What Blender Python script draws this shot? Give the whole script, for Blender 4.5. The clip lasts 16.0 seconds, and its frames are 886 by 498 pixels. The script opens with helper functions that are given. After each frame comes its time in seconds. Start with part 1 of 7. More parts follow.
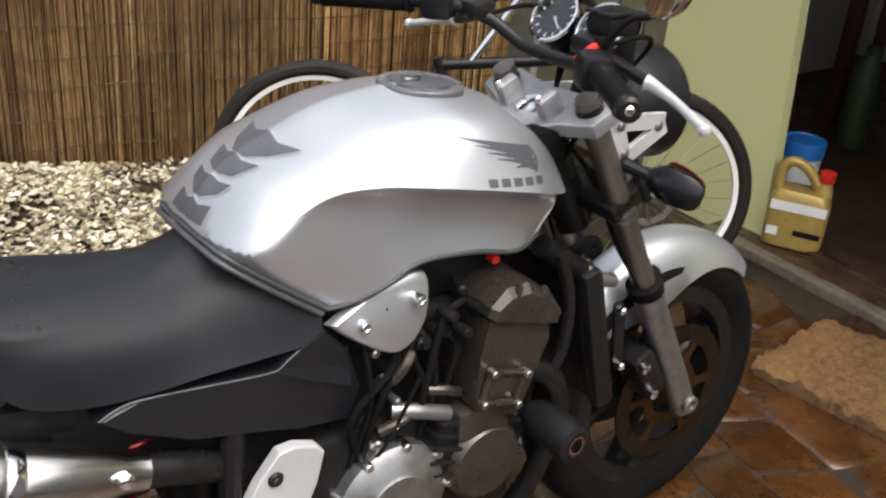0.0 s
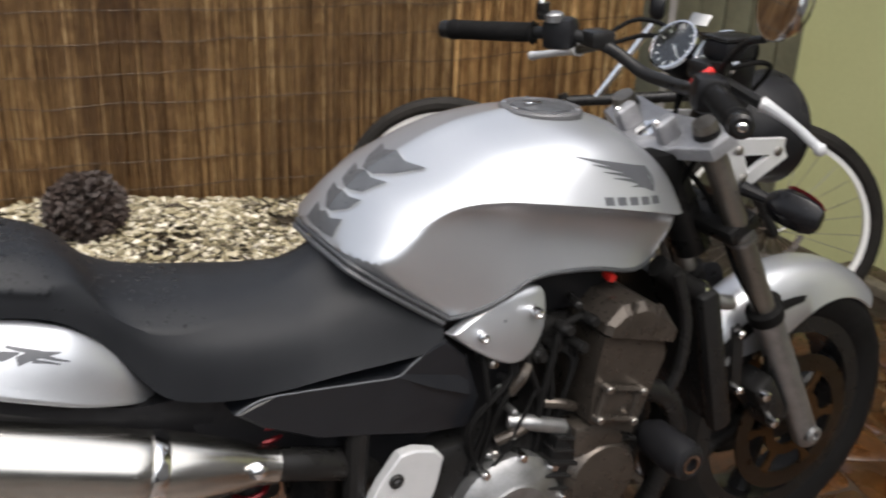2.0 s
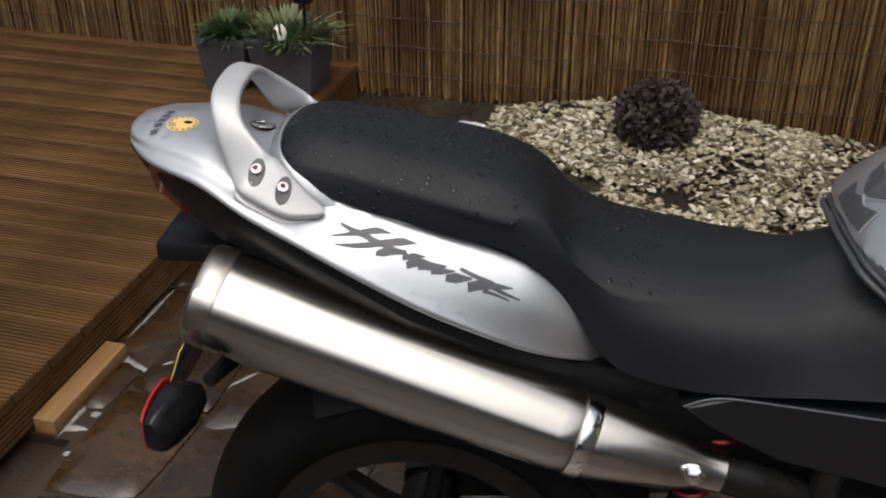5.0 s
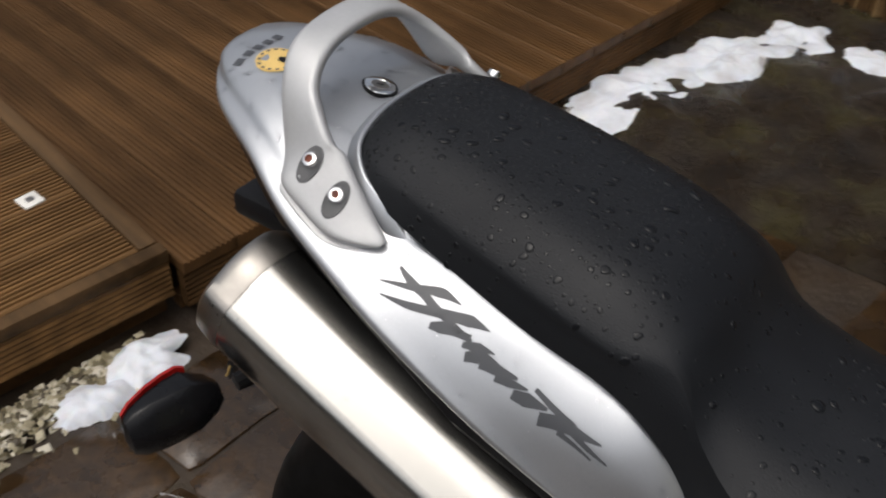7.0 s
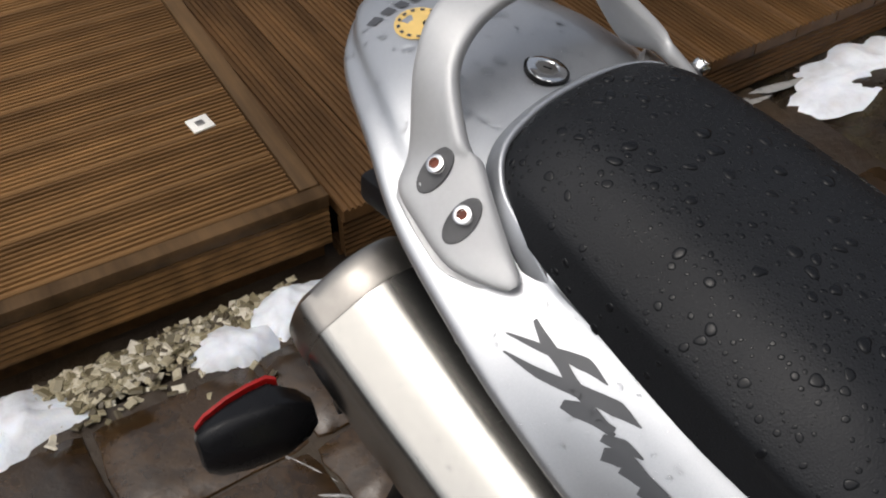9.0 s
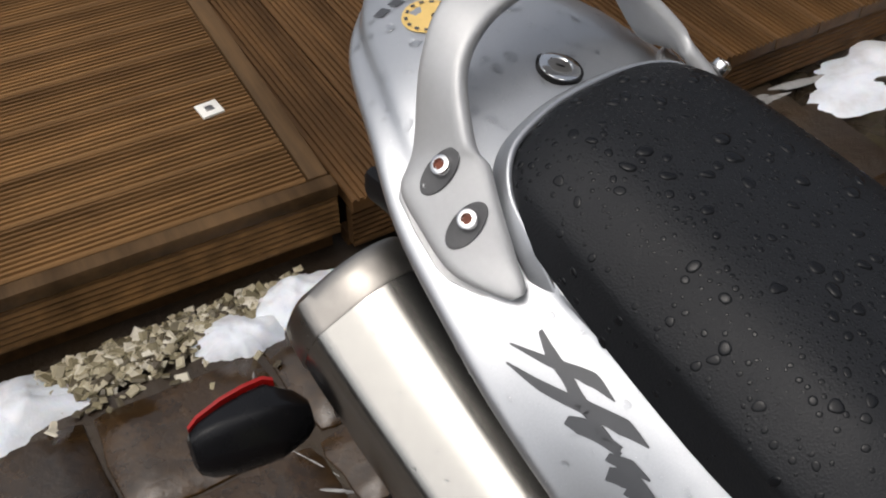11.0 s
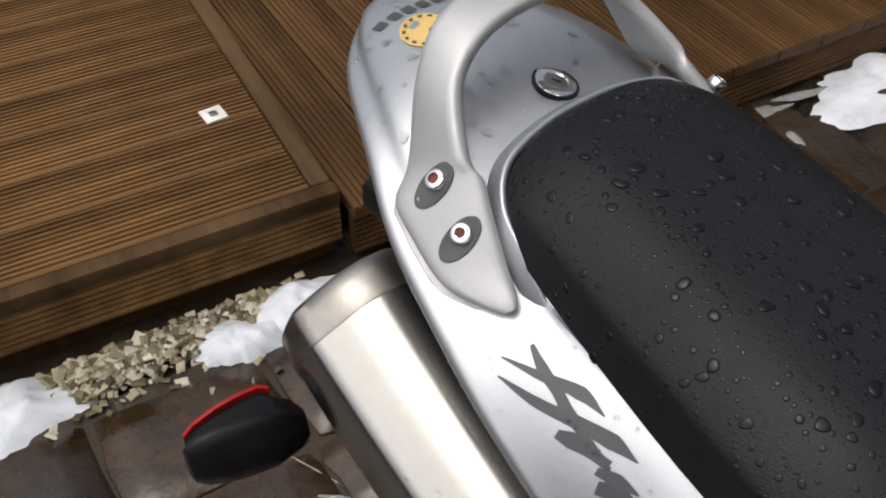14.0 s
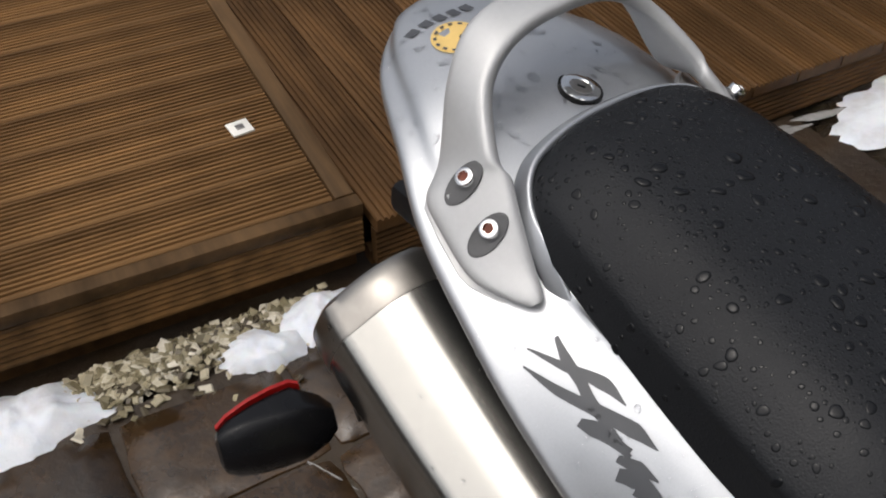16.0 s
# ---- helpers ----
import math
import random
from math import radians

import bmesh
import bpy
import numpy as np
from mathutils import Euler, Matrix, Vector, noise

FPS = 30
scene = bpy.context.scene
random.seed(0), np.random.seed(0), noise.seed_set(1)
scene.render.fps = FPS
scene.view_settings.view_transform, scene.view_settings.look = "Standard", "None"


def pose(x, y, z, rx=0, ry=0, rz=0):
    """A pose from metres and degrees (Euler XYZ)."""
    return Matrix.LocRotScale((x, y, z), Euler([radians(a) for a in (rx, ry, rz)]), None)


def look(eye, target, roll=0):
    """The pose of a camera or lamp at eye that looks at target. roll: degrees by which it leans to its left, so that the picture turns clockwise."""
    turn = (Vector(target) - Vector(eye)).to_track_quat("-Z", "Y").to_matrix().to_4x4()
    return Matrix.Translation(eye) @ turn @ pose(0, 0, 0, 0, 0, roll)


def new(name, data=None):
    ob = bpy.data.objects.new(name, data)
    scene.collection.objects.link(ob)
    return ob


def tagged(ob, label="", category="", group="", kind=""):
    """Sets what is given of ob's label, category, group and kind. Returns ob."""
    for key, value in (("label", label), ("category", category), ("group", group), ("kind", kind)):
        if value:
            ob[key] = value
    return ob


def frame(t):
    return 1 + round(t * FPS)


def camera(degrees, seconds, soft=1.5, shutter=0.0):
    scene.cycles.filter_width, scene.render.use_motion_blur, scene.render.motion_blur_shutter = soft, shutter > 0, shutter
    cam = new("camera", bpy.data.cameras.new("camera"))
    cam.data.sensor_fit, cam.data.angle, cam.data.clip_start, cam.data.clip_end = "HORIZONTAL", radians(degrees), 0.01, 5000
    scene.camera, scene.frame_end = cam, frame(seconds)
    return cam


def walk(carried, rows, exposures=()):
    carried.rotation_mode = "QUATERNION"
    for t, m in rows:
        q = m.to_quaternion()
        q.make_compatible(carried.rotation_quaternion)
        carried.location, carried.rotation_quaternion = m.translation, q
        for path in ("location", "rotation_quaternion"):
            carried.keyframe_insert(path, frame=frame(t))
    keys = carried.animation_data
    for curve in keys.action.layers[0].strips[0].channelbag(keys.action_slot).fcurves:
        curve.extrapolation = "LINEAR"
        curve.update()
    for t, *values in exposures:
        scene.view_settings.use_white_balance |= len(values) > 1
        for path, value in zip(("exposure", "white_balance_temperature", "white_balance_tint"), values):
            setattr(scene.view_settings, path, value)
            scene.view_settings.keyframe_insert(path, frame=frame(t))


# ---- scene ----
LENS = 46.84
PATH = [
    (0.0, pose(0.0240, -1.1434, 1.4445, 63.427, -4.547, -35.352)),
    (0.5, pose(0.0132, -1.1787, 1.4654, 65.957, -4.588, -37.609)),
    (1.0, pose(0.0038, -1.1782, 1.4649, 65.992, -5.063, -37.404)),
    (1.5, pose(-0.0031, -1.1916, 1.4589, 65.288, -4.320, -35.645)),
    (2.0, pose(-0.0077, -1.2194, 1.4299, 65.765, -2.245, -28.505)),
    (2.5, pose(0.0146, -1.2598, 1.4317, 65.309, -3.411, -15.005)),
    (3.0, pose(0.0252, -1.2863, 1.4363, 63.452, -3.650, -2.289)),
    (3.5, pose(0.0260, -1.2847, 1.4517, 62.227, -2.665, 2.345)),
    (3.7, pose(0.0333, -1.2866, 1.4519, 61.862, -2.220, 2.782)),
    (5.8, pose(0.2585, -0.8055, 1.3960, 54.784, 1.300, 12.813)),
    (6.0, pose(0.2787, -0.7516, 1.4223, 51.611, -0.173, 19.366)),
    (6.5, pose(0.2753, -0.6690, 1.4052, 50.766, -0.326, 26.944)),
    (7.0, pose(0.2908, -0.5543, 1.3944, 49.893, -1.329, 35.218)),
    (7.5, pose(0.2439, -0.4531, 1.3676, 47.704, 0.626, 45.109)),
    (8.0, pose(0.2319, -0.4200, 1.3564, 46.962, 0.337, 45.612)),
    (8.5, pose(0.1988, -0.3950, 1.3409, 46.051, 0.384, 46.712)),
    (9.0, pose(0.1955, -0.3822, 1.3203, 45.918, 0.612, 48.141)),
    (11.5, pose(0.1772, -0.3577, 1.3088, 45.195, 0.087, 49.722)),
    (12.0, pose(0.1783, -0.3551, 1.3116, 45.591, 0.400, 50.073)),
    (12.5, pose(0.1795, -0.3525, 1.3108, 45.260, -0.099, 49.131)),
    (13.0, pose(0.1799, -0.3578, 1.3094, 45.201, -0.171, 50.158)),
    (13.5, pose(0.1820, -0.3598, 1.3133, 45.669, 0.028, 50.763)),
    (14.0, pose(0.1831, -0.3553, 1.3158, 45.462, -0.137, 50.235)),
    (14.5, pose(0.1940, -0.3597, 1.3117, 45.926, -1.030, 50.895)),
    (15.0, pose(0.1925, -0.3747, 1.3149, 45.968, -0.521, 51.779)),
    (15.5, pose(0.1946, -0.3762, 1.3208, 46.494, 0.522, 51.025)),
    (16.0, pose(0.2012, -0.3794, 1.3217, 46.691, 0.023, 51.397)),
]
cam = camera(LENS, 16.0, soft=2.0, shutter=0.3)
walk(cam, PATH, exposures=[(0.0, 1.16), (0.4, 0.97), (1.6, 0.92), (2.1, 0.95), (2.8, 0.60), (3.7, 0.42), (6.2, -0.25), (7.2, -0.20), (8.3, -0.15), (16.0, -0.15)])

# ---- light: overcast winter daylight ----
world = bpy.data.worlds.new("world")
scene.world = world
world.use_nodes = True
wn = world.node_tree
sky = wn.nodes.new("ShaderNodeTexSky")
sky.sky_type = "NISHITA"
sky.sun_disc = False
sky.sun_elevation = radians(68)
sky.sun_rotation = radians(180)
sky.air_density = 1.0
sky.dust_density = 7.0
cloud = wn.nodes.new("ShaderNodeHueSaturation")  # thin cloud greys the sky
cloud.inputs["Saturation"].default_value = 0.45
wn.links.new(sky.outputs[0], cloud.inputs["Color"])
wn.links.new(cloud.outputs[0], wn.nodes["Background"].inputs[0])
wn.nodes["Background"].inputs[1].default_value = 0.15
sun_data = bpy.data.lights.new("sun", "SUN")
sun_data.energy, sun_data.angle, sun_data.color = 0.9, radians(95), (1.0, 0.97, 0.93)
sun = new("sun", sun_data)
sun.matrix_world = look((0, 0, 10), (0.1, 4.04, 0))

# ---- materials ----
class Mat:
    """A node material with a principled shader and short helpers."""

    def __init__(self, name, color, rough=0.5, metal=0.0, spec=0.5, coat=0.0):
        self.m = bpy.data.materials.new(name)
        self.m.use_nodes = True
        self.t = self.m.node_tree
        self.b = self.t.nodes["Principled BSDF"]
        self.b.inputs["Base Color"].default_value = (*color, 1)
        self.b.inputs["Roughness"].default_value = rough
        self.b.inputs["Metallic"].default_value = metal
        self.b.inputs["Specular IOR Level"].default_value = spec
        self.b.inputs["Coat Weight"].default_value = coat
        self.b.inputs["Coat Roughness"].default_value = 0.06
        self.color = color
        self.rough_value = rough

    def coords(self, scale=(1, 1, 1), rot=(0, 0, 0)):
        c = self.t.nodes.new("ShaderNodeTexCoord")
        mp = self.t.nodes.new("ShaderNodeMapping")
        mp.inputs["Scale"].default_value = scale
        mp.inputs["Rotation"].default_value = rot
        self.t.links.new(c.outputs["Object"], mp.inputs[0])
        return mp.outputs[0]

    def noise(self, scale, detail=4, rough=0.55, stretch=(1, 1, 1), rot=(0, 0, 0)):
        n = self.t.nodes.new("ShaderNodeTexNoise")
        n.inputs["Scale"].default_value = scale
        n.inputs["Detail"].default_value = detail
        n.inputs["Roughness"].default_value = rough
        self.t.links.new(self.coords(stretch, rot), n.inputs["Vector"])
        return n.outputs[0]

    def ramp(self, src, stops):
        r = self.t.nodes.new("ShaderNodeValToRGB")
        el = r.color_ramp.elements
        while len(el) < len(stops):
            el.new(0.5)
        for e, (p, c) in zip(el, stops):
            e.position = p
            e.color = (*c, 1) if not isinstance(c, float) else (c, c, c, 1)
        self.t.links.new(src, r.inputs[0])
        return r.outputs[0]

    def mix(self, fac, a, b, mode="MIX"):
        x = self.t.nodes.new("ShaderNodeMix")
        x.data_type = "RGBA"
        x.blend_type = mode
        for sock, v in ((x.inputs[0], fac), (x.inputs[6], a), (x.inputs[7], b)):
            if isinstance(v, (int, float)):
                sock.default_value = v
            elif isinstance(v, tuple):
                sock.default_value = (*v, 1)
            else:
                self.t.links.new(v, sock)
        return x.outputs[2]

    def random(self, island=False):
        if island:
            return self.t.nodes.new("ShaderNodeNewGeometry").outputs["Random Per Island"]
        return self.t.nodes.new("ShaderNodeObjectInfo").outputs["Random"]

    def set(self, name, src):
        self.t.links.new(src, self.b.inputs[name])
        return self

    def bump(self, src, strength=0.3, dist=0.01):
        n = self.t.nodes.new("ShaderNodeBump")
        n.inputs["Strength"].default_value = strength
        n.inputs["Distance"].default_value = dist
        self.t.links.new(src, n.inputs["Height"])
        self.t.links.new(n.outputs[0], self.b.inputs["Normal"])
        return self


def grained(name, color, rough, metal=0.0, scale=60, vary=0.25, rvary=0.12, bump=0.05, dist=0.002, coat=0.0, spec=0.5, stretch=(1, 1, 1)):
    """A surface with two scales of tone, roughness and relief."""
    m = Mat(name, color, rough, metal, spec, coat)
    big, small = m.noise(scale * 0.12, 3), m.noise(scale, 5, stretch=stretch)
    lo = tuple(c * (1 - vary) for c in color)
    hi = tuple(min(1, c * (1 + vary)) for c in color)
    c1 = m.ramp(big, [(0.3, lo), (0.7, hi)])
    m.set("Base Color", m.mix(0.35, c1, m.ramp(small, [(0.35, lo), (0.65, hi)])))
    m.set("Roughness", m.ramp(m.noise(scale * 0.3, 3), [(0.3, max(0.02, rough - rvary)), (0.7, min(1.0, rough + rvary))]))
    if bump:
        m.bump(small, bump, dist)
    return m.m


def make_materials():
    g = {}
    # silver metallic paint with fine flakes and a clear coat
    m = Mat("silver_paint", (0.62, 0.63, 0.65), 0.40, 0.80, 0.5, 0.8)
    flake = m.noise(1400, 2)
    m.set("Base Color", m.mix(0.5, m.ramp(flake, [(0.35, (0.43, 0.446, 0.47)), (0.65, (0.51, 0.526, 0.55))]), m.ramp(m.noise(6, 3), [(0.3, (0.44, 0.456, 0.48)), (0.7, (0.50, 0.516, 0.54))])))
    m.set("Roughness", m.ramp(m.noise(14, 4), [(0.3, 0.37), (0.7, 0.45)]))
    g["paint"] = m.m
    g["rail_paint"] = grained("rail_paint", (0.47, 0.475, 0.48), 0.46, 0.35, 300, 0.05, 0.05, 0.02, 0.0005, 0.15)
    # seat vinyl with leather grain
    m = Mat("seat_vinyl", (0.010, 0.010, 0.011), 0.45, 0.0, 0.28)
    v = m.t.nodes.new("ShaderNodeTexVoronoi")
    v.inputs["Scale"].default_value = 700
    m.t.links.new(m.coords(), v.inputs["Vector"])
    m.set("Base Color", m.ramp(m.noise(9, 5), [(0.3, (0.0060, 0.0068, 0.0084)), (0.7, (0.0100, 0.0112, 0.0134))]))
    m.set("Roughness", m.ramp(m.noise(5, 5), [(0.35, 0.44), (0.65, 0.60)]))
    m.bump(v.outputs["Distance"], 0.25, 0.0006)
    g["vinyl"] = m.m
    # dark grey: shade painted into the bolt ovals, and the fuel cap's own colour
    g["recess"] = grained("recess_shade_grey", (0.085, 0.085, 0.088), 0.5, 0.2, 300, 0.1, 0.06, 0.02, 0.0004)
    g["seal"] = grained("seal_rubber", (0.05, 0.052, 0.056), 0.4, 0, 200, 0.2, 0.1, 0.05, 0.0004)
    # thin lip, a lighter grey than the side panel it edges
    g["lip"] = grained("panel_edge_wear", (0.10, 0.105, 0.115), 0.35, 0.2, 200, 0.2, 0.1, 0.05, 0.0004)
    g["rust"] = grained("rust", (0.16, 0.05, 0.03), 0.7, 0.2, 200, 0.3, 0.1, 0.1, 0.0005)
    g["black_plastic"] = grained("black_plastic", (0.0095, 0.0095, 0.0105), 0.38, 0, 120, 0.3, 0.1, 0.06, 0.0006, spec=0.15)
    g["panel_plastic"] = grained("panel_plastic", (0.0060, 0.0068, 0.0088), 0.40, 0.0, 200, 0.15, 0.08, 0.03, 0.0004, 0.10, 0.45)
    g["black_metal"] = grained("black_metal", (0.0095, 0.0092, 0.0090), 0.32, 0.0, 90, 0.3, 0.1, 0.05, 0.0006, spec=0.22)
    g["old_rubber"] = grained("old_rubber", (0.016, 0.014, 0.012), 0.75, 0, 90, 0.35, 0.12, 0.25, 0.002, spec=0.2)
    g["rubber"] = grained("rubber", (0.0075, 0.0073, 0.0072), 0.5, 0, 80, 0.35, 0.12, 0.15, 0.001, spec=0.04)
    # brushed stainless steel
    m = Mat("brushed_steel", (0.52, 0.50, 0.47), 0.30, 1.0)
    br = m.noise(220, 4, 0.6, (1, 1, 0.03))
    m.set("Base Color", m.mix(0.5, m.ramp(br, [(0.3, (0.43, 0.415, 0.385)), (0.7, (0.47, 0.455, 0.42))]), m.ramp(m.noise(8, 4), [(0.3, (0.45, 0.435, 0.405)), (0.7, (0.51, 0.495, 0.46))])))
    m.set("Roughness", m.ramp(m.noise(18, 3), [(0.3, 0.20), (0.7, 0.25)]))
    m.bump(br, 0.03, 0.0004)
    g["steel"] = m.m
    g["dark_steel"] = grained("dark_steel", (0.34, 0.32, 0.295), 0.36, 1.0, 120, 0.12, 0.1, 0.05, 0.0006)
    g["chrome"] = grained("chrome", (0.80, 0.80, 0.80), 0.10, 1.0, 60, 0.08, 0.05, 0)
    g["cast"] = grained("cast_alloy", (0.26, 0.26, 0.26), 0.42, 0.9, 260, 0.2, 0.1, 0.12, 0.0008)
    g["alloy"] = grained("bare_alloy", (0.30, 0.30, 0.31), 0.40, 0.6, 200, 0.18, 0.1, 0.06, 0.0006)
    g["engine"] = grained("engine_paint", (0.066, 0.056, 0.047), 0.33, 0.65, 240, 0.25, 0.1, 0.12, 0.0008)
    g["fork_tube"] = grained("fork_tube", (0.17, 0.155, 0.135), 0.35, 0.8, 120, 0.15, 0.08, 0.03, 0.0005)
    g["gold"] = grained("bronze_carrier", (0.10, 0.056, 0.026), 0.4, 0.9, 120, 0.25, 0.1, 0.05, 0.0005)
    g["disc"] = grained("brake_disc", (0.09, 0.08, 0.07), 0.32, 1.0, 90, 0.15, 0.08, 0.04, 0.0004)
    g["red_plastic"] = grained("red_plastic", (0.55, 0.02, 0.015), 0.3, 0, 80, 0.15, 0.08, 0)
    g["lens_edge"] = grained("lens_edge", (0.33, 0.010, 0.008), 0.2, 0, 60, 0.2, 0.05, 0)
    g["lens_red"] = grained("lens_red", (0.07, 0.005, 0.006), 0.12, 0, 60, 0.2, 0.04, 0, coat=0.5)
    g["red_anodised"] = grained("red_anodised", (0.16, 0.010, 0.014), 0.3, 0.5, 80, 0.15, 0.08, 0)
    g["lens_smoke"] = grained("lens_smoke", (0.007, 0.007, 0.008), 0.26, 0, 60, 0.2, 0.06, 0, spec=0.25)
    g["decal"] = grained("decal_grey", (0.060, 0.063, 0.070), 0.4, 0, 90, 0.1, 0.06, 0)
    g["pad"] = grained("tank_pad", (0.06, 0.063, 0.068), 0.35, 0, 300, 0.2, 0.08, 0.15, 0.0005)
    g["pad_edge"] = grained("tank_pad_edge", (0.36, 0.37, 0.38), 0.4, 0, 90, 0.1, 0.06, 0)
    g["sticker"] = grained("sticker_yellow", (0.72, 0.50, 0.17), 0.4, 0, 90, 0.12, 0.06, 0)
    # dial grey, lightened as a painted reflection of the glass over it
    g["gauge_face"] = grained("gauge_face", (0.20, 0.20, 0.21), 0.3, 0, 90, 0.15, 0.06, 0)
    g["white_plastic"] = grained("white_plastic", (0.75, 0.74, 0.70), 0.45, 0, 60, 0.08, 0.08, 0)
    m = Mat("glass", (0.9, 0.92, 0.92), 0.03)
    m.b.inputs["Transmission Weight"].default_value = 1.0
    g["glass"] = m.m
    m = Mat("water", (0.94, 0.95, 0.96), 0.02, 0.0, 0.40)
    m.b.inputs["Transmission Weight"].default_value = 1.0
    m.b.inputs["IOR"].default_value = 1.33
    g["water"] = m.m
    # beads on black vinyl: what shines through them is the black below
    m = Mat("water_on_black", (0.0080, 0.0086, 0.0100), 0.05, 0.0, 0.40)
    m.b.inputs["IOR"].default_value = 1.33
    g["water_on_black"] = m.m
    m = Mat("mirror_glass", (0.85, 0.86, 0.86), 0.02, 1.0)
    g["mirror"] = m.m
    # wet decking timber, long grain in local x
    for key, base in (("deck", (0.156, 0.084, 0.033)), ("deck_dark", (0.094, 0.050, 0.021)), ("deck_trim", (0.112, 0.066, 0.031))):
        m = Mat("wet_" + key, base, 0.35, 0.0, 0.13)
        gr = m.noise(30, 6, 0.6, (0.06, 1, 1))
        bl = m.noise(2.2, 4)
        lo, hi = tuple(c * 0.45 for c in base), tuple(c * 1.5 for c in base)
        tone = m.ramp(gr, [(0.3, lo), (0.7, hi)])
        blot = m.ramp(bl, [(0.35, tuple(c * 0.5 for c in base)), (0.65, tuple(c * 1.35 for c in base))])
        rnd = m.ramp(m.random(), [(0.0, 0.88), (1.0, 1.1)])
        streak = m.ramp(m.noise(9, 7, 0.7, (0.12, 1, 1)), [(0.34, (0.40, 0.38, 0.34)), (0.52, (0.95, 0.95, 0.95)), (0.7, (1.25, 1.2, 1.1))])
        m.set("Base Color", m.mix(0.75, m.mix(1.0, m.mix(0.5, tone, blot), rnd, "MULTIPLY"), streak, "MULTIPLY"))
        m.set("Roughness", m.ramp(m.noise(5, 4), [(0.3, 0.32), (0.7, 0.6)]))
        m.bump(gr, 0.35, 0.002)
        g[key] = m.m
    # new, unweathered wood
    m = Mat("new_wood", (0.42, 0.22, 0.08), 0.5)
    gr = m.noise(40, 6, 0.6, (0.05, 1, 1))
    m.set("Base Color", m.ramp(gr, [(0.3, (0.17, 0.085, 0.03)), (0.7, (0.34, 0.19, 0.075))]))
    m.bump(gr, 0.2, 0.001)
    g["new_wood"] = m.m
    # reeds: a darker roll and a paler one
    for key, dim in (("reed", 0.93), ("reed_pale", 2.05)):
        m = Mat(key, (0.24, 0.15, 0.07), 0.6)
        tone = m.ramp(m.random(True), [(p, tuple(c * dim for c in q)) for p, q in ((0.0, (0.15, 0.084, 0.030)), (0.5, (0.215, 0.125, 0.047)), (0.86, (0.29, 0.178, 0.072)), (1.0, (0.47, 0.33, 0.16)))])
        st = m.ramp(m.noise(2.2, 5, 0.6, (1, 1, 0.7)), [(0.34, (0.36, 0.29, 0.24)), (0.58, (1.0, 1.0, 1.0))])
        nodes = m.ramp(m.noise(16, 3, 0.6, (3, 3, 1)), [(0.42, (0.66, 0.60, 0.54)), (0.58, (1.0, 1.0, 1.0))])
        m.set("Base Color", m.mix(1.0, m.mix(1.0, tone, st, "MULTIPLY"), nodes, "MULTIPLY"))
        g[key] = m.m
    g["wire"] = grained("wire", (0.06, 0.040, 0.024), 0.7, 0.0, 80, 0.2, 0.1, 0)
    # wet stone paving: greyish brown by the deck, rusty by the shed
    for key, tint in (("brown", (0.47, 0.54, 0.64)), ("rust", (0.78, 0.64, 0.50))):
        m = Mat("wet_stone_" + key, (0.10, 0.07, 0.045), 0.3, 0.0, 0.5, 0.20)
        a, b2 = m.noise(5.5 if key == "rust" else 3.5, 7, 0.72), m.noise(45, 5, 0.6)
        c1 = m.ramp(a, [(q, tuple(c * t for c, t in zip(col, tint))) for q, col in ((0.25, (0.022, 0.013, 0.007)), (0.45, (0.058, 0.029, 0.011)), (0.6, (0.10, 0.048, 0.016)), (0.78, (0.17, 0.085, 0.027)))])
        c2 = m.ramp(b2, [(0.3, (0.55, 0.55, 0.55)), (0.7, (1.25, 1.2, 1.1))])
        rnd = m.ramp(m.random(), [(0.0, 0.7), (1.0, 1.2)])
        m.set("Base Color", m.mix(1.0, m.mix(1.0, c1, c2, "MULTIPLY"), rnd, "MULTIPLY"))
        m.set("Roughness", m.ramp(m.noise(9, 5), [(0.36, 0.12), (0.62, 0.42)]))
        m.bump(m.mix(0.5, b2, a), 0.35, 0.010)
        g["stone" if key == "brown" else "stone_rust"] = m.m
    m = Mat("joint_mud", (0.03, 0.022, 0.015), 0.35)
    n = m.noise(40, 6, 0.65)
    m.set("Base Color", m.ramp(m.noise(4, 5), [(0.3, (0.013, 0.008, 0.005)), (0.6, (0.034, 0.021, 0.010)), (0.8, (0.040, 0.033, 0.012))]))
    m.set("Roughness", m.ramp(m.noise(7, 4), [(0.35, 0.35), (0.65, 0.7)]))
    m.bump(n, 0.5, 0.01)
    g["mud"] = m.m
    m = Mat("soil", (0.05, 0.035, 0.02), 0.6)
    n = m.noise(60, 6, 0.7)
    m.set("Base Color", m.ramp(m.noise(5, 6, 0.65), [(0.3, (0.010, 0.006, 0.0035)), (0.5, (0.026, 0.016, 0.007)), (0.64, (0.048, 0.038, 0.011)), (0.78, (0.020, 0.012, 0.006))]))
    m.set("Roughness", m.ramp(m.noise(9, 5), [(0.38, 0.12), (0.6, 0.65)]))
    m.bump(n, 1.0, 0.02)
    g["soil"] = m.m
    m = Mat("gravel_stone", (0.5, 0.45, 0.33), 0.5)
    tone = m.ramp(m.random(True), [(0.0, (0.06, 0.045, 0.028)), (0.2, (0.13, 0.11, 0.062)), (0.42, (0.29, 0.255, 0.16)), (0.75, (0.50, 0.455, 0.34)), (1.0, (0.74, 0.71, 0.63))])
    m.set("Base Color", m.mix(0.6, tone, m.ramp(m.noise(40, 4), [(0.35, (0.42, 0.38, 0.30)), (0.7, (0.98, 0.96, 0.90))]), "MULTIPLY"))
    g["gravel"] = m.m
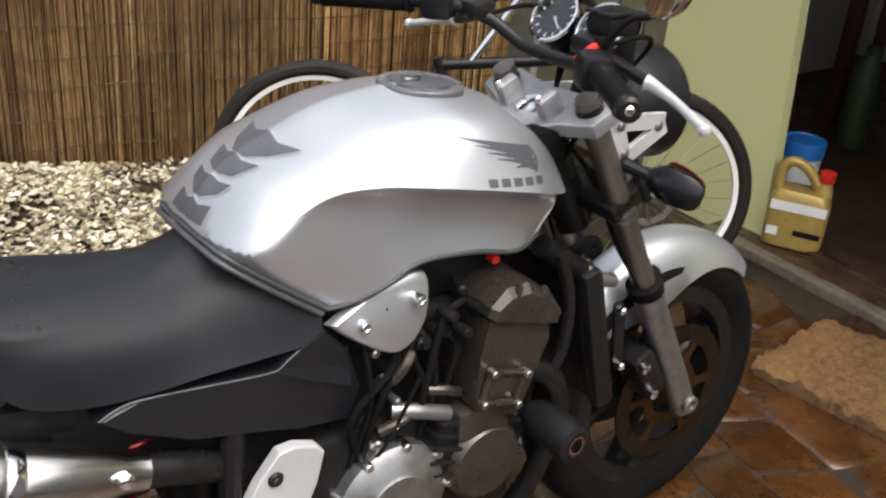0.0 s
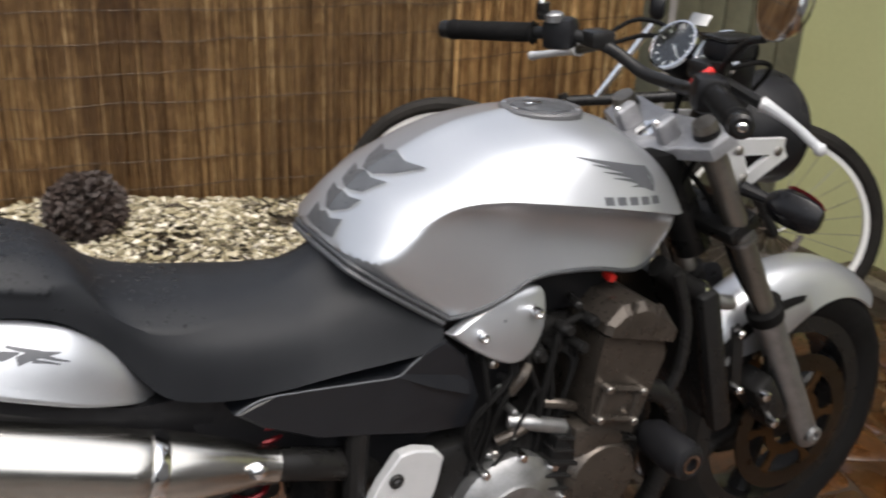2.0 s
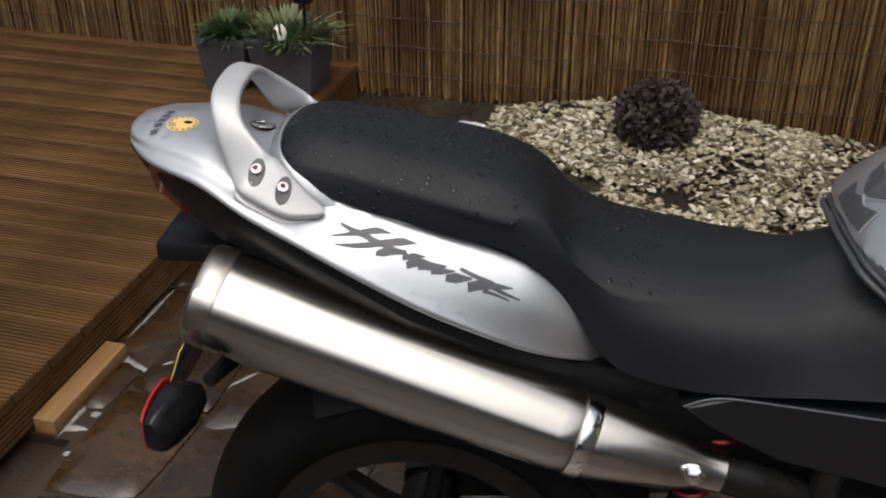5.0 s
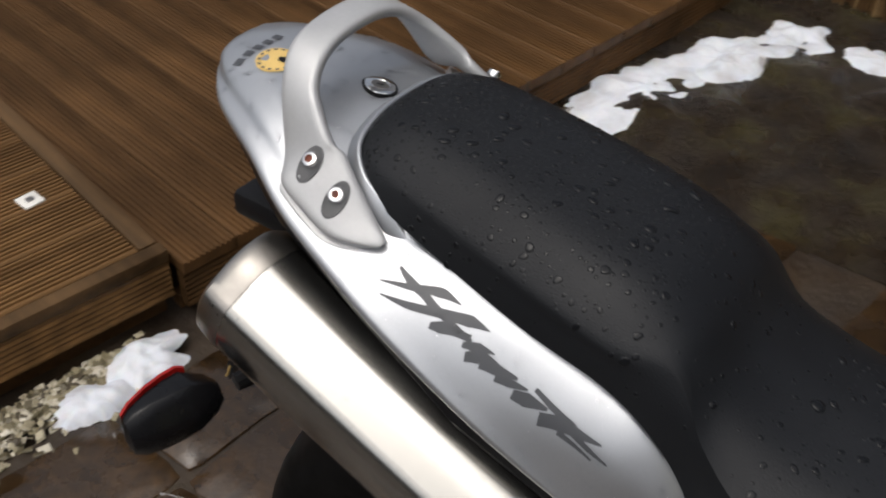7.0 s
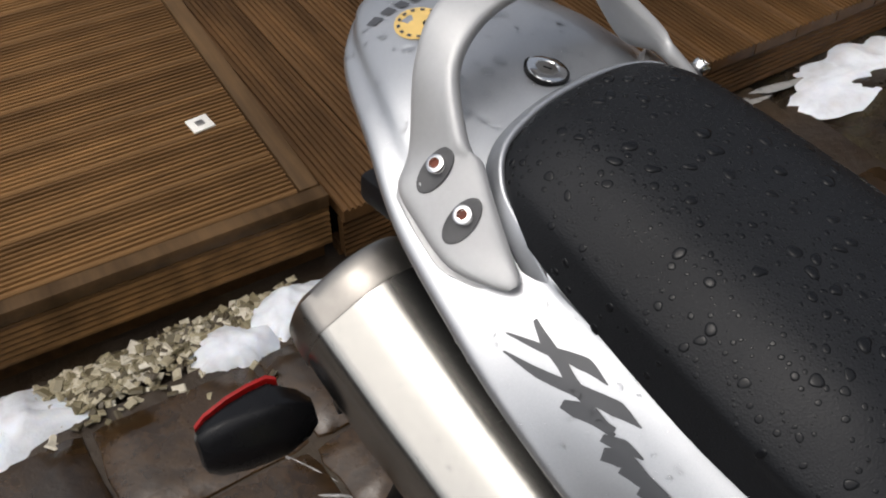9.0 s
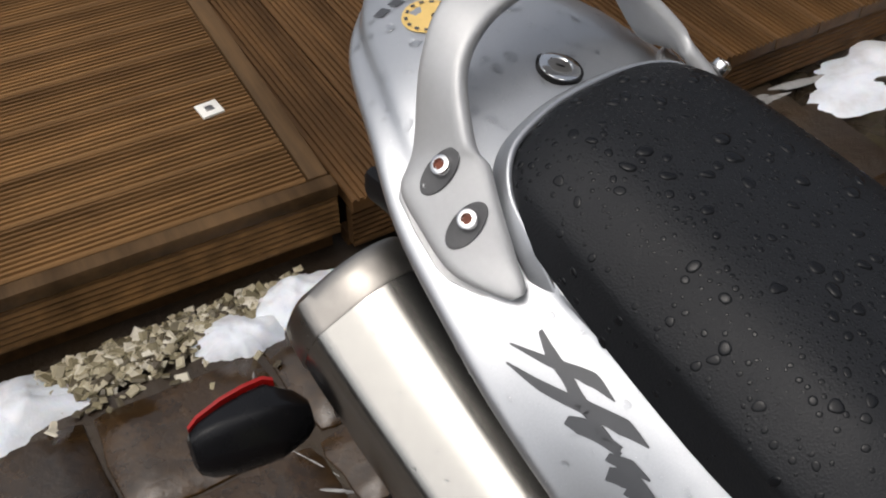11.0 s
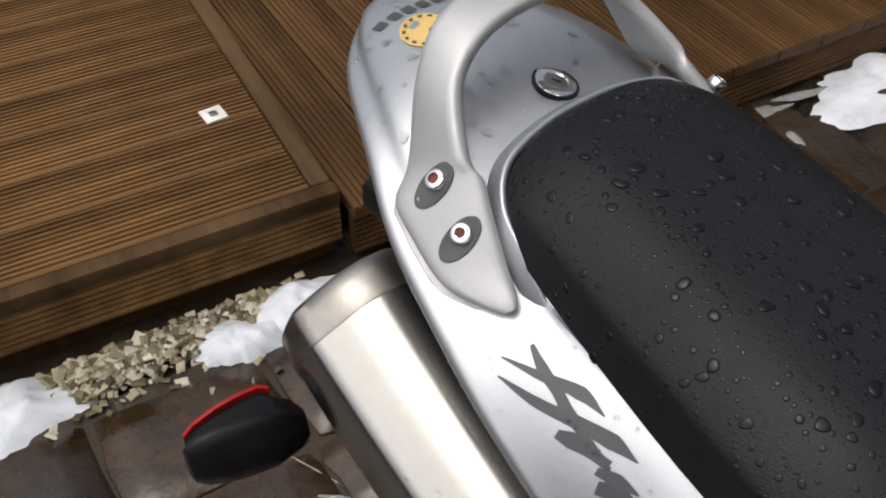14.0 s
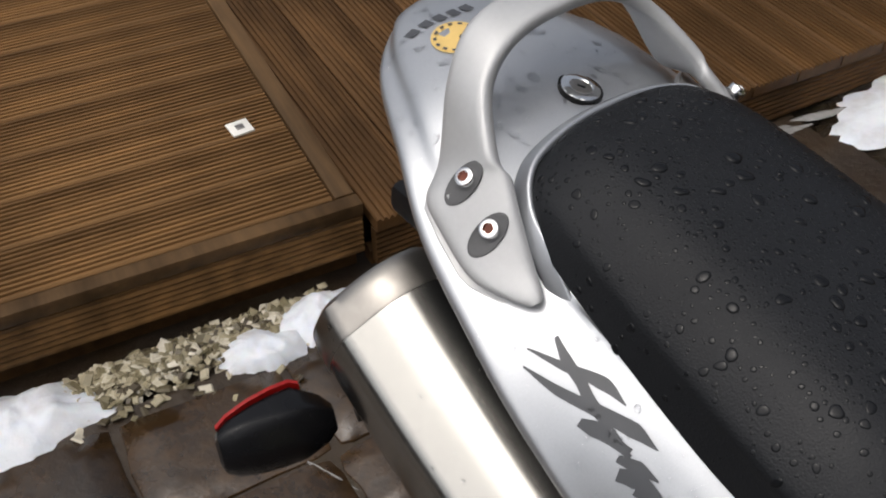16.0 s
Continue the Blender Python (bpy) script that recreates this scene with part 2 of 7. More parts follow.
    g["slush"] = grained("wet_slush", (0.25, 0.245, 0.24), 0.22, 0, 60, 0.35, 0.12, 0.3, 0.003)
    m = Mat("slush", (0.82, 0.84, 0.88), 0.55)
    n = m.noise(70, 5, 0.65)
    m.set("Base Color", m.ramp(m.noise(14, 5), [(0.25, (0.46, 0.46, 0.47)), (0.5, (0.66, 0.69, 0.74)), (0.7, (0.74, 0.77, 0.81))]))
    m.b.inputs["Subsurface Weight"].default_value = 0.35
    m.b.inputs["Subsurface Radius"].default_value = (0.010, 0.014, 0.020)
    m.bump(n, 0.3, 0.006)
    g["snow"] = m.m
    m = Mat("green_paint", (0.36, 0.37, 0.16), 0.5)
    m.set("Base Color", m.mix(0.5, m.ramp(m.noise(2, 4), [(0.3, (0.55, 0.55, 0.26)), (0.7, (0.66, 0.65, 0.33))]), m.ramp(m.noise(50, 4), [(0.3, (0.58, 0.58, 0.275)), (0.7, (0.63, 0.63, 0.305))])))
    m.bump(m.noise(150, 4), 0.1, 0.001)
    g["green"] = m.m
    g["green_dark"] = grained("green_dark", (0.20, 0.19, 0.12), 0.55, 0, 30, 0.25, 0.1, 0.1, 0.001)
    g["shed_white"] = grained("shed_white", (0.50, 0.47, 0.43), 0.6, 0, 20, 0.15, 0.1, 0.1, 0.001)
    g["shed_floor"] = grained("shed_floor", (0.044, 0.024, 0.013), 0.45, 0, 20, 0.4, 0.15, 0.2, 0.003)
    g["concrete"] = grained("concrete", (0.14, 0.118, 0.085), 0.5, 0, 50, 0.5, 0.15, 0.5, 0.005)
    g["wet_sill"] = grained("wet_sill", (0.052, 0.030, 0.016), 0.35, 0, 40, 0.55, 0.2, 0.4, 0.004)
    m = Mat("sand_slab", (0.30, 0.19, 0.09), 0.6)
    n = m.noise(48, 9, 0.75)
    m.set("Base Color", m.mix(0.5, m.ramp(n, [(0.36, (0.10, 0.045, 0.014)), (0.62, (0.58, 0.33, 0.125))]), m.ramp(m.noise(4, 5), [(0.3, (0.17, 0.08, 0.027)), (0.7, (0.50, 0.28, 0.10))])))
    m.bump(n, 1.0, 0.045)
    g["slab"] = m.m
    g["gold_plastic"] = grained("gold_plastic", (0.42, 0.29, 0.08), 0.35, 0.25, 40, 0.15, 0.08, 0.02, 0.0005)
    g["blue_plastic"] = grained("blue_plastic", (0.02, 0.16, 0.50), 0.35, 0, 40, 0.12, 0.08, 0)
    g["pot"] = grained("slate_pot", (0.055, 0.055, 0.06), 0.5, 0, 40, 0.25, 0.1, 0.1, 0.002)
    g["leaf"] = grained("leaf", (0.06, 0.10, 0.035), 0.5, 0, 60, 0.4, 0.1, 0)
    g["leaf_pale"] = grained("leaf_pale", (0.13, 0.15, 0.07), 0.55, 0, 60, 0.4, 0.1, 0)
    g["dead_leaf"] = grained("dead_leaf", (0.022, 0.012, 0.008), 0.7, 0, 60, 0.5, 0.1, 0)
    g["sack"] = grained("sack_cloth", (0.022, 0.040, 0.014), 0.6, 0, 60, 0.4, 0.1, 0)
    g["red_wood"] = grained("red_wood", (0.050, 0.009, 0.007), 0.55, 0, 40, 0.3, 0.1, 0.1, 0.001)
    g["brick_wall"] = grained("house_render", (0.18, 0.175, 0.17), 0.8, 0, 15, 0.3, 0.1, 0.3, 0.004)
    g["tile"] = grained("deck_light_white", (0.75, 0.73, 0.68), 0.35, 0, 60, 0.08, 0.08, 0)
    return g


MAT = make_materials()

# ---- modelling helpers ----
def part(name, bm, material, parent=None, label="", sharp=35):
    """One mesh object from a bmesh, smooth with sharp edges by angle."""
    me = bpy.data.meshes.new(name)
    bmesh.ops.recalc_face_normals(bm, faces=bm.faces[:])
    bm.to_mesh(me)
    bm.free()
    me.materials.append(MAT[material])
    me.shade_smooth()
    me.set_sharp_from_angle(angle=radians(sharp))
    ob = new(name, me)
    if parent:
        ob.parent = parent
    if label:
        ob["label"] = label
    return ob


def empty(name, m=None):
    ob = new(name)
    if m is not None:
        ob.matrix_world = m
    return ob


def catmull(pts, n):
    """Points of a smooth curve through pts, n steps a span."""
    p = [Vector(q) for q in pts]
    p = [2 * p[0] - p[1]] + p + [2 * p[-1] - p[-2]]
    out = []
    for i in range(1, len(p) - 2):
        a, b, c, d = p[i - 1 : i + 3]
        for k in range(n):
            t = k / n
            out.append(0.5 * (2 * b + (c - a) * t + (2 * a - 5 * b + 4 * c - d) * t * t + (3 * b - a - 3 * c + d) * t ** 3))
    out.append(p[-2])
    return out


def skin(bm, rings, closed=True, caps=True):
    vs = [[bm.verts.new(p) for p in r] for r in rings]
    n = len(vs[0])
    for a, b in zip(vs, vs[1:]):
        for j in range(n if closed else n - 1):
            k = (j + 1) % n
            bm.faces.new((a[j], a[k], b[k], b[j]))
    if caps and closed:
        bm.faces.new(vs[0][::-1])
        bm.faces.new(vs[-1])
    return vs


def tube(bm, pts, r, sides=10, smooth=4, radii=None, caps=True):
    """A round bar along a smooth path; radii: one for each given point."""
    path = catmull(pts, smooth) if smooth > 1 and len(pts) > 2 else [Vector(p) for p in pts]
    n = len(path)
    rings, up = [], None
    for i, p in enumerate(path):
        d = (path[min(i + 1, n - 1)] - path[max(i - 1, 0)]).normalized()
        if up is None:
            up = d.orthogonal().normalized()
        up = (up - up.dot(d) * d).normalized()
        s = d.cross(up)
        if radii:
            f = i / (n - 1) * (len(radii) - 1)
            k = min(int(f), len(radii) - 2)
            rr = radii[k] + (radii[k + 1] - radii[k]) * (f - k)
        else:
            rr = r
        rings.append([p + rr * (math.cos(a) * up + math.sin(a) * s) for a in (2 * math.pi * j / sides for j in range(sides))])
    skin(bm, rings, caps=caps)
    return bm


def lathe(bm, profile, m=None, sides=24, caps=True):
    """A turned body: profile rows are (along the axis, radius); the axis is local z of m."""
    m = m or Matrix()
    rings = [[m @ Vector((max(r, 1e-4) * math.cos(a), max(r, 1e-4) * math.sin(a), h)) for a in (2 * math.pi * j / sides for j in range(sides))] for h, r in profile]
    skin(bm, rings, caps=caps)
    return bm


def along(a, b):
    """A pose at a whose z axis looks at b."""
    a, b = Vector(a), Vector(b)
    return Matrix.Translation(a) @ (b - a).to_track_quat("Z", "X").to_matrix().to_4x4()


def box(bm, c, s, bevel=0.0, m=None, seg=2):
    r = bmesh.ops.create_cube(bm, size=1.0, matrix=(m or Matrix()) @ Matrix.Translation(c) @ Matrix.Diagonal((*s, 1)))
    if bevel:
        es = list({e for v in r["verts"] for e in v.link_edges})
        bmesh.ops.bevel(bm, geom=es, offset=bevel, segments=seg, affect="EDGES", profile=0.5)
    return bm


def plate(bm, outline, thick, m, bevel=0.0, smooth=0):
    """A plate: outline in local xy of m, thick along local z from 0, with a rounded rim."""
    pts = [Vector((x, y, 0)) for x, y in outline]
    if smooth:
        pts = catmull(pts + [pts[0]], smooth)[:-1]
    c = sum(pts, Vector()) / len(pts)
    rings = []
    size = max((p - c).length for p in pts)
    for z, ins in ((0, 0), (thick - bevel, 0), (thick - bevel * 0.3, bevel * 0.3), (thick, bevel)) if bevel else ((0, 0), (thick, 0)):
        rings.append([m @ (c + (p - c) * (1 - ins / size) + Vector((0, 0, z))) for p in pts])
    skin(bm, rings)
    return bm


def side(y, flip=False):
    """A plate pose on the bike's side: local x is bike x, local y is bike z; it grows outwards from y."""
    if y < 0:
        return Matrix(((1, 0, 0, 0), (0, 0, -1, y), (0, 1, 0, 0), (0, 0, 0, 1)))
    return Matrix(((1, 0, 0, 0), (0, 0, 1, y), (0, 1, 0, 0), (0, 0, 0, 1)))


def mirrored(ob, name=None):
    """A copy of a part mirrored to the other side of its thing (own mesh)."""
    me = ob.data.copy()
    for v in me.vertices:
        v.co.y = -v.co.y
    me.flip_normals()
    o = new(name or ob.name.split(".")[0], me)
    o.parent = ob.parent
    if "label" in ob:
        o["label"] = ob["label"]
    return o


def loft_half(stations, spline, n_along, make):
    """Rings of a symmetric body: stations are rows of numbers, smoothed along; make(row) gives the right half from top middle to bottom middle as (x, y, z)."""
    arr = np.array(stations, float)
    rows = []
    for i in range(len(arr) - 1):
        a = arr[max(i - 1, 0)] if i > 0 else 2 * arr[0] - arr[1]
        b, c = arr[i], arr[i + 1]
        d = arr[i + 2] if i + 2 < len(arr) else 2 * c - b
        for k in range(n_along):
            t = k / n_along
            rows.append(0.5 * (2 * b + (c - a) * t + (2 * a - 5 * b + 4 * c - d) * t * t + (3 * b - a - 3 * c + d) * t ** 3))
    rows.append(arr[-1])
    rings = []
    for r in rows:
        half = make(r)
        rings.append([Vector((x, -y, z)) for x, y, z in half] + [Vector((x, y, z)) for x, y, z in reversed(half[1:-1])])
    return rings



# ---- the yard: ground, deck, fence, shed ----
YARD = pose(-0.94, 0.362, 0, 0, 0, -10)  # u runs along the fence, v towards it, from the deck's corner
rng = random.Random(7)


def yard(u, v, z=0.0):
    return YARD @ Vector((u, v, z))


def slab_mesh(bm, u0, u1, v0, v1, z0, z1, bevel=0.004, m=YARD):
    box(bm, ((u0 + u1) / 2, (v0 + v1) / 2, (z0 + z1) / 2), (u1 - u0, v1 - v0, z1 - z0), bevel, m, 1)
    return bm


def ground():
    bm = bmesh.new()
    n = 48
    vs = {}
    for i in range(n + 1):
        for j in range(n + 1):
            x = -40 + 80 * i / n
            y = -40 + 80 * j / n
            vs[i, j] = bm.verts.new((x, y, -0.03))
    for i in range(n):
        for j in range(n):
            bm.faces.new((vs[i, j], vs[i + 1, j], vs[i + 1, j + 1], vs[i, j + 1]))
    return tagged(part("ground", bm, "mud"), "dark wet mortar and earth under the yard's paving", "ground", kind="structure")


ground()


def mound(u, v):
    """How far the bed is heaped up against the fence."""
    return 0.060 * math.exp(-((u - 1.15) / 0.45) ** 2) * min(1.0, max(0.0, (v - 1.55) / 0.5))


def soil_bed():
    """The planting bed along the fence: uneven soil, higher towards the fence."""
    bm = bmesh.new()
    nu, nv = 90, 36
    grid = []
    for i in range(nu + 1):
        u = -0.09 + 3.45 * i / nu
        edge = 1.02 + 0.06 * noise.noise((u * 2.2, 3, 0)) + (0.10 if u > 0.75 else 0.0)
        row = []
        for j in range(nv + 1):
            f = j / nv
            v = edge + (2.19 - edge) * f
            z = -0.028 + 0.035 * min(1, f * 6) + 0.012 * noise.noise((u * 9, v * 9, 1)) + 0.02 * noise.noise((u * 3, v * 3, 5)) * min(1, f * 3) + mound(u, v)
            row.append(bm.verts.new(yard(u, v, z)))
        grid.append(row)
    for a, b in zip(grid, grid[1:]):
        for j in range(nv):
            bm.faces.new((a[j], b[j], b[j + 1], a[j + 1]))
    return tagged(part("soil_bed", bm, "soil"), "damp brown mossy soil bed along the reed fence", "soil", kind="structure")


soil_bed()


def stone_chip(bm, c, s, r):
    """One angular gravel chip."""
    a = r.random() * 6.283
    q = Euler((r.uniform(-0.5, 0.5), r.uniform(-0.5, 0.5), a)).to_matrix()
    sx, sy, sz = s * r.uniform(0.8, 1.4), s * r.uniform(0.55, 0.95), s * r.uniform(0.16, 0.36)
    top = [Vector((x * sx * r.uniform(0.5, 0.8), y * sy * r.uniform(0.5, 0.8), sz)) for x, y in ((-1, -1), (1, -1), (1, 1), (-1, 1))]
    mid = [Vector((x * sx * r.uniform(0.8, 1.1), y * sy * r.uniform(0.8, 1.1), 0)) for x, y in ((-1, -1), (1, -1), (1, 1), (-1, 1))]
    vt = [bm.verts.new(c + q @ p) for p in top]
    vm = [bm.verts.new(c + q @ p) for p in mid]
    vb = [bm.verts.new(c + q @ Vector((p.x * 0.7, p.y * 0.7, -sz))) for p in mid]
    bm.faces.new(vt)
    for k in range(4):
        l = (k + 1) % 4
        bm.faces.new((vm[k], vm[l], vt[l], vt[k]))
        bm.faces.new((vb[k], vb[l], vm[l], vm[k]))


def gravel(name, label, count, place, size):
    bm = bmesh.new()
    r = random.Random(11)
    for _ in range(count):
        stone_chip(bm, place(r), r.uniform(*size), r)
    me = bpy.data.meshes.new(name)
    bm.to_mesh(me)
    bm.free()
    me.materials.append(MAT["gravel"])
    return tagged(new(name, me), label, "gravel", kind="stuff")


def bed_place(r):
    while True:
        u, v = r.uniform(0.55, 2.9), r.uniform(1.15, 2.13)
        near = 1.28 + 0.45 * max(0, 1.15 - u) / 0.5 + 0.10 * noise.noise((u * 5, v * 5, 0))
        keep = noise.noise((u * 4.2, v * 4.2, 9)) > r.uniform(-0.5, 0.25) + 0.25 * min(0.0, 1.7 - v)
        # less stone, more soil, along the foot of the fence
        if v > 2.04 + 0.06 * noise.noise((u * 6, v * 6, 4)) and u > 1.7 and r.random() < 0.80:
            continue
        if v > near and keep:
            return yard(u, v, 0.012 + r.uniform(0, 0.018) + 0.02 * noise.noise((u * 3, v * 3, 5)) + mound(u, v))


gravel("gravel_bed", "pale cream angular gravel on the bed by the reed fence", 13500, bed_place, (0.006, 0.0135))
gravel("gravel_strip", "pale cream gravel strip along the foot of the deck", 1900, lambda r: yard(0.004 + abs(r.gauss(0, 0.046)), r.uniform(-0.95, -0.10) if r.random() < 0.6 else r.uniform(-0.52, -0.20), -0.014 + r.uniform(0, 0.018)), (0.0040, 0.0125))


def snow_patch(cu, cv, ru, rv, h, seed, rot=0.0, nr=16, na=72, name="snow_patch", material="snow"):
    """A melting heap of snow with a ragged rim."""
    bm = bmesh.new()

    c, s = math.cos(rot), math.sin(rot)
    rings = []
    for i in range(nr + 1):
        f = i / nr
        row = []
        for j in range(na):
            a = 2 * math.pi * j / na
            d = 1 + 0.42 * noise.noise((math.cos(a) * 1.4, math.sin(a) * 1.4, seed)) + 0.20 * noise.noise((math.cos(a) * 3.2, math.sin(a) * 3.2, seed + 3)) + 0.10 * noise.noise((math.cos(a) * 8, math.sin(a) * 8, seed + 7))
            d = 1 + (d - 1) * f ** 1.6
            u, v = f * d * ru * math.cos(a), f * d * rv * math.sin(a)
            u, v = cu + c * u - s * v, cv + s * u + c * v
            lump = 0.75 + 0.65 * noise.noise((u * 16, v * 16, seed)) + 0.20 * noise.noise((u * 45, v * 45, seed))
            z = h * max(0.0, 1 - f ** 2.6) * max(0.10, lump)
            row.append(bm.verts.new(yard(u, v, z - 0.006)))
        rings.append(row)
    for a, b in zip(rings, rings[1:]):
        for j in range(na):
            k = (j + 1) % na
            bm.faces.new((a[j], a[k], b[k], b[j]))
    bmesh.ops.remove_doubles(bm, verts=bm.verts[:], dist=0.0004)
    if material == "slush":
        return tagged(part(name, bm, material, sharp=170), "thin streak of grey wet slush on the paving", "slush", "slush streaks")
    return tagged(part(name, bm, material, sharp=170), "melting patch of white snow on the wet ground", "snow", "snow patches")


for cu, cv, ru, rv, h, seed, rot in (
    (0.095, -0.250, 0.052, 0.078, 0.034, 1, -0.2), (0.070, -0.135, 0.062, 0.085, 0.036, 2, 0.2), (0.052, -0.66, 0.074, 0.140, 0.037, 4, 0.0),
    (0.128, 1.33, 0.135, 0.27, 0.034, 14, -0.14), (0.19, 1.63, 0.14, 0.22, 0.042, 6, -0.3), (0.24, 1.90, 0.15, 0.12, 0.032, 8, 0.3), (0.50, 1.92, 0.19, 0.085, 0.027, 9, -0.15),
    (1.07, 1.335, 0.055, 0.036, 0.016, 13, 0.6)):
    snow_patch(cu, cv, ru, rv, h, seed, rot)


for k, (cu, cv, ru, rv, rot) in enumerate((
    (0.022, 0.655, 0.146, 0.0070, 1.56), (0.034, 0.906, 0.113, 0.020, 1.42), (0.036, 1.079, 0.068, 0.012, 1.40), (0.099, 0.866, 0.030, 0.016, 0.87),
    (0.200, 0.654, 0.035, 0.009, 0.42), (0.096, 0.430, 0.053, 0.0105, -0.35), (0.181, 0.382, 0.049, 0.0105, -0.31), (0.168, 0.454, 0.024, 0.005, 0.77),
    (0.072, 0.300, 0.140, 0.0065, 1.56), (0.044, 0.448, 0.022, 0.015, 0.74), (0.364, 0.453, 0.048, 0.006, 0.96), (0.404, 0.524, 0.015, 0.010, 0.0),
    (0.088, 0.196, 0.028, 0.010, 0.29), (0.104, 0.249, 0.011, 0.010, 0.45), (0.120, 0.123, 0.012, 0.007, 0.42), (0.153, 0.148, 0.008, 0.007, 0.62),
    (0.142, 0.956, 0.028, 0.013, -0.07), (0.273, 0.410, 0.019, 0.006, 0.95),
    (0.374, -0.253, 0.056, 0.0030, 0.52), (0.436, -0.252, 0.040, 0.0055, 1.02), (0.182, -0.263, 0.010, 0.003, -0.4))):
    # thin slush left by the foot of the lower deck
    snow_patch(cu, cv, ru, rv, 0.008, 51 + k, rot, 6, 56, "slush_streak", "slush")


def grooved_board(name, length, width, parent, m, grooves=9, thick=0.028, material="deck"):
    """A reeded deck board: length along local x, grooves on top, top at z = 0."""
    bm = bmesh.new()
    prof = [(-width / 2, -thick), (-width / 2, -0.003), (-width / 2 + 0.003, 0)]
    step = (width - 0.012) / grooves
    for k in range(grooves):
        y = -width / 2 + 0.006 + k * step
        prof += [(y + step * 0.22, 0.0), (y + step * 0.32, -0.0055), (y + step * 0.68, -0.0055), (y + step * 0.78, 0.0)]
    prof += [(width / 2 - 0.003, 0), (width / 2, -0.003), (width / 2, -thick)]
    rings = [[Vector((x, y, z)) for y, z in prof] for x in (-length / 2, length / 2)]
    skin(bm, rings)
    ob = part(name, bm, material, parent, sharp=25)
    ob.matrix_basis = m
    return ob


def deck(name, label, u0, u1, v0, v1, top, boards_along_v, material, trim_u, trim_v, place):
    d = tagged(new(name), label, "decking", kind="structure")
    d.matrix_world = place
    w, gap = 0.120, 0.004
    a0, a1 = (u0, u1 - trim_u) if boards_along_v else (v0 + trim_v, v1)
    count = int((a1 - a0) / (w + gap))
    first = None
    for k in range(count + 1):
        pos = a1 - (k + 0.5) * (w + gap) if boards_along_v else a0 + (k + 0.5) * (w + gap)
        if boards_along_v:
            mm = Matrix.Translation((pos, (v0 + v1 - trim_v) / 2, top)) @ Matrix.Rotation(radians(90), 4, "Z")
            length = v1 - v0 - trim_v
        else:
            mm = Matrix.Translation(((u0 + u1 - trim_u) / 2, pos, top))
            length = u1 - u0 - trim_u
        if first is None:
            first = grooved_board("deck_board", length, w, d, mm, material=material)
        else:
            o = first.copy()
            scene.collection.objects.link(o)
            o.matrix_basis = mm
    # reeded face board under the edge, over a dark set-back kick board
    bm = bmesh.new()
    hgt = 0.084
    prof = [(-0.022, -hgt), (0, -hgt)] + [(-(0.003 if j % 2 else 0), -hgt + 0.006 + j * 0.0062) for j in range(12)] + [(0, 0), (-0.022, 0)]
    skin(bm, [[Vector((u1 - 0.003 + y, v, top - 0.029 + z)) for y, z in prof] for v in (v0, v1 - 0.003)])
    part("fascia", bm, material, d, sharp=25)
    bm = bmesh.new()
    box(bm, (u1 - 0.060, (v0 + v1) / 2, (top - 0.113) / 2 - 0.02), (0.03, v1 - v0 - 0.01, top - 0.113 + 0.036), 0.002)
    part("kick_board", bm, "deck_dark", d)
    if trim_v:
        bm = bmesh.new()
        box(bm, ((u0 + u1) / 2 - 0.014, v1 - 0.012, top - 0.080), (u1 - u0 - 0.028, 0.020, 0.100), 0.002)
        part("side_fascia", bm, material, d)
    if trim_u:
        bm = bmesh.new()
        box(bm, (u1 - trim_u / 2, (v0 + v1) / 2, top - 0.0135), (trim_u - 0.004, v1 - v0, 0.029), 0.004)
        part("edge_trim", bm, "deck_trim", d)
    if trim_v:
        bm = bmesh.new()
        box(bm, ((u0 + u1 - trim_u) / 2, v1 - trim_v / 2, top - 0.0130), (u1 - u0 - trim_u, trim_v - 0.006, 0.030), 0.004)
        part("side_trim", bm, "deck_trim", d)
    return d


UPPER = YARD @ pose(-0.006, -0.004, 0, 0, 0, -2.2)
deck("deck_upper", "wet brown reeded timber deck platform", -2.6, 0.0, -2.2, 0.0, 0.150, True, "deck", 0.036, 0.044, UPPER)
deck("deck_lower", "wet dark brown reeded timber deck running to the fence", -2.6, 0.010, 0.010, 2.14, 0.117, False, "deck_dark", 0.0, 0.0, YARD)


def deck_light():
    t = tagged(empty("deck_light", YARD @ pose(-0.319, -0.117, 0.150, 0, 0, 4)), "small square white deck light set in the boards", "light fitting")
    bm = bmesh.new()
    plate(bm, [(-0.0215, -0.0215), (0.0215, -0.0215), (0.0215, 0.0215), (-0.0215, 0.0215)], 0.004, Matrix(), 0.0015)
    part("frame", bm, "tile", t)
    bm = bmesh.new()
    plate(bm, [(-0.008, -0.008), (0.008, -0.008), (0.008, 0.008), (-0.008, 0.008)], 0.0048, Matrix(), 0.0008)
    part("lens", bm, "dark_steel", t, "dull grey square lens")
    return t


deck_light()


def plank():
    bm = bmesh.new()
    box(bm, (0, 0, 0), (0.29, 0.052, 0.040), 0.003)
    ob = part("plank", bm, "new_wood")
    ob.matrix_world = YARD @ pose(0.037, 0.310, 0.012, 0, 0, 91)
    return tagged(ob, "short offcut of new yellow timber beside the deck", "plank")


plank()


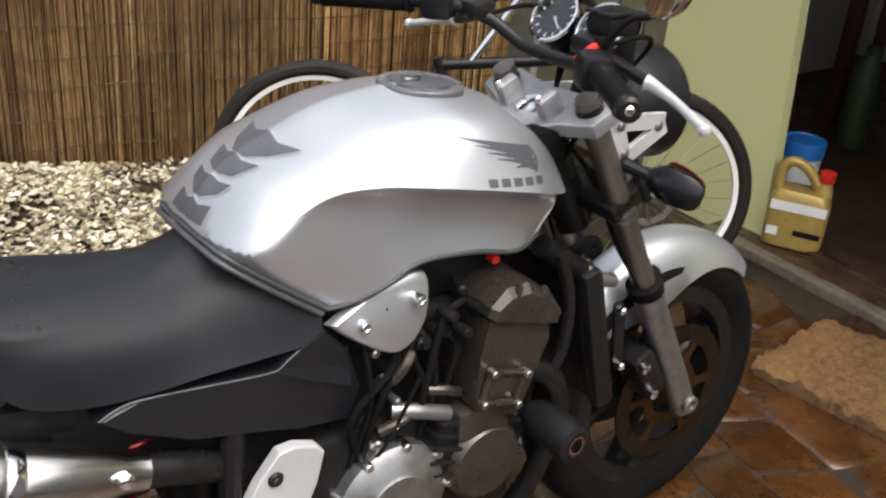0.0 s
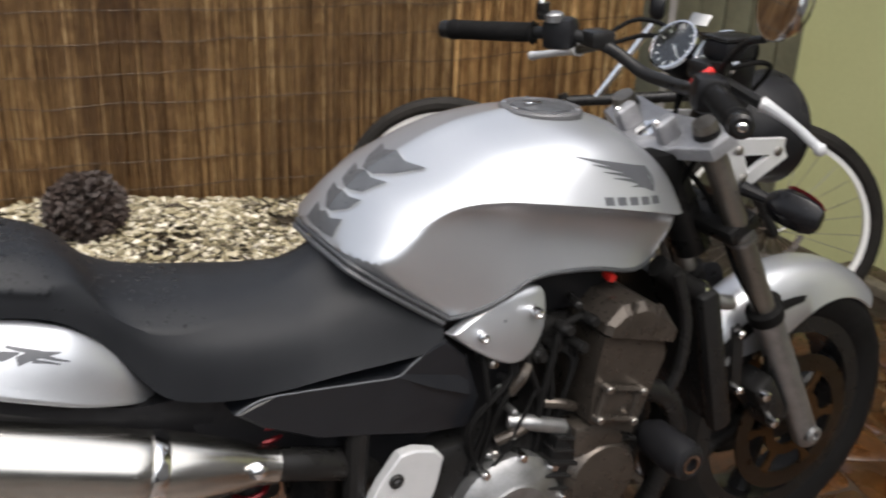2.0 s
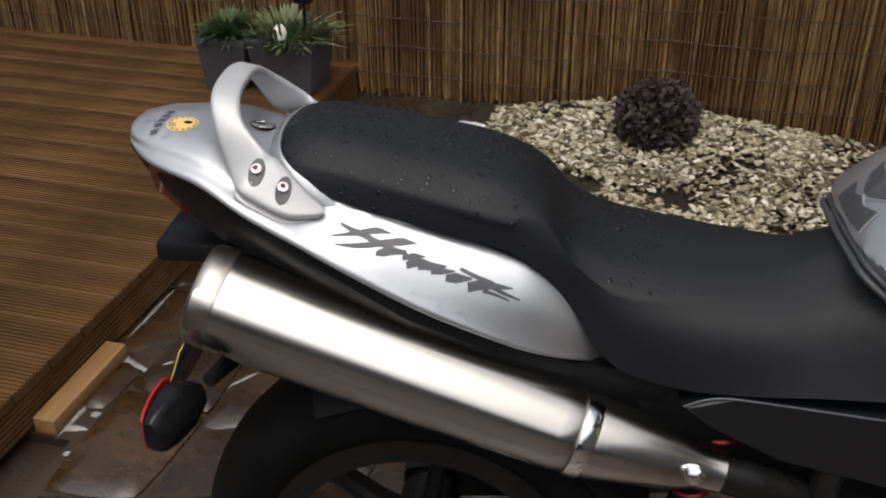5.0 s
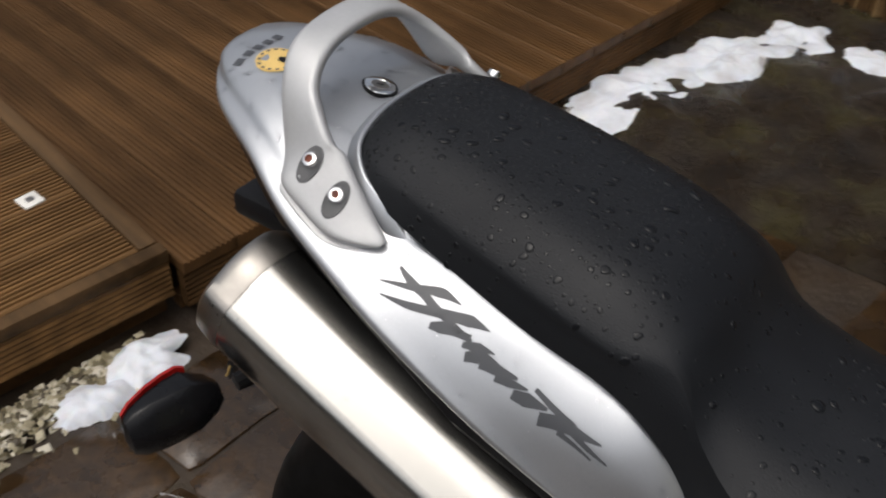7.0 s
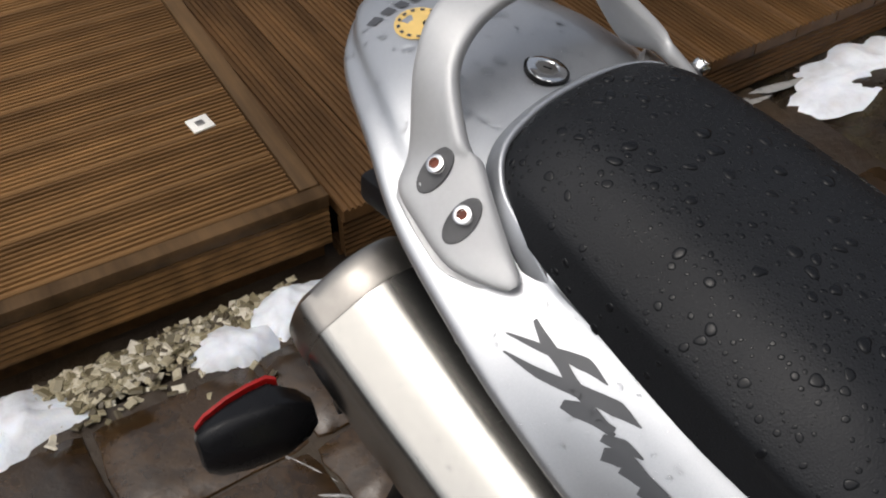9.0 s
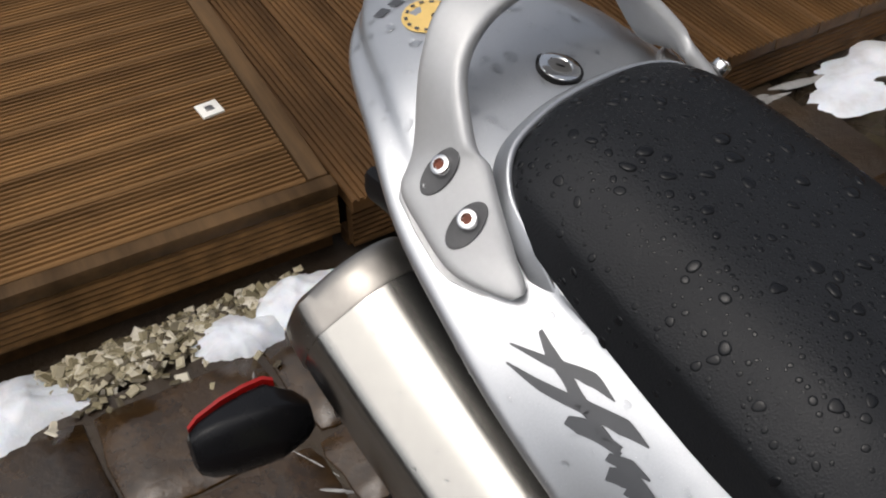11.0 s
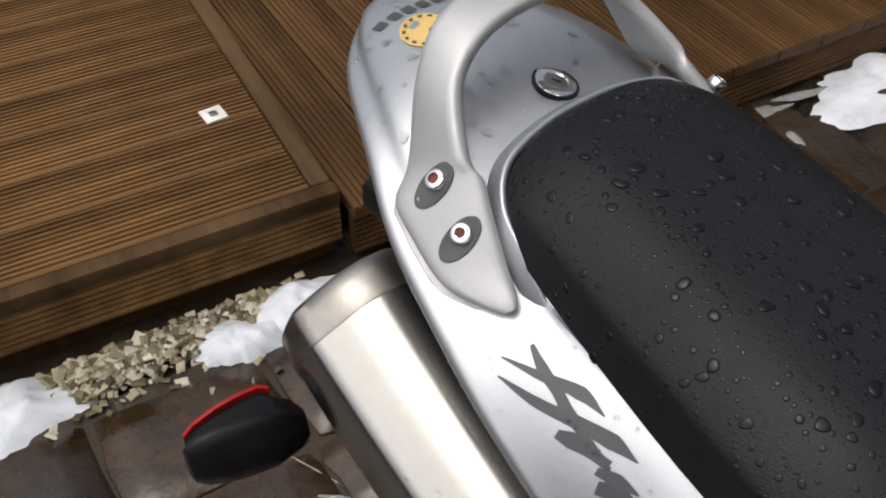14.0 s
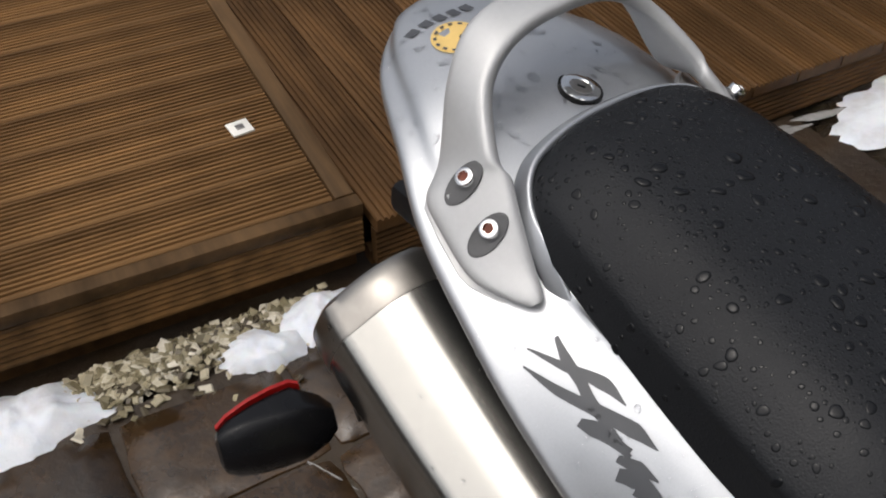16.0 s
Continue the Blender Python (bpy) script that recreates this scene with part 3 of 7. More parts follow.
def reed_panel(name, a, b, height, seed, material="reed", spacing=0.0066):
    """A reed screen from a to b on the ground: a dark backing, reeds and wires."""
    a, b = Vector(a), Vector(b)
    d = (b - a).normalized()
    nrm = Vector((d.y, -d.x, 0))
    f = tagged(empty(name), "weathered brown reed screening on a garden fence", "fence", kind="structure")
    bm = bmesh.new()
    q = [a - nrm * 0.02, b - nrm * 0.02, b - nrm * 0.05, a - nrm * 0.05]
    skin(bm, [[p + Vector((0, 0, z)) for p in q] for z in (-0.03, height)])
    part("backing", bm, "deck_dark", f)
    r = random.Random(seed)
    verts, faces = [], []
    n = int((b - a).length / spacing)
    for i in range(n):
        p = a + d * (i + 0.5 + r.uniform(-0.4, 0.4)) * spacing + nrm * r.uniform(-0.006, 0.008)
        rad = r.uniform(0.0024, 0.0046)
        lean = d * r.gauss(0, 0.010) + nrm * r.gauss(0, 0.004)
        h0, h1 = r.uniform(-0.02, 0.03), height - r.uniform(0, 0.06)
        if r.random() < 0.08:
            h1 *= r.uniform(0.5, 0.95)
        base = len(verts)
        for k in range(5):
            t = k / 4
            z = h0 + (h1 - h0) * t
            mid = p + lean * (t - 0.5) + d * r.gauss(0, 0.0012) + Vector((0, 0, z))
            rr = rad * (1.1 - 0.35 * t)
            for s in range(5):
                an = 2 * math.pi * s / 5
                verts.append(mid + rr * (math.cos(an) * d + math.sin(an) * nrm))
        for k in range(4):
            for s in range(5):
                e = (s + 1) % 5
                faces.append((base + k * 5 + s, base + k * 5 + e, base + k * 5 + 5 + e, base + k * 5 + 5 + s))
    me = bpy.data.meshes.new("reeds")
    me.from_pydata(verts, [], faces)
    me.materials.append(MAT[material])
    me.shade_smooth()
    ob = tagged(new("reeds", me), kind="stuff")
    ob.parent = f
    z = 0.09
    while z < height:
        bm = bmesh.new()
        pts = []
        m = int((b - a).length / 0.12)
        for i in range(m + 1):
            pts.append(a + (b - a) * i / m + nrm * 0.0105 + Vector((0, 0, z + r.gauss(0, 0.004))))
        tube(bm, pts, 0.0017, 5, 1)
        part("binding_wire", bm, "wire", f)
        z += 0.105
    return f


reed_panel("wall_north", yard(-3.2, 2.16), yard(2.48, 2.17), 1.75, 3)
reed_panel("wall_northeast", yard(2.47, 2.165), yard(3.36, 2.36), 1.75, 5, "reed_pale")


def unseen_walls():
    """Plain unseen walls added behind and beside the view, closing off yard and sky."""
    for name, a, b, h in (("wall_south", (-4.5, -6.5), (5.0, -6.5), 1.7), ("wall_west", (-4.5, -6.38), (-4.5, 4.0), 1.5), ("wall_east", (2.86, -1.42), (2.86, -6.38), 2.4)):
        bm = bmesh.new()
        a, b = Vector((*a, 0)), Vector((*b, 0))
        d = (b - a).normalized()
        nn = Vector((-d.y, d.x, 0)) * 0.1
        skin(bm, [[p + Vector((0, 0, z)) for p in (a - nn, b - nn, b + nn, a + nn)] for z in (-0.03, h)])
        tagged(part(name, bm, "brick_wall"), "plain rendered wall, unseen, added to close off the yard and low sky", "wall", kind="structure")


unseen_walls()

# ---- the shed with its green wall and open doorway ----
SX, SY1 = 2.80, 2.02  # face of the green wall, far corner


def shed():
    bm = bmesh.new()
    # the jamb leans a little with age
    skin(bm, [[Vector((x, y + (0.075 * (z + 0.03) if y < 1 else 0.0), z)) for x, y in ((SX, 0.700), (SX + 0.04, 0.700), (SX + 0.04, 1.28), (SX, 1.28))] for z in (-0.03, 2.23)])
    tagged(part("wall_shed_front", bm, "green"), "olive green painted outbuilding wall beside the doorway", "wall", kind="structure")
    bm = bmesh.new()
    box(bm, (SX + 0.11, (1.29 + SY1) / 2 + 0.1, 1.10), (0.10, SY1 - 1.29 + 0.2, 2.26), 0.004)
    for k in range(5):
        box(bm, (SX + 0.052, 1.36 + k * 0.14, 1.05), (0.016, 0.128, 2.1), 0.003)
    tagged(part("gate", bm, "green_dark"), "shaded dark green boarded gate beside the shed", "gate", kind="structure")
    bm = bmesh.new()
    box(bm, (SX + 0.05, -0.95, 1.10), (0.10, 0.9, 2.26), 0.004)
    box(bm, (SX + 0.05, 0.08, 2.15), (0.10, 1.16, 0.16), 0.003)
    tagged(part("wall_shed_front", bm, "green"), "olive green painted outbuilding wall over the doorway", "wall", kind="structure")
    bm = bmesh.new()
    box(bm, (SX - 0.102, 0.08, 0.005), (0.056, 1.56, 0.045), 0.006)
    tagged(part("threshold", bm, "concrete"), "worn pale concrete door sill of the shed", "door sill", kind="structure")
    bm = bmesh.new()
    box(bm, (SX - 0.027, 0.08, 0.005), (0.094, 1.56, 0.042), 0.003)
    box(bm, (SX + 0.042, 0.08, 0.009), (0.044, 1.16, 0.066), 0.005)
    tagged(part("door_sill", bm, "wet_sill"), "wet brown stained timber sill in the shed doorway", "door sill", kind="structure")
    bm = bmesh.new()
    box(bm, (SX + 1.35, 0.4, -0.005), (2.6, 3.2, 0.04))
    tagged(part("floor_shed", bm, "shed_floor"), "dark dirty shed floor", "floor", kind="structure")
    bm = bmesh.new()
    box(bm, (SX + 2.35, 0.4, 1.1), (0.06, 3.2, 2.25))
    for k in range(20):
        box(bm, (SX + 2.31, -1.15 + k * 0.16, 1.1), (0.02, 0.015, 2.2))
    tagged(part("wall_shed_back", bm, "shed_white"), "pale boarded back wall inside the shed", "wall", kind="structure")
    for y in (-1.2, 2.0):
        bm = bmesh.new()
        box(bm, (SX + 1.2, y, 1.1), (2.3, 0.06, 2.25))
        tagged(part("wall_shed_side", bm, "shed_white"), "dim side wall inside the shed", "wall", kind="structure")
    # roof runs 0.6 m past the door as an added unseen eave, blocking sky
    bm = bmesh.new()
    box(bm, (SX + 0.95, 0.4, 2.27), (3.1, 3.4, 0.06))
    tagged(part("ceiling", bm, "deck_dark"), "dark shed roof lining, run out as an unseen eave added to block sky", "ceiling", kind="structure")
    # hinge plate at the top of the wall
    h = tagged(empty("door_latch", pose(SX - 0.004, 0.80, 1.01)), "grey metal latch screwed to the green wall", "latch")
    bm = bmesh.new()
    box(bm, (0, 0, 0), (0.012, 0.13, 0.028), 0.003)
    part("plate", bm, "dark_steel", h)
    bm = bmesh.new()
    tube(bm, [(-0.012, -0.05, 0.0), (-0.012, 0.06, 0.0)], 0.006, 8, 1)
    part("bolt", bm, "cast", h)


shed()


def red_frame():
    t = tagged(empty("workbench_frame", pose(4.15, 1.20, 0.015, 0, 0, 8)), "red painted wooden trestle stand in the dark shed", "trestle")
    for y in (-0.19, 0.19):
        bm = bmesh.new()
        box(bm, (0, y, 0.36), (0.07, 0.06, 0.72), 0.006)
        part("post", bm, "red_wood", t)
    for z, h in ((0.66, 0.10), (0.30, 0.05)):
        bm = bmesh.new()
        box(bm, (0, 0, z), (0.06, 0.44, h), 0.006)
        part("rail", bm, "red_wood", t)
    for y in (-0.07, 0.06):
        bm = bmesh.new()
        box(bm, (0.005, y, 0.45), (0.03, 0.05, 0.34), 0.004)
        part("slat", bm, "red_wood", t)
    return t


red_frame()


def garden_sack():
    bm = bmesh.new()
    lathe(bm, [(0, 0.06), (0.02, 0.07), (0.2, 0.065), (0.34, 0.05), (0.40, 0.03), (0.43, 0.035)], sides=18)
    for v in bm.verts:
        v.co += 0.02 * noise.noise_vector(v.co * 9)
    ob = part("garden_sack", bm, "sack")
    ob.matrix_world = pose(3.95, 1.16, 0.015)
    return tagged(ob, "dull green sack slumped against the red trestle", "sack")


garden_sack()


def hanging_tools():
    for k, (y, z, s) in enumerate(((1.72, 0.62, 0.26), (1.50, 0.35, 0.22))):
        bm = bmesh.new()
        tube(bm, [(0, -s, 0.2), (0, -s * 0.4, 0.3), (0, 0.0, 0.1), (0, -s * 0.2, -0.3), (0, s * 0.3, -0.34), (0, s * 0.5, 0.0), (0, s * 0.1, 0.32)], 0.022, 8, 5)
        ob = part("hose_coil", bm, "rubber")
        ob.matrix_world = pose(SX + 2.27, y - 0.1 * k, z + 0.3)
        tagged(ob, "dark coil of hose hung in the shed doorway", "hose", "hose coils")


hanging_tools()


def paving_slab():
    """A loose rough slab lying tilted on the paving."""
    bm = bmesh.new()
    n = 64

    def at(i, j, top):
        a, b = -1 + 2 * i / n, -1 + 2 * j / n
        # broken, crumbled rim
        rag = 1 + 0.030 * noise.noise((a * 2.2, b * 2.2, 3)) + 0.014 * noise.noise((a * 6, b * 6, 8)) + 0.022 * noise.noise((a * 19, b * 19, 5))
        edge = max(abs(a), abs(b))
        x, y = a * 0.205 * rag, b * 0.222 * rag
        if not top:
            return Vector((x * 0.96, y * 0.96, 0.0))
        z = 0.046 + 0.009 * noise.noise((x * 9, y * 9, 2)) + 0.010 * noise.noise((x * 38, y * 38, 4)) + 0.007 * noise.noise((x * 85, y * 85, 6))
        z += 0.006 * (1 if x < 0.02 + 0.02 * noise.noise((y * 8, 1, 1)) else 0)
        return Vector((x, y, z - 0.022 * max(0.0, edge - 0.86) / 0.14 * (0.6 + noise.noise((x * 30, y * 30, 9)))))
    top = [[bm.verts.new(at(i, j, True)) for j in range(n + 1)] for i in range(n + 1)]
    low = [[bm.verts.new(at(i, j, False)) if i in (0, n) or j in (0, n) else None for j in range(n + 1)] for i in range(n + 1)]
    for i in range(n):
        for j in range(n):
            bm.faces.new((top[i][j], top[i + 1][j], top[i + 1][j + 1], top[i][j + 1]))
    for k in range(n):
        for (a, b), (c, d) in (((k, 0), (k + 1, 0)), ((n, k), (n, k + 1)), ((k + 1, n), (k, n)), ((0, k + 1), (0, k))):
            bm.faces.new((top[a][b], low[a][b], low[c][d], top[c][d]))
    ob = part("paving_slab", bm, "slab", sharp=50)
    ob.matrix_world = pose(2.34, -0.01, -0.004, 0, 0, 8)
    return tagged(ob, "loose rough buff sandstone slab on the wet paving", "paving slab")


paving_slab()


def oil_jug():
    t = tagged(empty("oil_jug", pose(2.835, 0.617, 0.028, 0, 0, -59)), "gold plastic engine oil jug with a red cap", "oil jug")
    # body with a looped handle: profile in local xz
    bm = bmesh.new()
    rings = []
    for z, w, d in ((0, 0.085, 0.045), (0.008, 0.094, 0.055), (0.03, 0.097, 0.058), (0.15, 0.097, 0.058), (0.175, 0.092, 0.055), (0.195, 0.080, 0.048), (0.20, 0.074, 0.044)):
        ring = []
        for k in range(28):
            a = 2 * math.pi * k / 28
            c, s = math.cos(a), math.sin(a)
            ring.append(Vector((w * math.copysign(abs(c) ** 0.45, c), d * math.copysign(abs(s) ** 0.45, s), z)))
        rings.append(ring)
    skin(bm, rings)
    part("body", bm, "gold_plastic", t)
    bm = bmesh.new()
    tube(bm, [(-0.075, 0, 0.18), (-0.080, 0, 0.245), (-0.055, 0, 0.285), (-0.01, 0, 0.275), (0.03, 0, 0.235), (0.055, 0, 0.19)], 0.017, 12, 5)
    part("handle", bm, "gold_plastic", t)
    bm = bmesh.new()
    lathe(bm, [(0.19, 0.030), (0.22, 0.026), (0.232, 0.021), (0.245, 0.021)], Matrix.Translation((0.062, 0, 0)), 20)
    part("neck", bm, "gold_plastic", t)
    bm = bmesh.new()
    lathe(bm, [(0.240, 0.024), (0.243, 0.0255), (0.272, 0.0255), (0.275, 0.022)], Matrix.Translation((0.062, 0, 0)), 20)
    part("cap", bm, "red_plastic", t, "red screw cap")
    for nm, x0, x1, z0, z1, mt in (("label_band", -0.088, 0.088, 0.135, 0.168, "white_plastic"), ("label_code", -0.085, -0.048, 0.045, 0.075, "white_plastic"), ("label_bar", 0.0, 0.085, 0.055, 0.075, "black_plastic"), ("label_panel", -0.088, 0.088, 0.078, 0.132, "sticker")):
        bm = bmesh.new()
        for sgn in (-1,):
            box(bm, ((x0 + x1) / 2, sgn * 0.0582, (z0 + z1) / 2), (x1 - x0, 0.001, z1 - z0))
        if nm != "label_panel":
            part(nm, bm, mt, t)
        else:
            bm.free()
    return t


oil_jug()


def tub():
    t = tagged(empty("plastic_tub", pose(3.06, 0.80, 0.016)), "white plastic tub with a blue lid inside the doorway", "tub")
    bm = bmesh.new()
    lathe(bm, [(0, 0.060), (0.005, 0.064), (0.24, 0.070), (0.245, 0.071)], sides=28)
    part("body", bm, "white_plastic", t)
    bm = bmesh.new()
    lathe(bm, [(0.232, 0.074), (0.275, 0.075), (0.287, 0.073), (0.289, 0.068), (0.283, 0.064), (0.283, 0.01)], sides=28)
    part("lid", bm, "blue_plastic", t, "blue snap-on lid")
    return t


tub()


def bicycle():
    a, b = Vector((1.36, 1.20, 0)), Vector((2.129, 0.661, 0))
    d = (b - a).normalized()
    mm = Matrix.Translation(a) @ Matrix.Rotation(math.atan2(d.y, d.x), 4, "Z") @ pose(0, 0, 0, -7, 0, 0)
    t = tagged(empty("bicycle", mm), "black bicycle with pale rims leaning by the fence", "bicycle")
    wb, R = 0.94, 0.315
    for x in (0.0, wb):
        c = Matrix.Translation((x, 0, R)) @ Matrix.Rotation(radians(90), 4, "X")
        bm = bmesh.new()
        n = 56
        rings = []
        for i in range(n):
            an = 2 * math.pi * i / n
            e = Vector((math.cos(an), 0, math.sin(an)))
            rings.append([Vector((x, 0, R)) + e * (R - 0.023 + 0.023 * math.cos(q)) + Vector((0, 0.023 * math.sin(q), 0)) for q in (2 * math.pi * j / 10 for j in range(10))])
        skin(bm, rings + [rings[0]], caps=False)
        w = part("wheel", bm, "old_rubber", t, "black knobbly bicycle tyre and pale rim")
        bm = bmesh.new()
        rings = []
        for i in range(n + 1):
            an = 2 * math.pi * i / n
            e = Vector((math.cos(an), 0, math.sin(an)))
            rings.append([Vector((x, 0, R)) + e * (R - 0.044 + p) + Vector((0, y, 0)) for p, y in ((0.003, -0.012), (-0.012, -0.009), (-0.012, 0.009), (0.003, 0.012))])
        skin(bm, rings, caps=False)
        part("rim", bm, "white_plastic", w)
        for i in range(28):
            an = 2 * math.pi * i / 28
            e = Vector((math.cos(an), 0, math.sin(an)))
            bm = bmesh.new()
            tube(bm, [Vector((x, 0.03 * (1 if i % 2 else -1), R)) + e * 0.02, Vector((x, 0, R)) + e * (R - 0.06)], 0.001, 4, 1)
            part("spoke", bm, "dark_steel", w)
        bm = bmesh.new()
        lathe(bm, [(-0.05, 0.012), (-0.035, 0.022), (0.035, 0.022), (0.05, 0.012)], c, 14)
        part("hub", bm, "black_metal", w)
    bb, seat_t, head, stem = (0.43, 0, 0.28), (0.33, 0, 0.64), (0.76, 0, 0.69), (0.74, 0, 0.80)
    for nm, pts, r in (("down_tube", [bb, (0.78, 0, 0.62)], 0.020), ("top_tube", [seat_t, head], 0.016), ("seat_tube", [bb, (0.315, 0, 0.66)], 0.016), ("head_tube", [(0.80, 0, 0.55), stem], 0.020)):
        bm = bmesh.new()
        tube(bm, pts, r, 12, 1)
        part(nm, bm, "black_metal", t)
    for y in (-0.06, 0.06):
        bm = bmesh.new()
        tube(bm, [(0.80, y * 0.9, 0.57), (0.84, y, 0.50), (wb, y, R)], 0.014, 10, 3)
        part("fork_leg", bm, "black_metal", t)
        bm = bmesh.new()
        tube(bm, [bb, (0.0, y, R)], 0.010, 8, 1)
        part("chain_stay", bm, "black_metal", t)
        bm = bmesh.new()
        tube(bm, [seat_t, (0.0, y, R)], 0.009, 8, 1)
        part("seat_stay", bm, "black_metal", t)
    bm = bmesh.new()
    tube(bm, [(0.68, -0.27, 0.82), (0.73, -0.14, 0.83), (0.75, 0, 0.81), (0.73, 0.14, 0.83), (0.68, 0.27, 0.82)], 0.013, 10, 4)
    part("handlebar", bm, "black_metal", t)
    # saddle, seen end on, on its bright post
    bm = bmesh.new()
    tube(bm, [(0.40, 0, 0.64), (0.545, 0, 0.868)], 0.0125, 12, 1)
    sp = part("seat_post", bm, "chrome", t)
    bm = bmesh.new()
    skin(bm, [[Vector((x, w * math.cos(q), 0.916 + h * math.sin(q))) for q in (2 * math.pi * k / 16 for k in range(16))] for x, w, h in ((0.530, 0.014, 0.020), (0.536, 0.022, 0.032), (0.552, 0.028, 0.040), (0.568, 0.026, 0.034), (0.576, 0.014, 0.020))])
    part("saddle", bm, "black_plastic", t)
    # front disc brake: a bright drilled rotor on thin arms
    hub = Vector((wb, -0.035, R))
    for k in range(10):
        bm = bmesh.new()
        rings = []
        for i in range(7):
            an = (k + 0.93 * i / 6) * 0.6283
            e = Vector((math.cos(an), 0, math.sin(an)))
            rings.append([hub + e * (q + 0.0022 * math.sin(i * 1.6)) + Vector((0, y, 0)) for q, y in ((0.068, -0.001), (0.088, -0.001), (0.088, 0.001), (0.068, 0.001))])
        skin(bm, rings)
        part("disc_segment", bm, "steel", t)
    for k in range(5):
        an = k * 1.2566
        bm = bmesh.new()
        tube(bm, [hub + Vector((math.cos(an), 0, math.sin(an))) * 0.015, hub + Vector((math.cos(an + 0.5), 0, math.sin(an + 0.5))) * 0.070], 0.003, 6, 1)
        part("disc_arm", bm, "steel", t)
    return t


bicycle()


def leaf_tuft(bm, c, count, length, spread, r, width=0.006):
    for _ in range(count):
        a, el = r.uniform(0, 6.283), r.uniform(0.35, 1.35)
        L = length * r.uniform(0.5, 1.15)
        out = Vector((math.cos(a), math.sin(a), 0))
        base = Vector(c) + out * r.uniform(0, spread)
        s = Vector((-out.y, out.x, 0)) * width * r.uniform(0.6, 1.4)
        p0, p1 = base, base + out * L * 0.45 * math.cos(el) + Vector((0, 0, L * 0.6 * math.sin(el)))
        p2 = base + out * L * math.cos(el) + Vector((0, 0, L * (0.95 * math.sin(el) - 0.15)))
        v = [bm.verts.new(p) for p in (p0 - s * 0.5, p0 + s * 0.5, p1 + s, p2, p1 - s)]
        bm.faces.new(v)


def planter(m, w, d, h, label, plants, seed):
    t = tagged(empty("planter", m), label, "planter", "planters on the deck")
    bm = bmesh.new()
    outer = [(0.82, 0), (0.85, 0.01), (1.0, h - 0.02), (1.04, h - 0.02), (1.04, h), (0.95, h), (0.93, h - 0.04), (0.9, h - 0.05)]
    rings = [[Vector((x * f * w / 2, y * f * d / 2, z)) for x, y in ((-1, -1), (1, -1), (1, 1), (-1, 1))] for f, z in outer]
    skin(bm, rings)
    part("pot", bm, "pot", t)
    r = random.Random(seed)
    for mat, count, length, spread, lz in plants:
        bm = bmesh.new()
        leaf_tuft(bm, (0, 0, h - 0.045 + lz), count, length, spread, r)
        part("foliage", bm, mat, t, sharp=60)
    return t


planter(YARD @ pose(-0.345, 1.86, 0.118, 0, 0, 4), 0.17, 0.17, 0.18, "small dark slate-grey planter with a clipped green shrub", [("leaf", 500, 0.11, 0.05, 0.02), ("leaf", 240, 0.15, 0.03, 0.0)], 3)
planter(YARD @ pose(-0.125, 1.87, 0.118, 0, 0, -3), 0.24, 0.17, 0.19, "dark slate-grey trough planter with straggly green plants", [("leaf_pale", 260, 0.16, 0.11, 0.0), ("leaf", 160, 0.13, 0.10, 0.0)], 4)


def solar_lamp():
    t = tagged(empty("solar_lamp", YARD @ pose(-0.055, 1.85, 0.255)), "small black solar stake lamp standing in the planter", "garden lamp")
    bm = bmesh.new()
    tube(bm, [(0, 0, 0), (0, 0, 0.17)], 0.006, 8, 1)
    part("stake", bm, "black_plastic", t)
    bm = bmesh.new()
    lathe(bm, [(0.17, 0.012), (0.175, 0.034), (0.195, 0.038), (0.21, 0.030), (0.222, 0.006)], sides=18)
    part("cap", bm, "black_plastic", t)
    return t


solar_lamp()


def white_ornament():
    bm = bmesh.new()
    lathe(bm, [(0, 0.012), (0.004, 0.022), (0.02, 0.024), (0.04, 0.018), (0.05, 0.008)], sides=16)
    ob = part("flower", bm, "white_plastic")
    ob.matrix_world = YARD @ pose(-0.125, 1.80, 0.31)
    return tagged(ob, "pale cream rosette flower among the planter leaves", "flower")


white_ornament()


def shrub_ball():
    """A withered, brown, rounded shrub on the gravel."""
    t = tagged(empty("dead_shrub", Matrix.Translation(yard(1.118, 1.935, 0.0))), "withered dark brown rounded shrub on the gravel", "shrub")
    r = random.Random(21)
    bm = bmesh.new()
    for _ in range(4200):
        a, z = r.uniform(0, 6.283), r.uniform(-0.75, 1)
        q = math.sqrt(1 - z * z)
        n = Vector((q * math.cos(a), q * math.sin(a), z))
        rad = 0.125 * (0.72 + 0.3 * r.random()) * (1 + 0.15 * noise.noise(n * 2))
        p = Vector((0, 0, 0.115)) + n * rad
        d = (0.5 * n + 0.9 * Vector((r.gauss(0, 1), r.gauss(0, 1), r.gauss(0, 1)))).normalized()
        s = d.orthogonal().normalized() * 0.010
        v = [bm.verts.new(x) for x in (p - s, p + s, p + d * 0.022)]
        bm.faces.new(v)
    part("crown", bm, "dead_leaf", t, sharp=60)
    bm = bmesh.new()
    for k in range(9):
        a = k * 0.7
        tube(bm, [(0, 0, -0.01), (0.03 * math.cos(a), 0.03 * math.sin(a), 0.06), (0.07 * math.cos(a), 0.07 * math.sin(a), 0.15)], 0.004, 5, 2)
    part("stems", bm, "dead_leaf", t)
    return t


shrub_ball()


def twig(name, pts, label):
    bm = bmesh.new()
    tube(bm, pts, 0.004, 6, 3, [0.006, 0.004, 0.003, 0.002])
    return tagged(part(name, bm, "dead_leaf"), label, "twig")


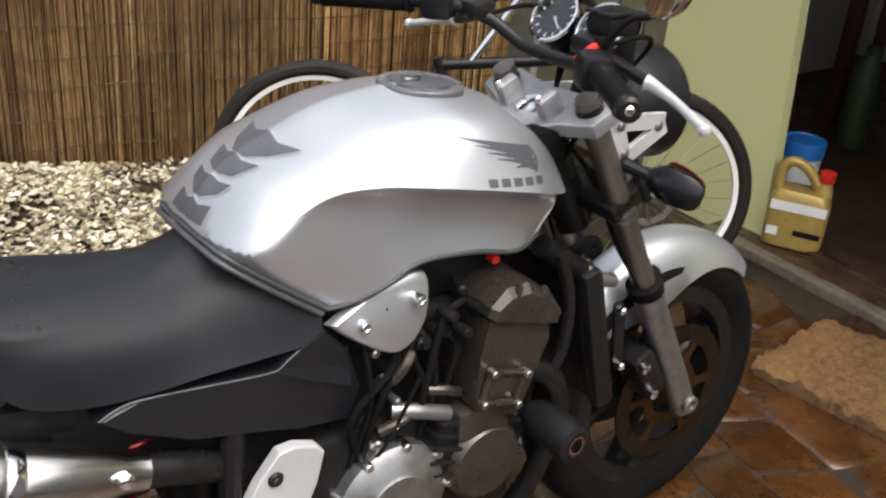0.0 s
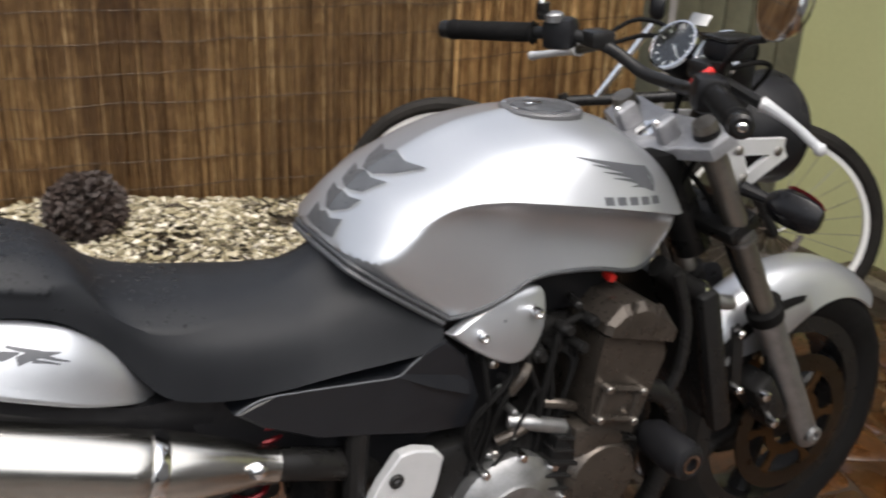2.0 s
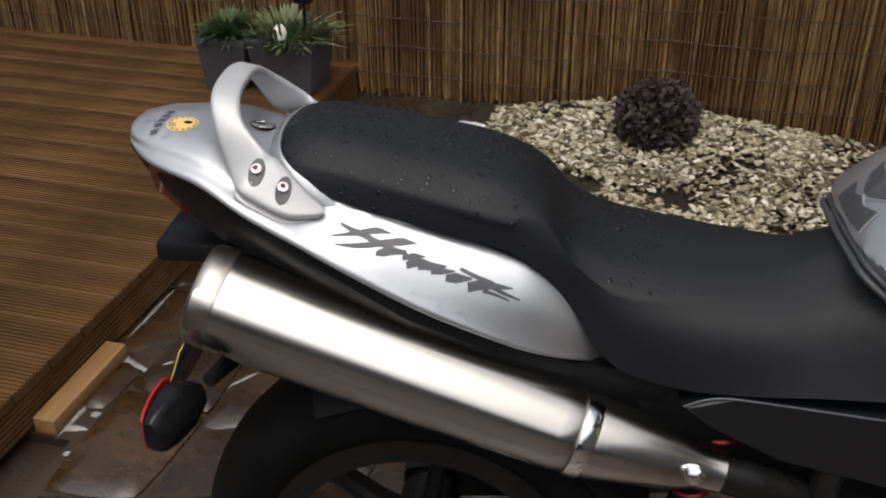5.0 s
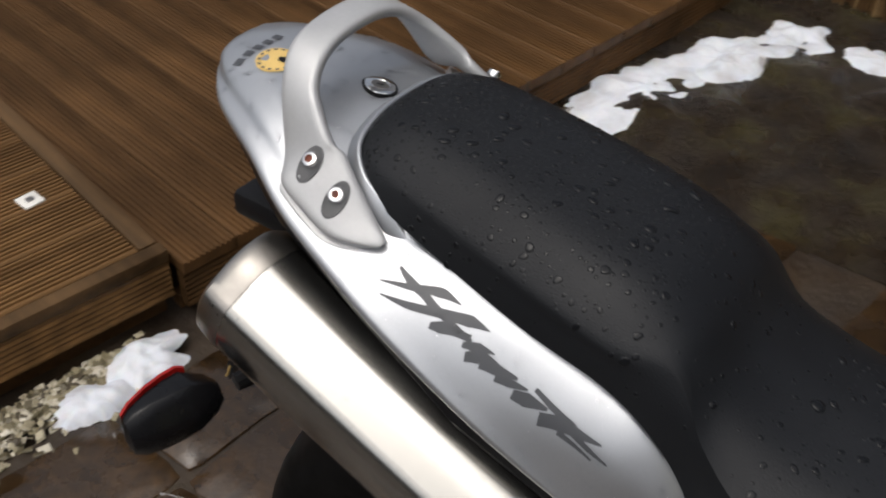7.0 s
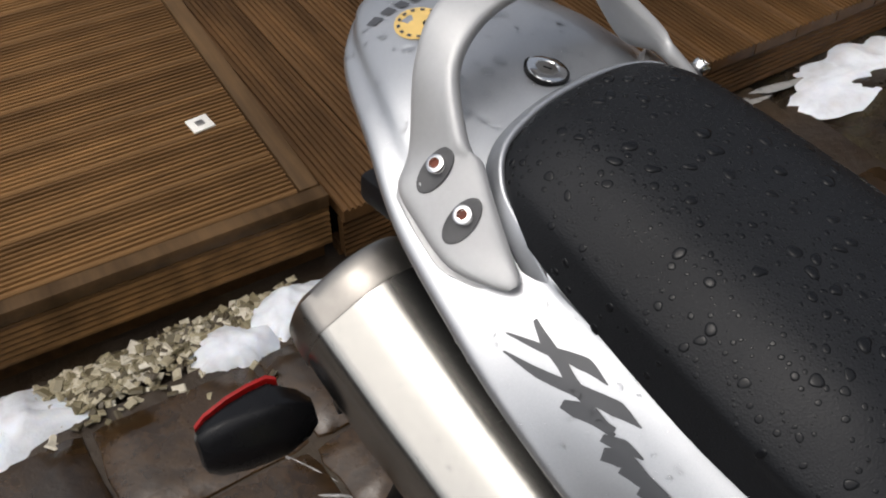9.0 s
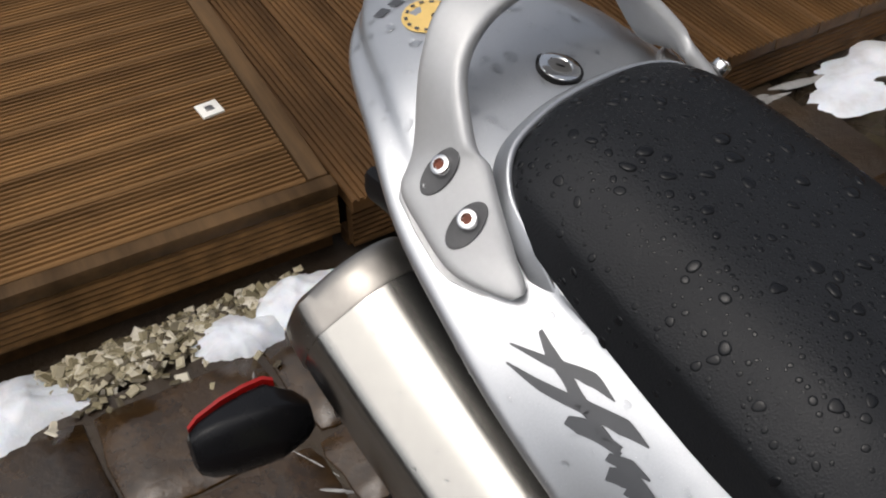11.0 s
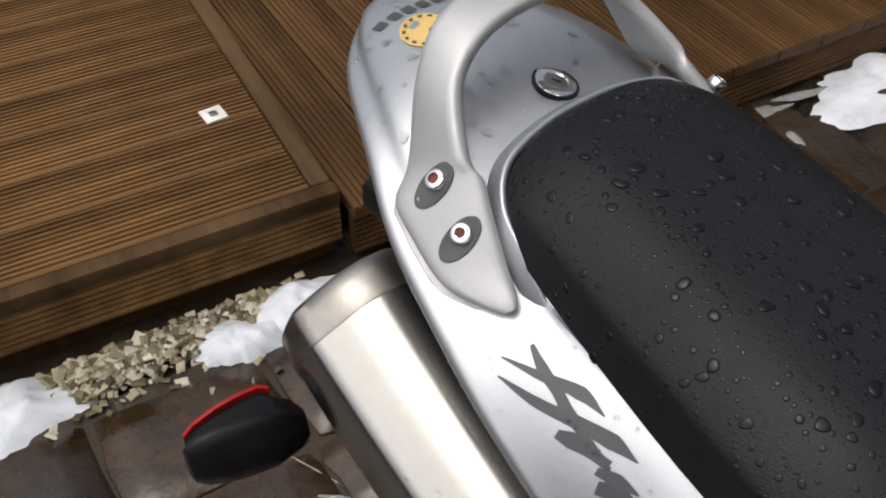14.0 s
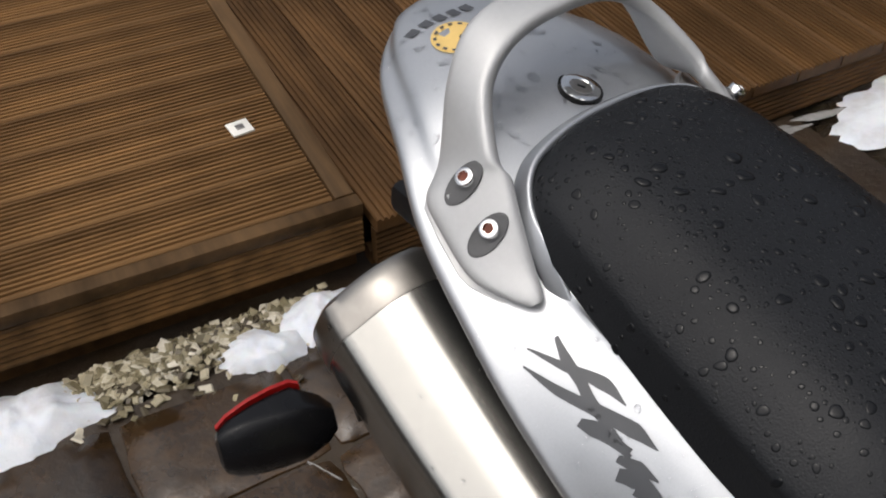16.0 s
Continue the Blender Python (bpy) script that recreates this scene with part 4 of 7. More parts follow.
twig("twig", [yard(1.30, 1.99, 0.03), yard(1.35, 2.01, 0.06), yard(1.42, 2.02, 0.075), yard(1.48, 1.99, 0.04)], "short dead brown twig lying on the gravel")

# ---- the motorcycle: x forward from the rear axle, y to its left, z up ----
from mathutils.bvhtree import BVHTree

BIKE = tagged(empty("motorcycle", pose(0, 0, 0, -2.786, 0, 0)), "silver and black naked motorcycle, wet with rain, on its stand", "motorcycle")


def tank_row(r):
    x, k, zt, y1, z1, y2, z2, y3, z3, y4, z4, back = r
    # behind the crease's start the section is one smooth curve, in front of it two that meet in an edge
    up = catmull([(0, zt, 0), (y1, z1, 0), (y2, z2, 0)], 6)
    # the flank is undercut hard below the edge, then runs out to the lower rim
    lo = catmull([(y2, z2, 0), (y2 - 0.78 * (y2 - y3), z2 - 0.34 * (z2 - z3), 0), (y3, z3, 0), (y4, z4, 0)], 4)
    one = catmull([(0, zt, 0), (y1, z1, 0), (y2, z2, 0), (y3, z3, 0), (y4, z4, 0)], 6)
    w = min(1.0, max(0.0, (x - 0.572) / 0.075))
    w = w * w * (3 - 2 * w)
    pts = [(a.x * w + b.x * (1 - w), a.y * w + b.y * (1 - w)) for a, b in zip(up + lo[1:], one)]
    pts += [(y4 * 0.8, z4 - 0.012), (0, z4 - 0.012)]
    return [(x + k * min(z - 0.80, 0.042) + back * max(0.0, z - 0.842), max(0, y), z) for y, z in pts]


TANK = [
    (0.551, -1.41, 0.836, 0.060, 0.834, 0.104, 0.828, 0.130, 0.790, 0.138, 0.737, 0.0),
    (0.570, -1.25, 0.877, 0.072, 0.864, 0.133, 0.838, 0.142, 0.806, 0.141, 0.738, 0.0),
    (0.602, -0.95, 0.919, 0.088, 0.902, 0.147, 0.868, 0.152, 0.822, 0.146, 0.741, 0.05),
    (0.648, -0.66, 0.951, 0.102, 0.930, 0.160, 0.906, 0.154, 0.866, 0.153, 0.748, 0.12),
    (0.705, -0.40, 0.975, 0.115, 0.950, 0.177, 0.914, 0.152, 0.872, 0.159, 0.762, 0.05),
    (0.770, -0.22, 0.988, 0.122, 0.964, 0.188, 0.905, 0.154, 0.852, 0.161, 0.785, 0.0),
    (0.870, -0.08, 0.993, 0.130, 0.964, 0.193, 0.884, 0.150, 0.824, 0.158, 0.778, 0.0),
    (0.960, 0.00, 0.970, 0.126, 0.942, 0.189, 0.862, 0.147, 0.800, 0.149, 0.757, 0.0),
    (1.025, 0.08, 0.935, 0.108, 0.903, 0.164, 0.840, 0.133, 0.793, 0.122, 0.762, 0.0),
    (1.062, 0.16, 0.880, 0.080, 0.865, 0.125, 0.830, 0.112, 0.800, 0.098, 0.775, 0.0),
    (1.078, 0.20, 0.845, 0.050, 0.840, 0.085, 0.822, 0.080, 0.805, 0.070, 0.790, 0.0),
]


def fuel_tank():
    bm = bmesh.new()
    skin(bm, loft_half(TANK, None, 5, tank_row))
    ob = part("fuel_tank", bm, "paint", BIKE, "silver metallic fuel tank", sharp=28)
    return ob


tank = fuel_tank()


def seat_row(r):
    x, zt, yt, drop, yb, zb = r
    # a gently crowned top and a bulging side that meet in a rounded edge
    zc = zt - drop
    w = min(1.0, max(0.0, (x - 0.10) / 0.07))
    top = catmull([(0, zt, 0), (yt * 0.62, zt - drop * (0.18 + 0.10 * w), 0), (yt, zc, 0)], 5)
    low = catmull([(yt, zc, 0), (yt + (yb - yt) * (0.75 - 0.10 * w), zc - (zc - zb) * (0.45 - 0.11 * w), 0), (yb, zb, 0)], 5)
    one = catmull([(0, zt, 0), (yt * 0.62, zt - drop * 0.18, 0), (yt, zc, 0), (yt + (yb - yt) * 0.75, zc - (zc - zb) * 0.45, 0), (yb, zb, 0)], 5)
    pts = [p * w + q * (1 - w) for p, q in zip(top + low[1:], one)]
    return [(x, max(0, p.x), p.y) for p in pts] + [(x, yb * 0.85, zb - 0.006), (x, 0, zb - 0.006)]


SEAT = [
    (-0.156, 0.936, 0.030, 0.008, 0.042, 0.924),
    (-0.150, 0.943, 0.058, 0.012, 0.071, 0.918),
    (-0.130, 0.949, 0.078, 0.020, 0.092, 0.904),
    (-0.085, 0.949, 0.090, 0.028, 0.101, 0.888),
    (0.030, 0.930, 0.102, 0.034, 0.109, 0.855),
    (0.105, 0.912, 0.104, 0.036, 0.108, 0.836),
    (0.150, 0.886, 0.092, 0.018, 0.106, 0.808),
    (0.185, 0.852, 0.104, 0.030, 0.107, 0.768),
    (0.235, 0.828, 0.118, 0.034, 0.130, 0.708),
    (0.310, 0.812, 0.110, 0.026, 0.144, 0.690),
    (0.385, 0.802, 0.086, 0.016, 0.148, 0.688),
    (0.440, 0.802, 0.052, 0.008, 0.148, 0.690),
    (0.460, 0.806, 0.038, 0.006, 0.148, 0.691),
]


def seat():
    bm = bmesh.new()
    rings = loft_half(SEAT, None, 5, seat_row)
    # the nose runs up to the slanted rear edge of the tank
    last = [Vector(p) for p in rings[-1]]
    for f in (0.34, 0.67, 1.0):
        ring = []
        for p in last:
            zz = p.z + f * 0.028 * min(1.0, max(0.0, (p.z - 0.70) / 0.08))
            tx = 0.551 - (min(max(zz, 0.737), 0.842) - 0.800) * 1.41 - 0.008
            q = Vector((p.x + (tx - p.x) * f, p.y * (1 - 0.02 * f), zz))
            ring.append(q)
        rings.append(ring)
    skin(bm, rings)
    return part("seat", bm, "vinyl", BIKE, "black grained vinyl dual seat beaded with rain", sharp=50)


seat_ob = seat()


def tail_row(r):
    x, zc, y1, z1, y2, z2, y3, z3 = r
    # the flank bows outwards between its upper and lower edge
    bow = 0.003 * min(1.0, max(-0.6, (x + 0.085) / 0.08)) + 0.005 * min(1.0, max(0.0, (x - 0.02) / 0.08)) * min(1.0, max(0.0, (0.229 - x) / 0.04))
    dy, dz = y3 - y2, z3 - z2
    ln = math.hypot(dy, dz)
    dy, dz, k = dy / ln, dz / ln, min(1.0, ln / 0.05)
    # the lower edge rolls over softly before it turns under
    def edge(along_it, inwards):
        return (y3 - dy * along_it * k + dz * inwards * k, z3 - dz * along_it * k - dy * inwards * k, 0)
    up = catmull([(0, zc, 0), (y1, z1, 0), (y2, z2, 0), (y2 + (y3 - y2) * 0.45 + bow * 0.7, z2 + (z3 - z2) * 0.42 + bow * 0.7, 0), edge(0.012, 0), edge(0.004, 0.0016), edge(0, 0.006), edge(0.003, 0.011)], 4)
    return [(x, max(0, p.x), p.y) for p in up] + [(x, 0, z3 - 0.012)]


TAIL = [
    (-0.344, 0.934, 0.012, 0.9335, 0.020, 0.931, 0.022, 0.926),
    (-0.333, 0.940, 0.024, 0.938, 0.042, 0.931, 0.049, 0.918),
    (-0.300, 0.945, 0.038, 0.941, 0.062, 0.930, 0.083, 0.912),
    (-0.235, 0.939, 0.054, 0.936, 0.088, 0.924, 0.116, 0.902),
    (-0.180, 0.927, 0.072, 0.917, 0.103, 0.902, 0.139, 0.880),
    (-0.120, 0.910, 0.078, 0.897, 0.102, 0.884, 0.151, 0.854),
    (-0.060, 0.870, 0.089, 0.876, 0.102, 0.870, 0.157, 0.822),
    (0.020, 0.840, 0.089, 0.850, 0.102, 0.852, 0.155, 0.778),
    (0.100, 0.805, 0.089, 0.824, 0.102, 0.829, 0.149, 0.742),
    (0.145, 0.778, 0.090, 0.798, 0.104, 0.808, 0.140, 0.722),
    (0.190, 0.740, 0.086, 0.756, 0.101, 0.764, 0.121, 0.703),
    (0.229, 0.692, 0.070, 0.698, 0.084, 0.702, 0.087, 0.681),
]


def tail():
    bm = bmesh.new()
    skin(bm, loft_half(TAIL, None, 5, tail_row))
    return part("tail_cowl", bm, "paint", BIKE, "silver painted tail cowl", sharp=30)


tail_ob = tail()


def undertail():
    bm = bmesh.new()
    rings = []
    for x, y, zt, zb in ((-0.335, 0.045, 0.918, 0.905), (-0.29, 0.078, 0.905, 0.862), (-0.22, 0.114, 0.890, 0.825), (-0.12, 0.138, 0.850, 0.790), (0.0, 0.144, 0.782, 0.722), (0.10, 0.134, 0.735, 0.680), (0.20, 0.112, 0.692, 0.636), (0.30, 0.114, 0.692, 0.610)):
        rings.append([Vector((x, -y, zt)), Vector((x, -y * 1.0, zt - (zt - zb) * 0.35)), Vector((x, -y * 0.84, zb)), Vector((x, 0, zb - 0.012)), Vector((x, y * 0.84, zb)), Vector((x, y, zt - (zt - zb) * 0.35)), Vector((x, y, zt))])
    skin(bm, rings)
    return part("undertail", bm, "black_plastic", BIKE, sharp=30)


undertail()


def silencer():
    """Right silencer: a rounded three-faced can with end ring, strap and cone."""
    a, b = Vector((-0.244, -0.117, 0.770)), Vector((0.202, -0.136, 0.614))
    m = along(a, b)
    # section in local x, y: find the local direction that points up and outwards
    up = (m.to_3x3().inverted() @ Vector((0, -0.78, 1))).normalized()
    a0 = math.atan2(up.y, up.x)
    inner = 1 if (m.to_3x3() @ Vector((-math.sin(a0), math.cos(a0), 0))).y > 0 else -1
    def ring(h, r, flat):
        out = []
        for k in range(72):
            an = 2 * math.pi * k / 72
            # three flat faces with round corners between them
            da = (an - a0 + radians(60)) % radians(120) - radians(60)
            tri = min(0.945 / math.cos(da), 1.055)
            # the inner side, towards the wheel, is plainly round
            d0 = (an - a0 + math.pi) % (2 * math.pi) - math.pi
            if d0 * inner > 0 and abs(d0) < radians(150):
                tri = 0.945
            q = r * (1 + (tri - 1) * flat / 0.085)
            p = m @ Vector((q * math.cos(an), q * math.sin(an), 0))
            # the open end is cut back towards the wheel
            slant = 0.30 * max(0.0, p.y - a.y - 0.012) * max(0.0, 1 - h / 0.16)
            out.append(p + (b - a).normalized() * (h + slant))
        return out
    L = (b - a).length
    bm = bmesh.new()
    skin(bm, [ring(h, r, f) for h, r, f in ((0.030, 0.0595, 0.085), (0.030, 0.0622, 0.085), (0.1, 0.0626, 0.085), (0.25, 0.0600, 0.08), (L - 0.03, 0.0528, 0.06), (L - 0.008, 0.0520, 0.02), (L - 0.004, 0.050, 0.01))], caps=False)
    s = part("silencer", bm, "steel", BIKE, "brushed stainless exhaust silencer")
    bm = bmesh.new()
    skin(bm, [ring(h, r, f) for h, r, f in ((0.031, 0.0626, 0.085), (0.029, 0.0632, 0.085), (0.012, 0.0622, 0.085), (0.004, 0.0610, 0.08), (0.0, 0.0570, 0.07), (0.0, 0.052, 0.06), (0.012, 0.048, 0.04), (0.02, 0.028, 0.0), (0.0, 0.026, 0.0), (0.0, 0.022, 0.0), (0.05, 0.021, 0.0))])
    part("end_cap", bm, "dark_steel", s)
    bm = bmesh.new()
    skin(bm, [ring(h, r, 0.01) for h, r in ((L - 0.006, 0.050), (L - 0.006, 0.0545), (L + 0.010, 0.0545), (L + 0.014, 0.052))], caps=False)
    part("clamp_band", bm, "chrome", s)
    bm = bmesh.new()
    c, d = b, Vector((0.372, -0.136, 0.570))
    m2 = along(c, d)
    L2 = (d - c).length
    lathe(bm, [(0.008, 0.0505), (0.02, 0.0510), (0.06, 0.046), (0.12, 0.036), (L2 - 0.03, 0.0275), (L2, 0.026)], m2, 32)
    part("cone", bm, "steel", s)
    bm = bmesh.new()
    tube(bm, [d - Vector((0.004, 0, -0.001)), d + Vector((0.06, 0.005, -0.02)), d + Vector((0.13, 0.03, -0.06)), d + Vector((0.20, 0.06, -0.13)), d + Vector((0.22, 0.07, -0.22))], 0.024, 14, 4)
    part("link_pipe", bm, "black_metal", s)
    for p, r in (((0.337, -0.166, 0.590), 0.010),):
        bm = bmesh.new()
        lathe(bm, [(0, r * 1.25), (0.004, r * 1.25), (0.004, r), (0.012, r), (0.014, r * 0.7)], along(p, Vector(p) + Vector((0, -1, 0.25))), 12)
        part("bolt", bm, "chrome", s)
    return s


sil = silencer()
sil2 = mirrored(sil)
for ch in list(sil.children):
    o = mirrored(ch)
    o.parent = sil2


def band(bm, path, width, thick, normals):
    """A rounded flat bar along a path, its broad face along each normal."""
    rings = []
    n = len(path)
    for i, (p, nr) in enumerate(zip(path, normals)):
        d = (path[min(i + 1, n - 1)] - path[max(i - 1, 0)]).normalized()
        nr = (nr - nr.dot(d) * d).normalized()
        s = d.cross(nr)
        w = width[i]
        ring = []
        for k in range(16):
            a = 2 * math.pi * k / 16
            c, sn = math.cos(a), math.sin(a)
            ring.append(p + s * (w / 2) * math.copysign(abs(c) ** 0.34, c) + nr * (thick / 2) * math.copysign(abs(sn) ** 0.6, sn))
        rings.append(ring)
    skin(bm, rings)


def grab_rail():
    """A broad cast band that flares into a foot on each side; near and far halves mirror each other in its own tilted plane."""
    own = Matrix.Translation((0, -0.0063, 0.92)) @ Matrix.Rotation(radians(2.177), 4, "X") @ Matrix.Translation((0, 0, -0.92))
    far = own @ Matrix.Diagonal((1, -1, 1, 1)) @ own.inverted()
    # the foot's own plane: u runs down the foot, v towards the seat
    foot = Matrix(((0.8885, 0.3382, 0.3101, -0.1530), (-0.1224, 0.8260, -0.5502, -0.1071), (-0.4422, 0.4509, 0.7753, 0.9092), (0, 0, 0, 1)))
    back = own.inverted()
    rear = [back @ foot @ Vector(q) for q in ((0.0695, -0.0070, -0.001), (0.0600, -0.0160, 0), (0.0370, -0.0305, 0), (0.0050, -0.0340, 0), (-0.0220, -0.0325, 0.0))]
    front = [back @ foot @ Vector(q) for q in ((0.0700, 0.0010, -0.001), (0.0655, 0.0040, 0), (0.0480, 0.0075, 0.002), (0.0200, 0.0135, 0.009), (-0.0040, 0.0195, 0.0140))]
    rear += [Vector(q) for q in ((-0.1985, -0.1035, 0.9190), (-0.2170, -0.0815, 0.9640), (-0.2264, -0.0538, 0.9910), (-0.2293, 0.0, 0.9980))]
    front += [Vector(q) for q in ((-0.1595, -0.0942, 0.9443), (-0.1860, -0.0750, 0.9705), (-0.1953, -0.0419, 0.9897), (-0.1960, 0.0, 0.9965))]
    both = [catmull(e + [Vector((q.x, -q.y, q.z)) for q in reversed(e[:-1])], 6) for e in (rear, front)]
    n = len(both[0])
    rings = []
    for i, (a, b) in enumerate(zip(*both)):
        mid = (a + b) / 2
        d = (both[0][min(i + 1, n - 1)] + both[1][min(i + 1, n - 1)] - both[0][max(i - 1, 0)] - both[1][max(i - 1, 0)]).normalized()
        across = (a - b) / 2
        nr = across.cross(d).normalized()
        if nr.z < 0:
            nr = -nr
        # crowned outer face, flat inner face
        rings.append([own @ (mid + across * math.copysign(abs(math.cos(q)) ** 0.42, math.cos(q)) + nr * (0.0058 * math.copysign(abs(math.sin(q)) ** (0.75 if math.sin(q) > 0 else 0.4), math.sin(q)) - 0.0035)) for q in (2 * math.pi * k / 20 for k in range(20))])
    bm = bmesh.new()
    skin(bm, rings)
    bmesh.ops.recalc_face_normals(bm, faces=bm.faces[:])
    tree = BVHTree.FromBMesh(bm)
    g = part("grab_rail", bm, "rail_paint", BIKE, "pale silver cast grab rail", sharp=55)
    lip = [(-0.016, 0.004), (0.028, 0.005), (0.066, 0.004), (0.0735, 0.001), (0.0735, -0.007), (0.061, -0.0195), (0.039, -0.0345), (0.029, -0.0372), (0.004, -0.0380), (-0.020, -0.0368), (-0.025, -0.0335)]
    for m in (Matrix(), far):
        bm = bmesh.new()
        plate(bm, lip, 0.007, foot @ Matrix.Translation((0, 0, -0.017)), 0.002)
        bmesh.ops.transform(bm, matrix=m, verts=bm.verts[:])
        f = part("foot_lip", bm, "rail_paint", g)
        for bu, bv in ((-0.0160, -0.0040), (0.0190, -0.0060)) if m is not far else ((0.0170, -0.0060),):
            o = foot @ Vector((bu, bv, 0.05))
            c, nn, _, _ = tree.ray_cast(o, foot.to_3x3() @ Vector((0, 0, -1)))
            if nn.z < 0:
                nn = -nn
            u = (foot.to_3x3() @ Vector((1, 0, 0)))
            u = (u - u.dot(nn) * nn).normalized()
            v = nn.cross(u)
            # dark oval disc on the foot; its colour stands in for the recess's shade
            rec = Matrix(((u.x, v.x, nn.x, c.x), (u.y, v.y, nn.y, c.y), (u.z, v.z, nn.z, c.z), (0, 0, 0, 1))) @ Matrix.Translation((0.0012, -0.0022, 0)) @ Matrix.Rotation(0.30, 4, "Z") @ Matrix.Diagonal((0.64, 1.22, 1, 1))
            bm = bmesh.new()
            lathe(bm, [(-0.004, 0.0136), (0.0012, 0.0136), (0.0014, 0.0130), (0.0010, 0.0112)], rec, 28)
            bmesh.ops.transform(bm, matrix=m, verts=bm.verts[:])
            part("bolt_recess", bm, "recess", f, "dark oval disc painted as the shade in a bolt recess")
            ax = (nn + Vector((-0.12, 0.05, 0.25))).normalized()
            base = along(c - nn * 0.003, c + ax) @ Matrix.Translation((0, 0, 0.004 if m is far else 0))
            bm = bmesh.new()
            lathe(bm, [(0.0, 0.0066), (0.0056, 0.0068), (0.0074, 0.0060), (0.0080, 0.0046), (0.0080, 0.0036), (0.0054, 0.0033)], base, 18)
            bmesh.ops.transform(bm, matrix=m, verts=bm.verts[:])
            bolt = part("bolt", bm, "chrome", f)
            bm = bmesh.new()
            lathe(bm, [(0.0050, 0.0034), (0.0060, 0.0034)], base, 6)
            bmesh.ops.transform(bm, matrix=m, verts=bm.verts[:])
            part("socket", bm, "rust", g, "rusty hexagon bolt socket")
    return g


rail = grab_rail()


def tyre(bm, c, R, w, rim, sides=72):
    """A motorcycle tyre with rounded tread shoulders."""
    prof = []
    for k in range(13):
        a = -math.pi / 2 + math.pi * k / 12
        prof.append((math.sin(a) * w / 2, R - (w * 0.34) * (1 - math.cos(a) ** 0.9 if math.cos(a) > 0 else 1)))
    prof += [(w * 0.44, rim + 0.012), (w * 0.38, rim), (-w * 0.38, rim), (-w * 0.44, rim + 0.012)]
    rings = []
    for i in range(sides + 1):
        a = 2 * math.pi * i / sides
        e = Vector((math.cos(a), 0, math.sin(a)))
        rings.append([Vector(c) + e * r + Vector((0, y, 0)) for y, r in prof])
    skin(bm, rings, caps=False)
    return bm


def annulus(bm, c, r0, r1, y0, y1, sides=64):
    rings = []
    for i in range(sides + 1):
        a = 2 * math.pi * i / sides
        e = Vector((math.cos(a), 0, math.sin(a)))
        rings.append([Vector(c) + e * r + Vector((0, y, 0)) for r, y in ((r0, y0), (r1, y0), (r1, y1), (r0, y1))])
    skin(bm, rings, caps=False)
    return bm


def wheel(name, c, R, w, rim_r, label, spokes=6):
    bm = bmesh.new()
    annulus(bm, c, rim_r - 0.030, rim_r + 0.004, -w * 0.40, w * 0.40)
    wh = part(name, bm, "black_metal", BIKE, label)
    bm = bmesh.new()
    tyre(bm, c, R, w, rim_r)
    part("tyre", bm, "rubber", wh, "black road tyre")
    for k in range(spokes):
        a = 2 * math.pi * k / spokes + 0.35
        e, s = Vector((math.cos(a), 0, math.sin(a))), Vector((-math.sin(a), 0, math.cos(a)))
        bm = bmesh.new()
        rings = []
        for r, hw, hy in ((0.03, 0.022, 0.030), (0.09, 0.013, 0.022), (rim_r - 0.07, 0.012, 0.018), (rim_r - 0.026, 0.022, 0.024)):
            rings.append([Vector(c) + e * r + s * x + Vector((0, y, 0)) for x, y in ((-hw, -hy * 0.6), (-hw * 0.5, -hy), (hw * 0.5, -hy), (hw, -hy * 0.6), (hw, hy * 0.6), (hw * 0.5, hy), (-hw * 0.5, hy), (-hw, hy * 0.6))])
        skin(bm, rings)
        part("spoke", bm, "black_metal", wh)
    bm = bmesh.new()
    lathe(bm, [(-w * 0.5, 0.030), (-w * 0.45, 0.045), (w * 0.45, 0.045), (w * 0.5, 0.030)], Matrix.Translation(c) @ Matrix.Rotation(radians(90), 4, "X"), 24)
    part("hub", bm, "black_metal", wh)
    return wh


rear_wheel = wheel("rear_wheel", (0, 0, 0.3125), 0.3125, 0.18, 0.216, "rear wheel with dark cast spokes")
front_wheel = wheel("front_wheel", (1.46, 0, 0.30), 0.30, 0.12, 0.216, "front wheel with dark cast spokes")

def surface_of(ob):
    """A search tree over a part's mesh, in the bike's own axes."""
    me = ob.data
    return BVHTree.FromPolygons([v.co.copy() for v in me.vertices], [tuple(p.vertices) for p in me.polygons])


def decal(name, tree, strips, parent, material, direction=(0, 1, 0), start_y=-0.6, lift=0.0007, label=""):
    """Flat marks laid on a curved surface: each strip is a list of pairs ((x, z), (x, z)) across it."""
    bm = bmesh.new()
    for strip in strips:
        rows = []
        for a, b in strip:
            row = []
            for k in range(3):
                f = k / 2
                p = Vector((a[0] + (b[0] - a[0]) * f, start_y, a[1] + (b[1] - a[1]) * f))
                hit, n, _, _ = tree.ray_cast(p, Vector(direction))
                if hit is None:
                    hit, n = Vector((p.x, -0.12, p.z)), Vector((0, -1, 0))
                if n.dot(Vector(direction)) > 0:
                    n = -n
                row.append(bm.verts.new(hit + n * lift))
            rows.append(row)
        for r0, r1 in zip(rows, rows[1:]):
            for k in range(2):
                bm.faces.new((r0[k], r0[k + 1], r1[k + 1], r1[k]))
    return part(name, bm, material, parent, label)


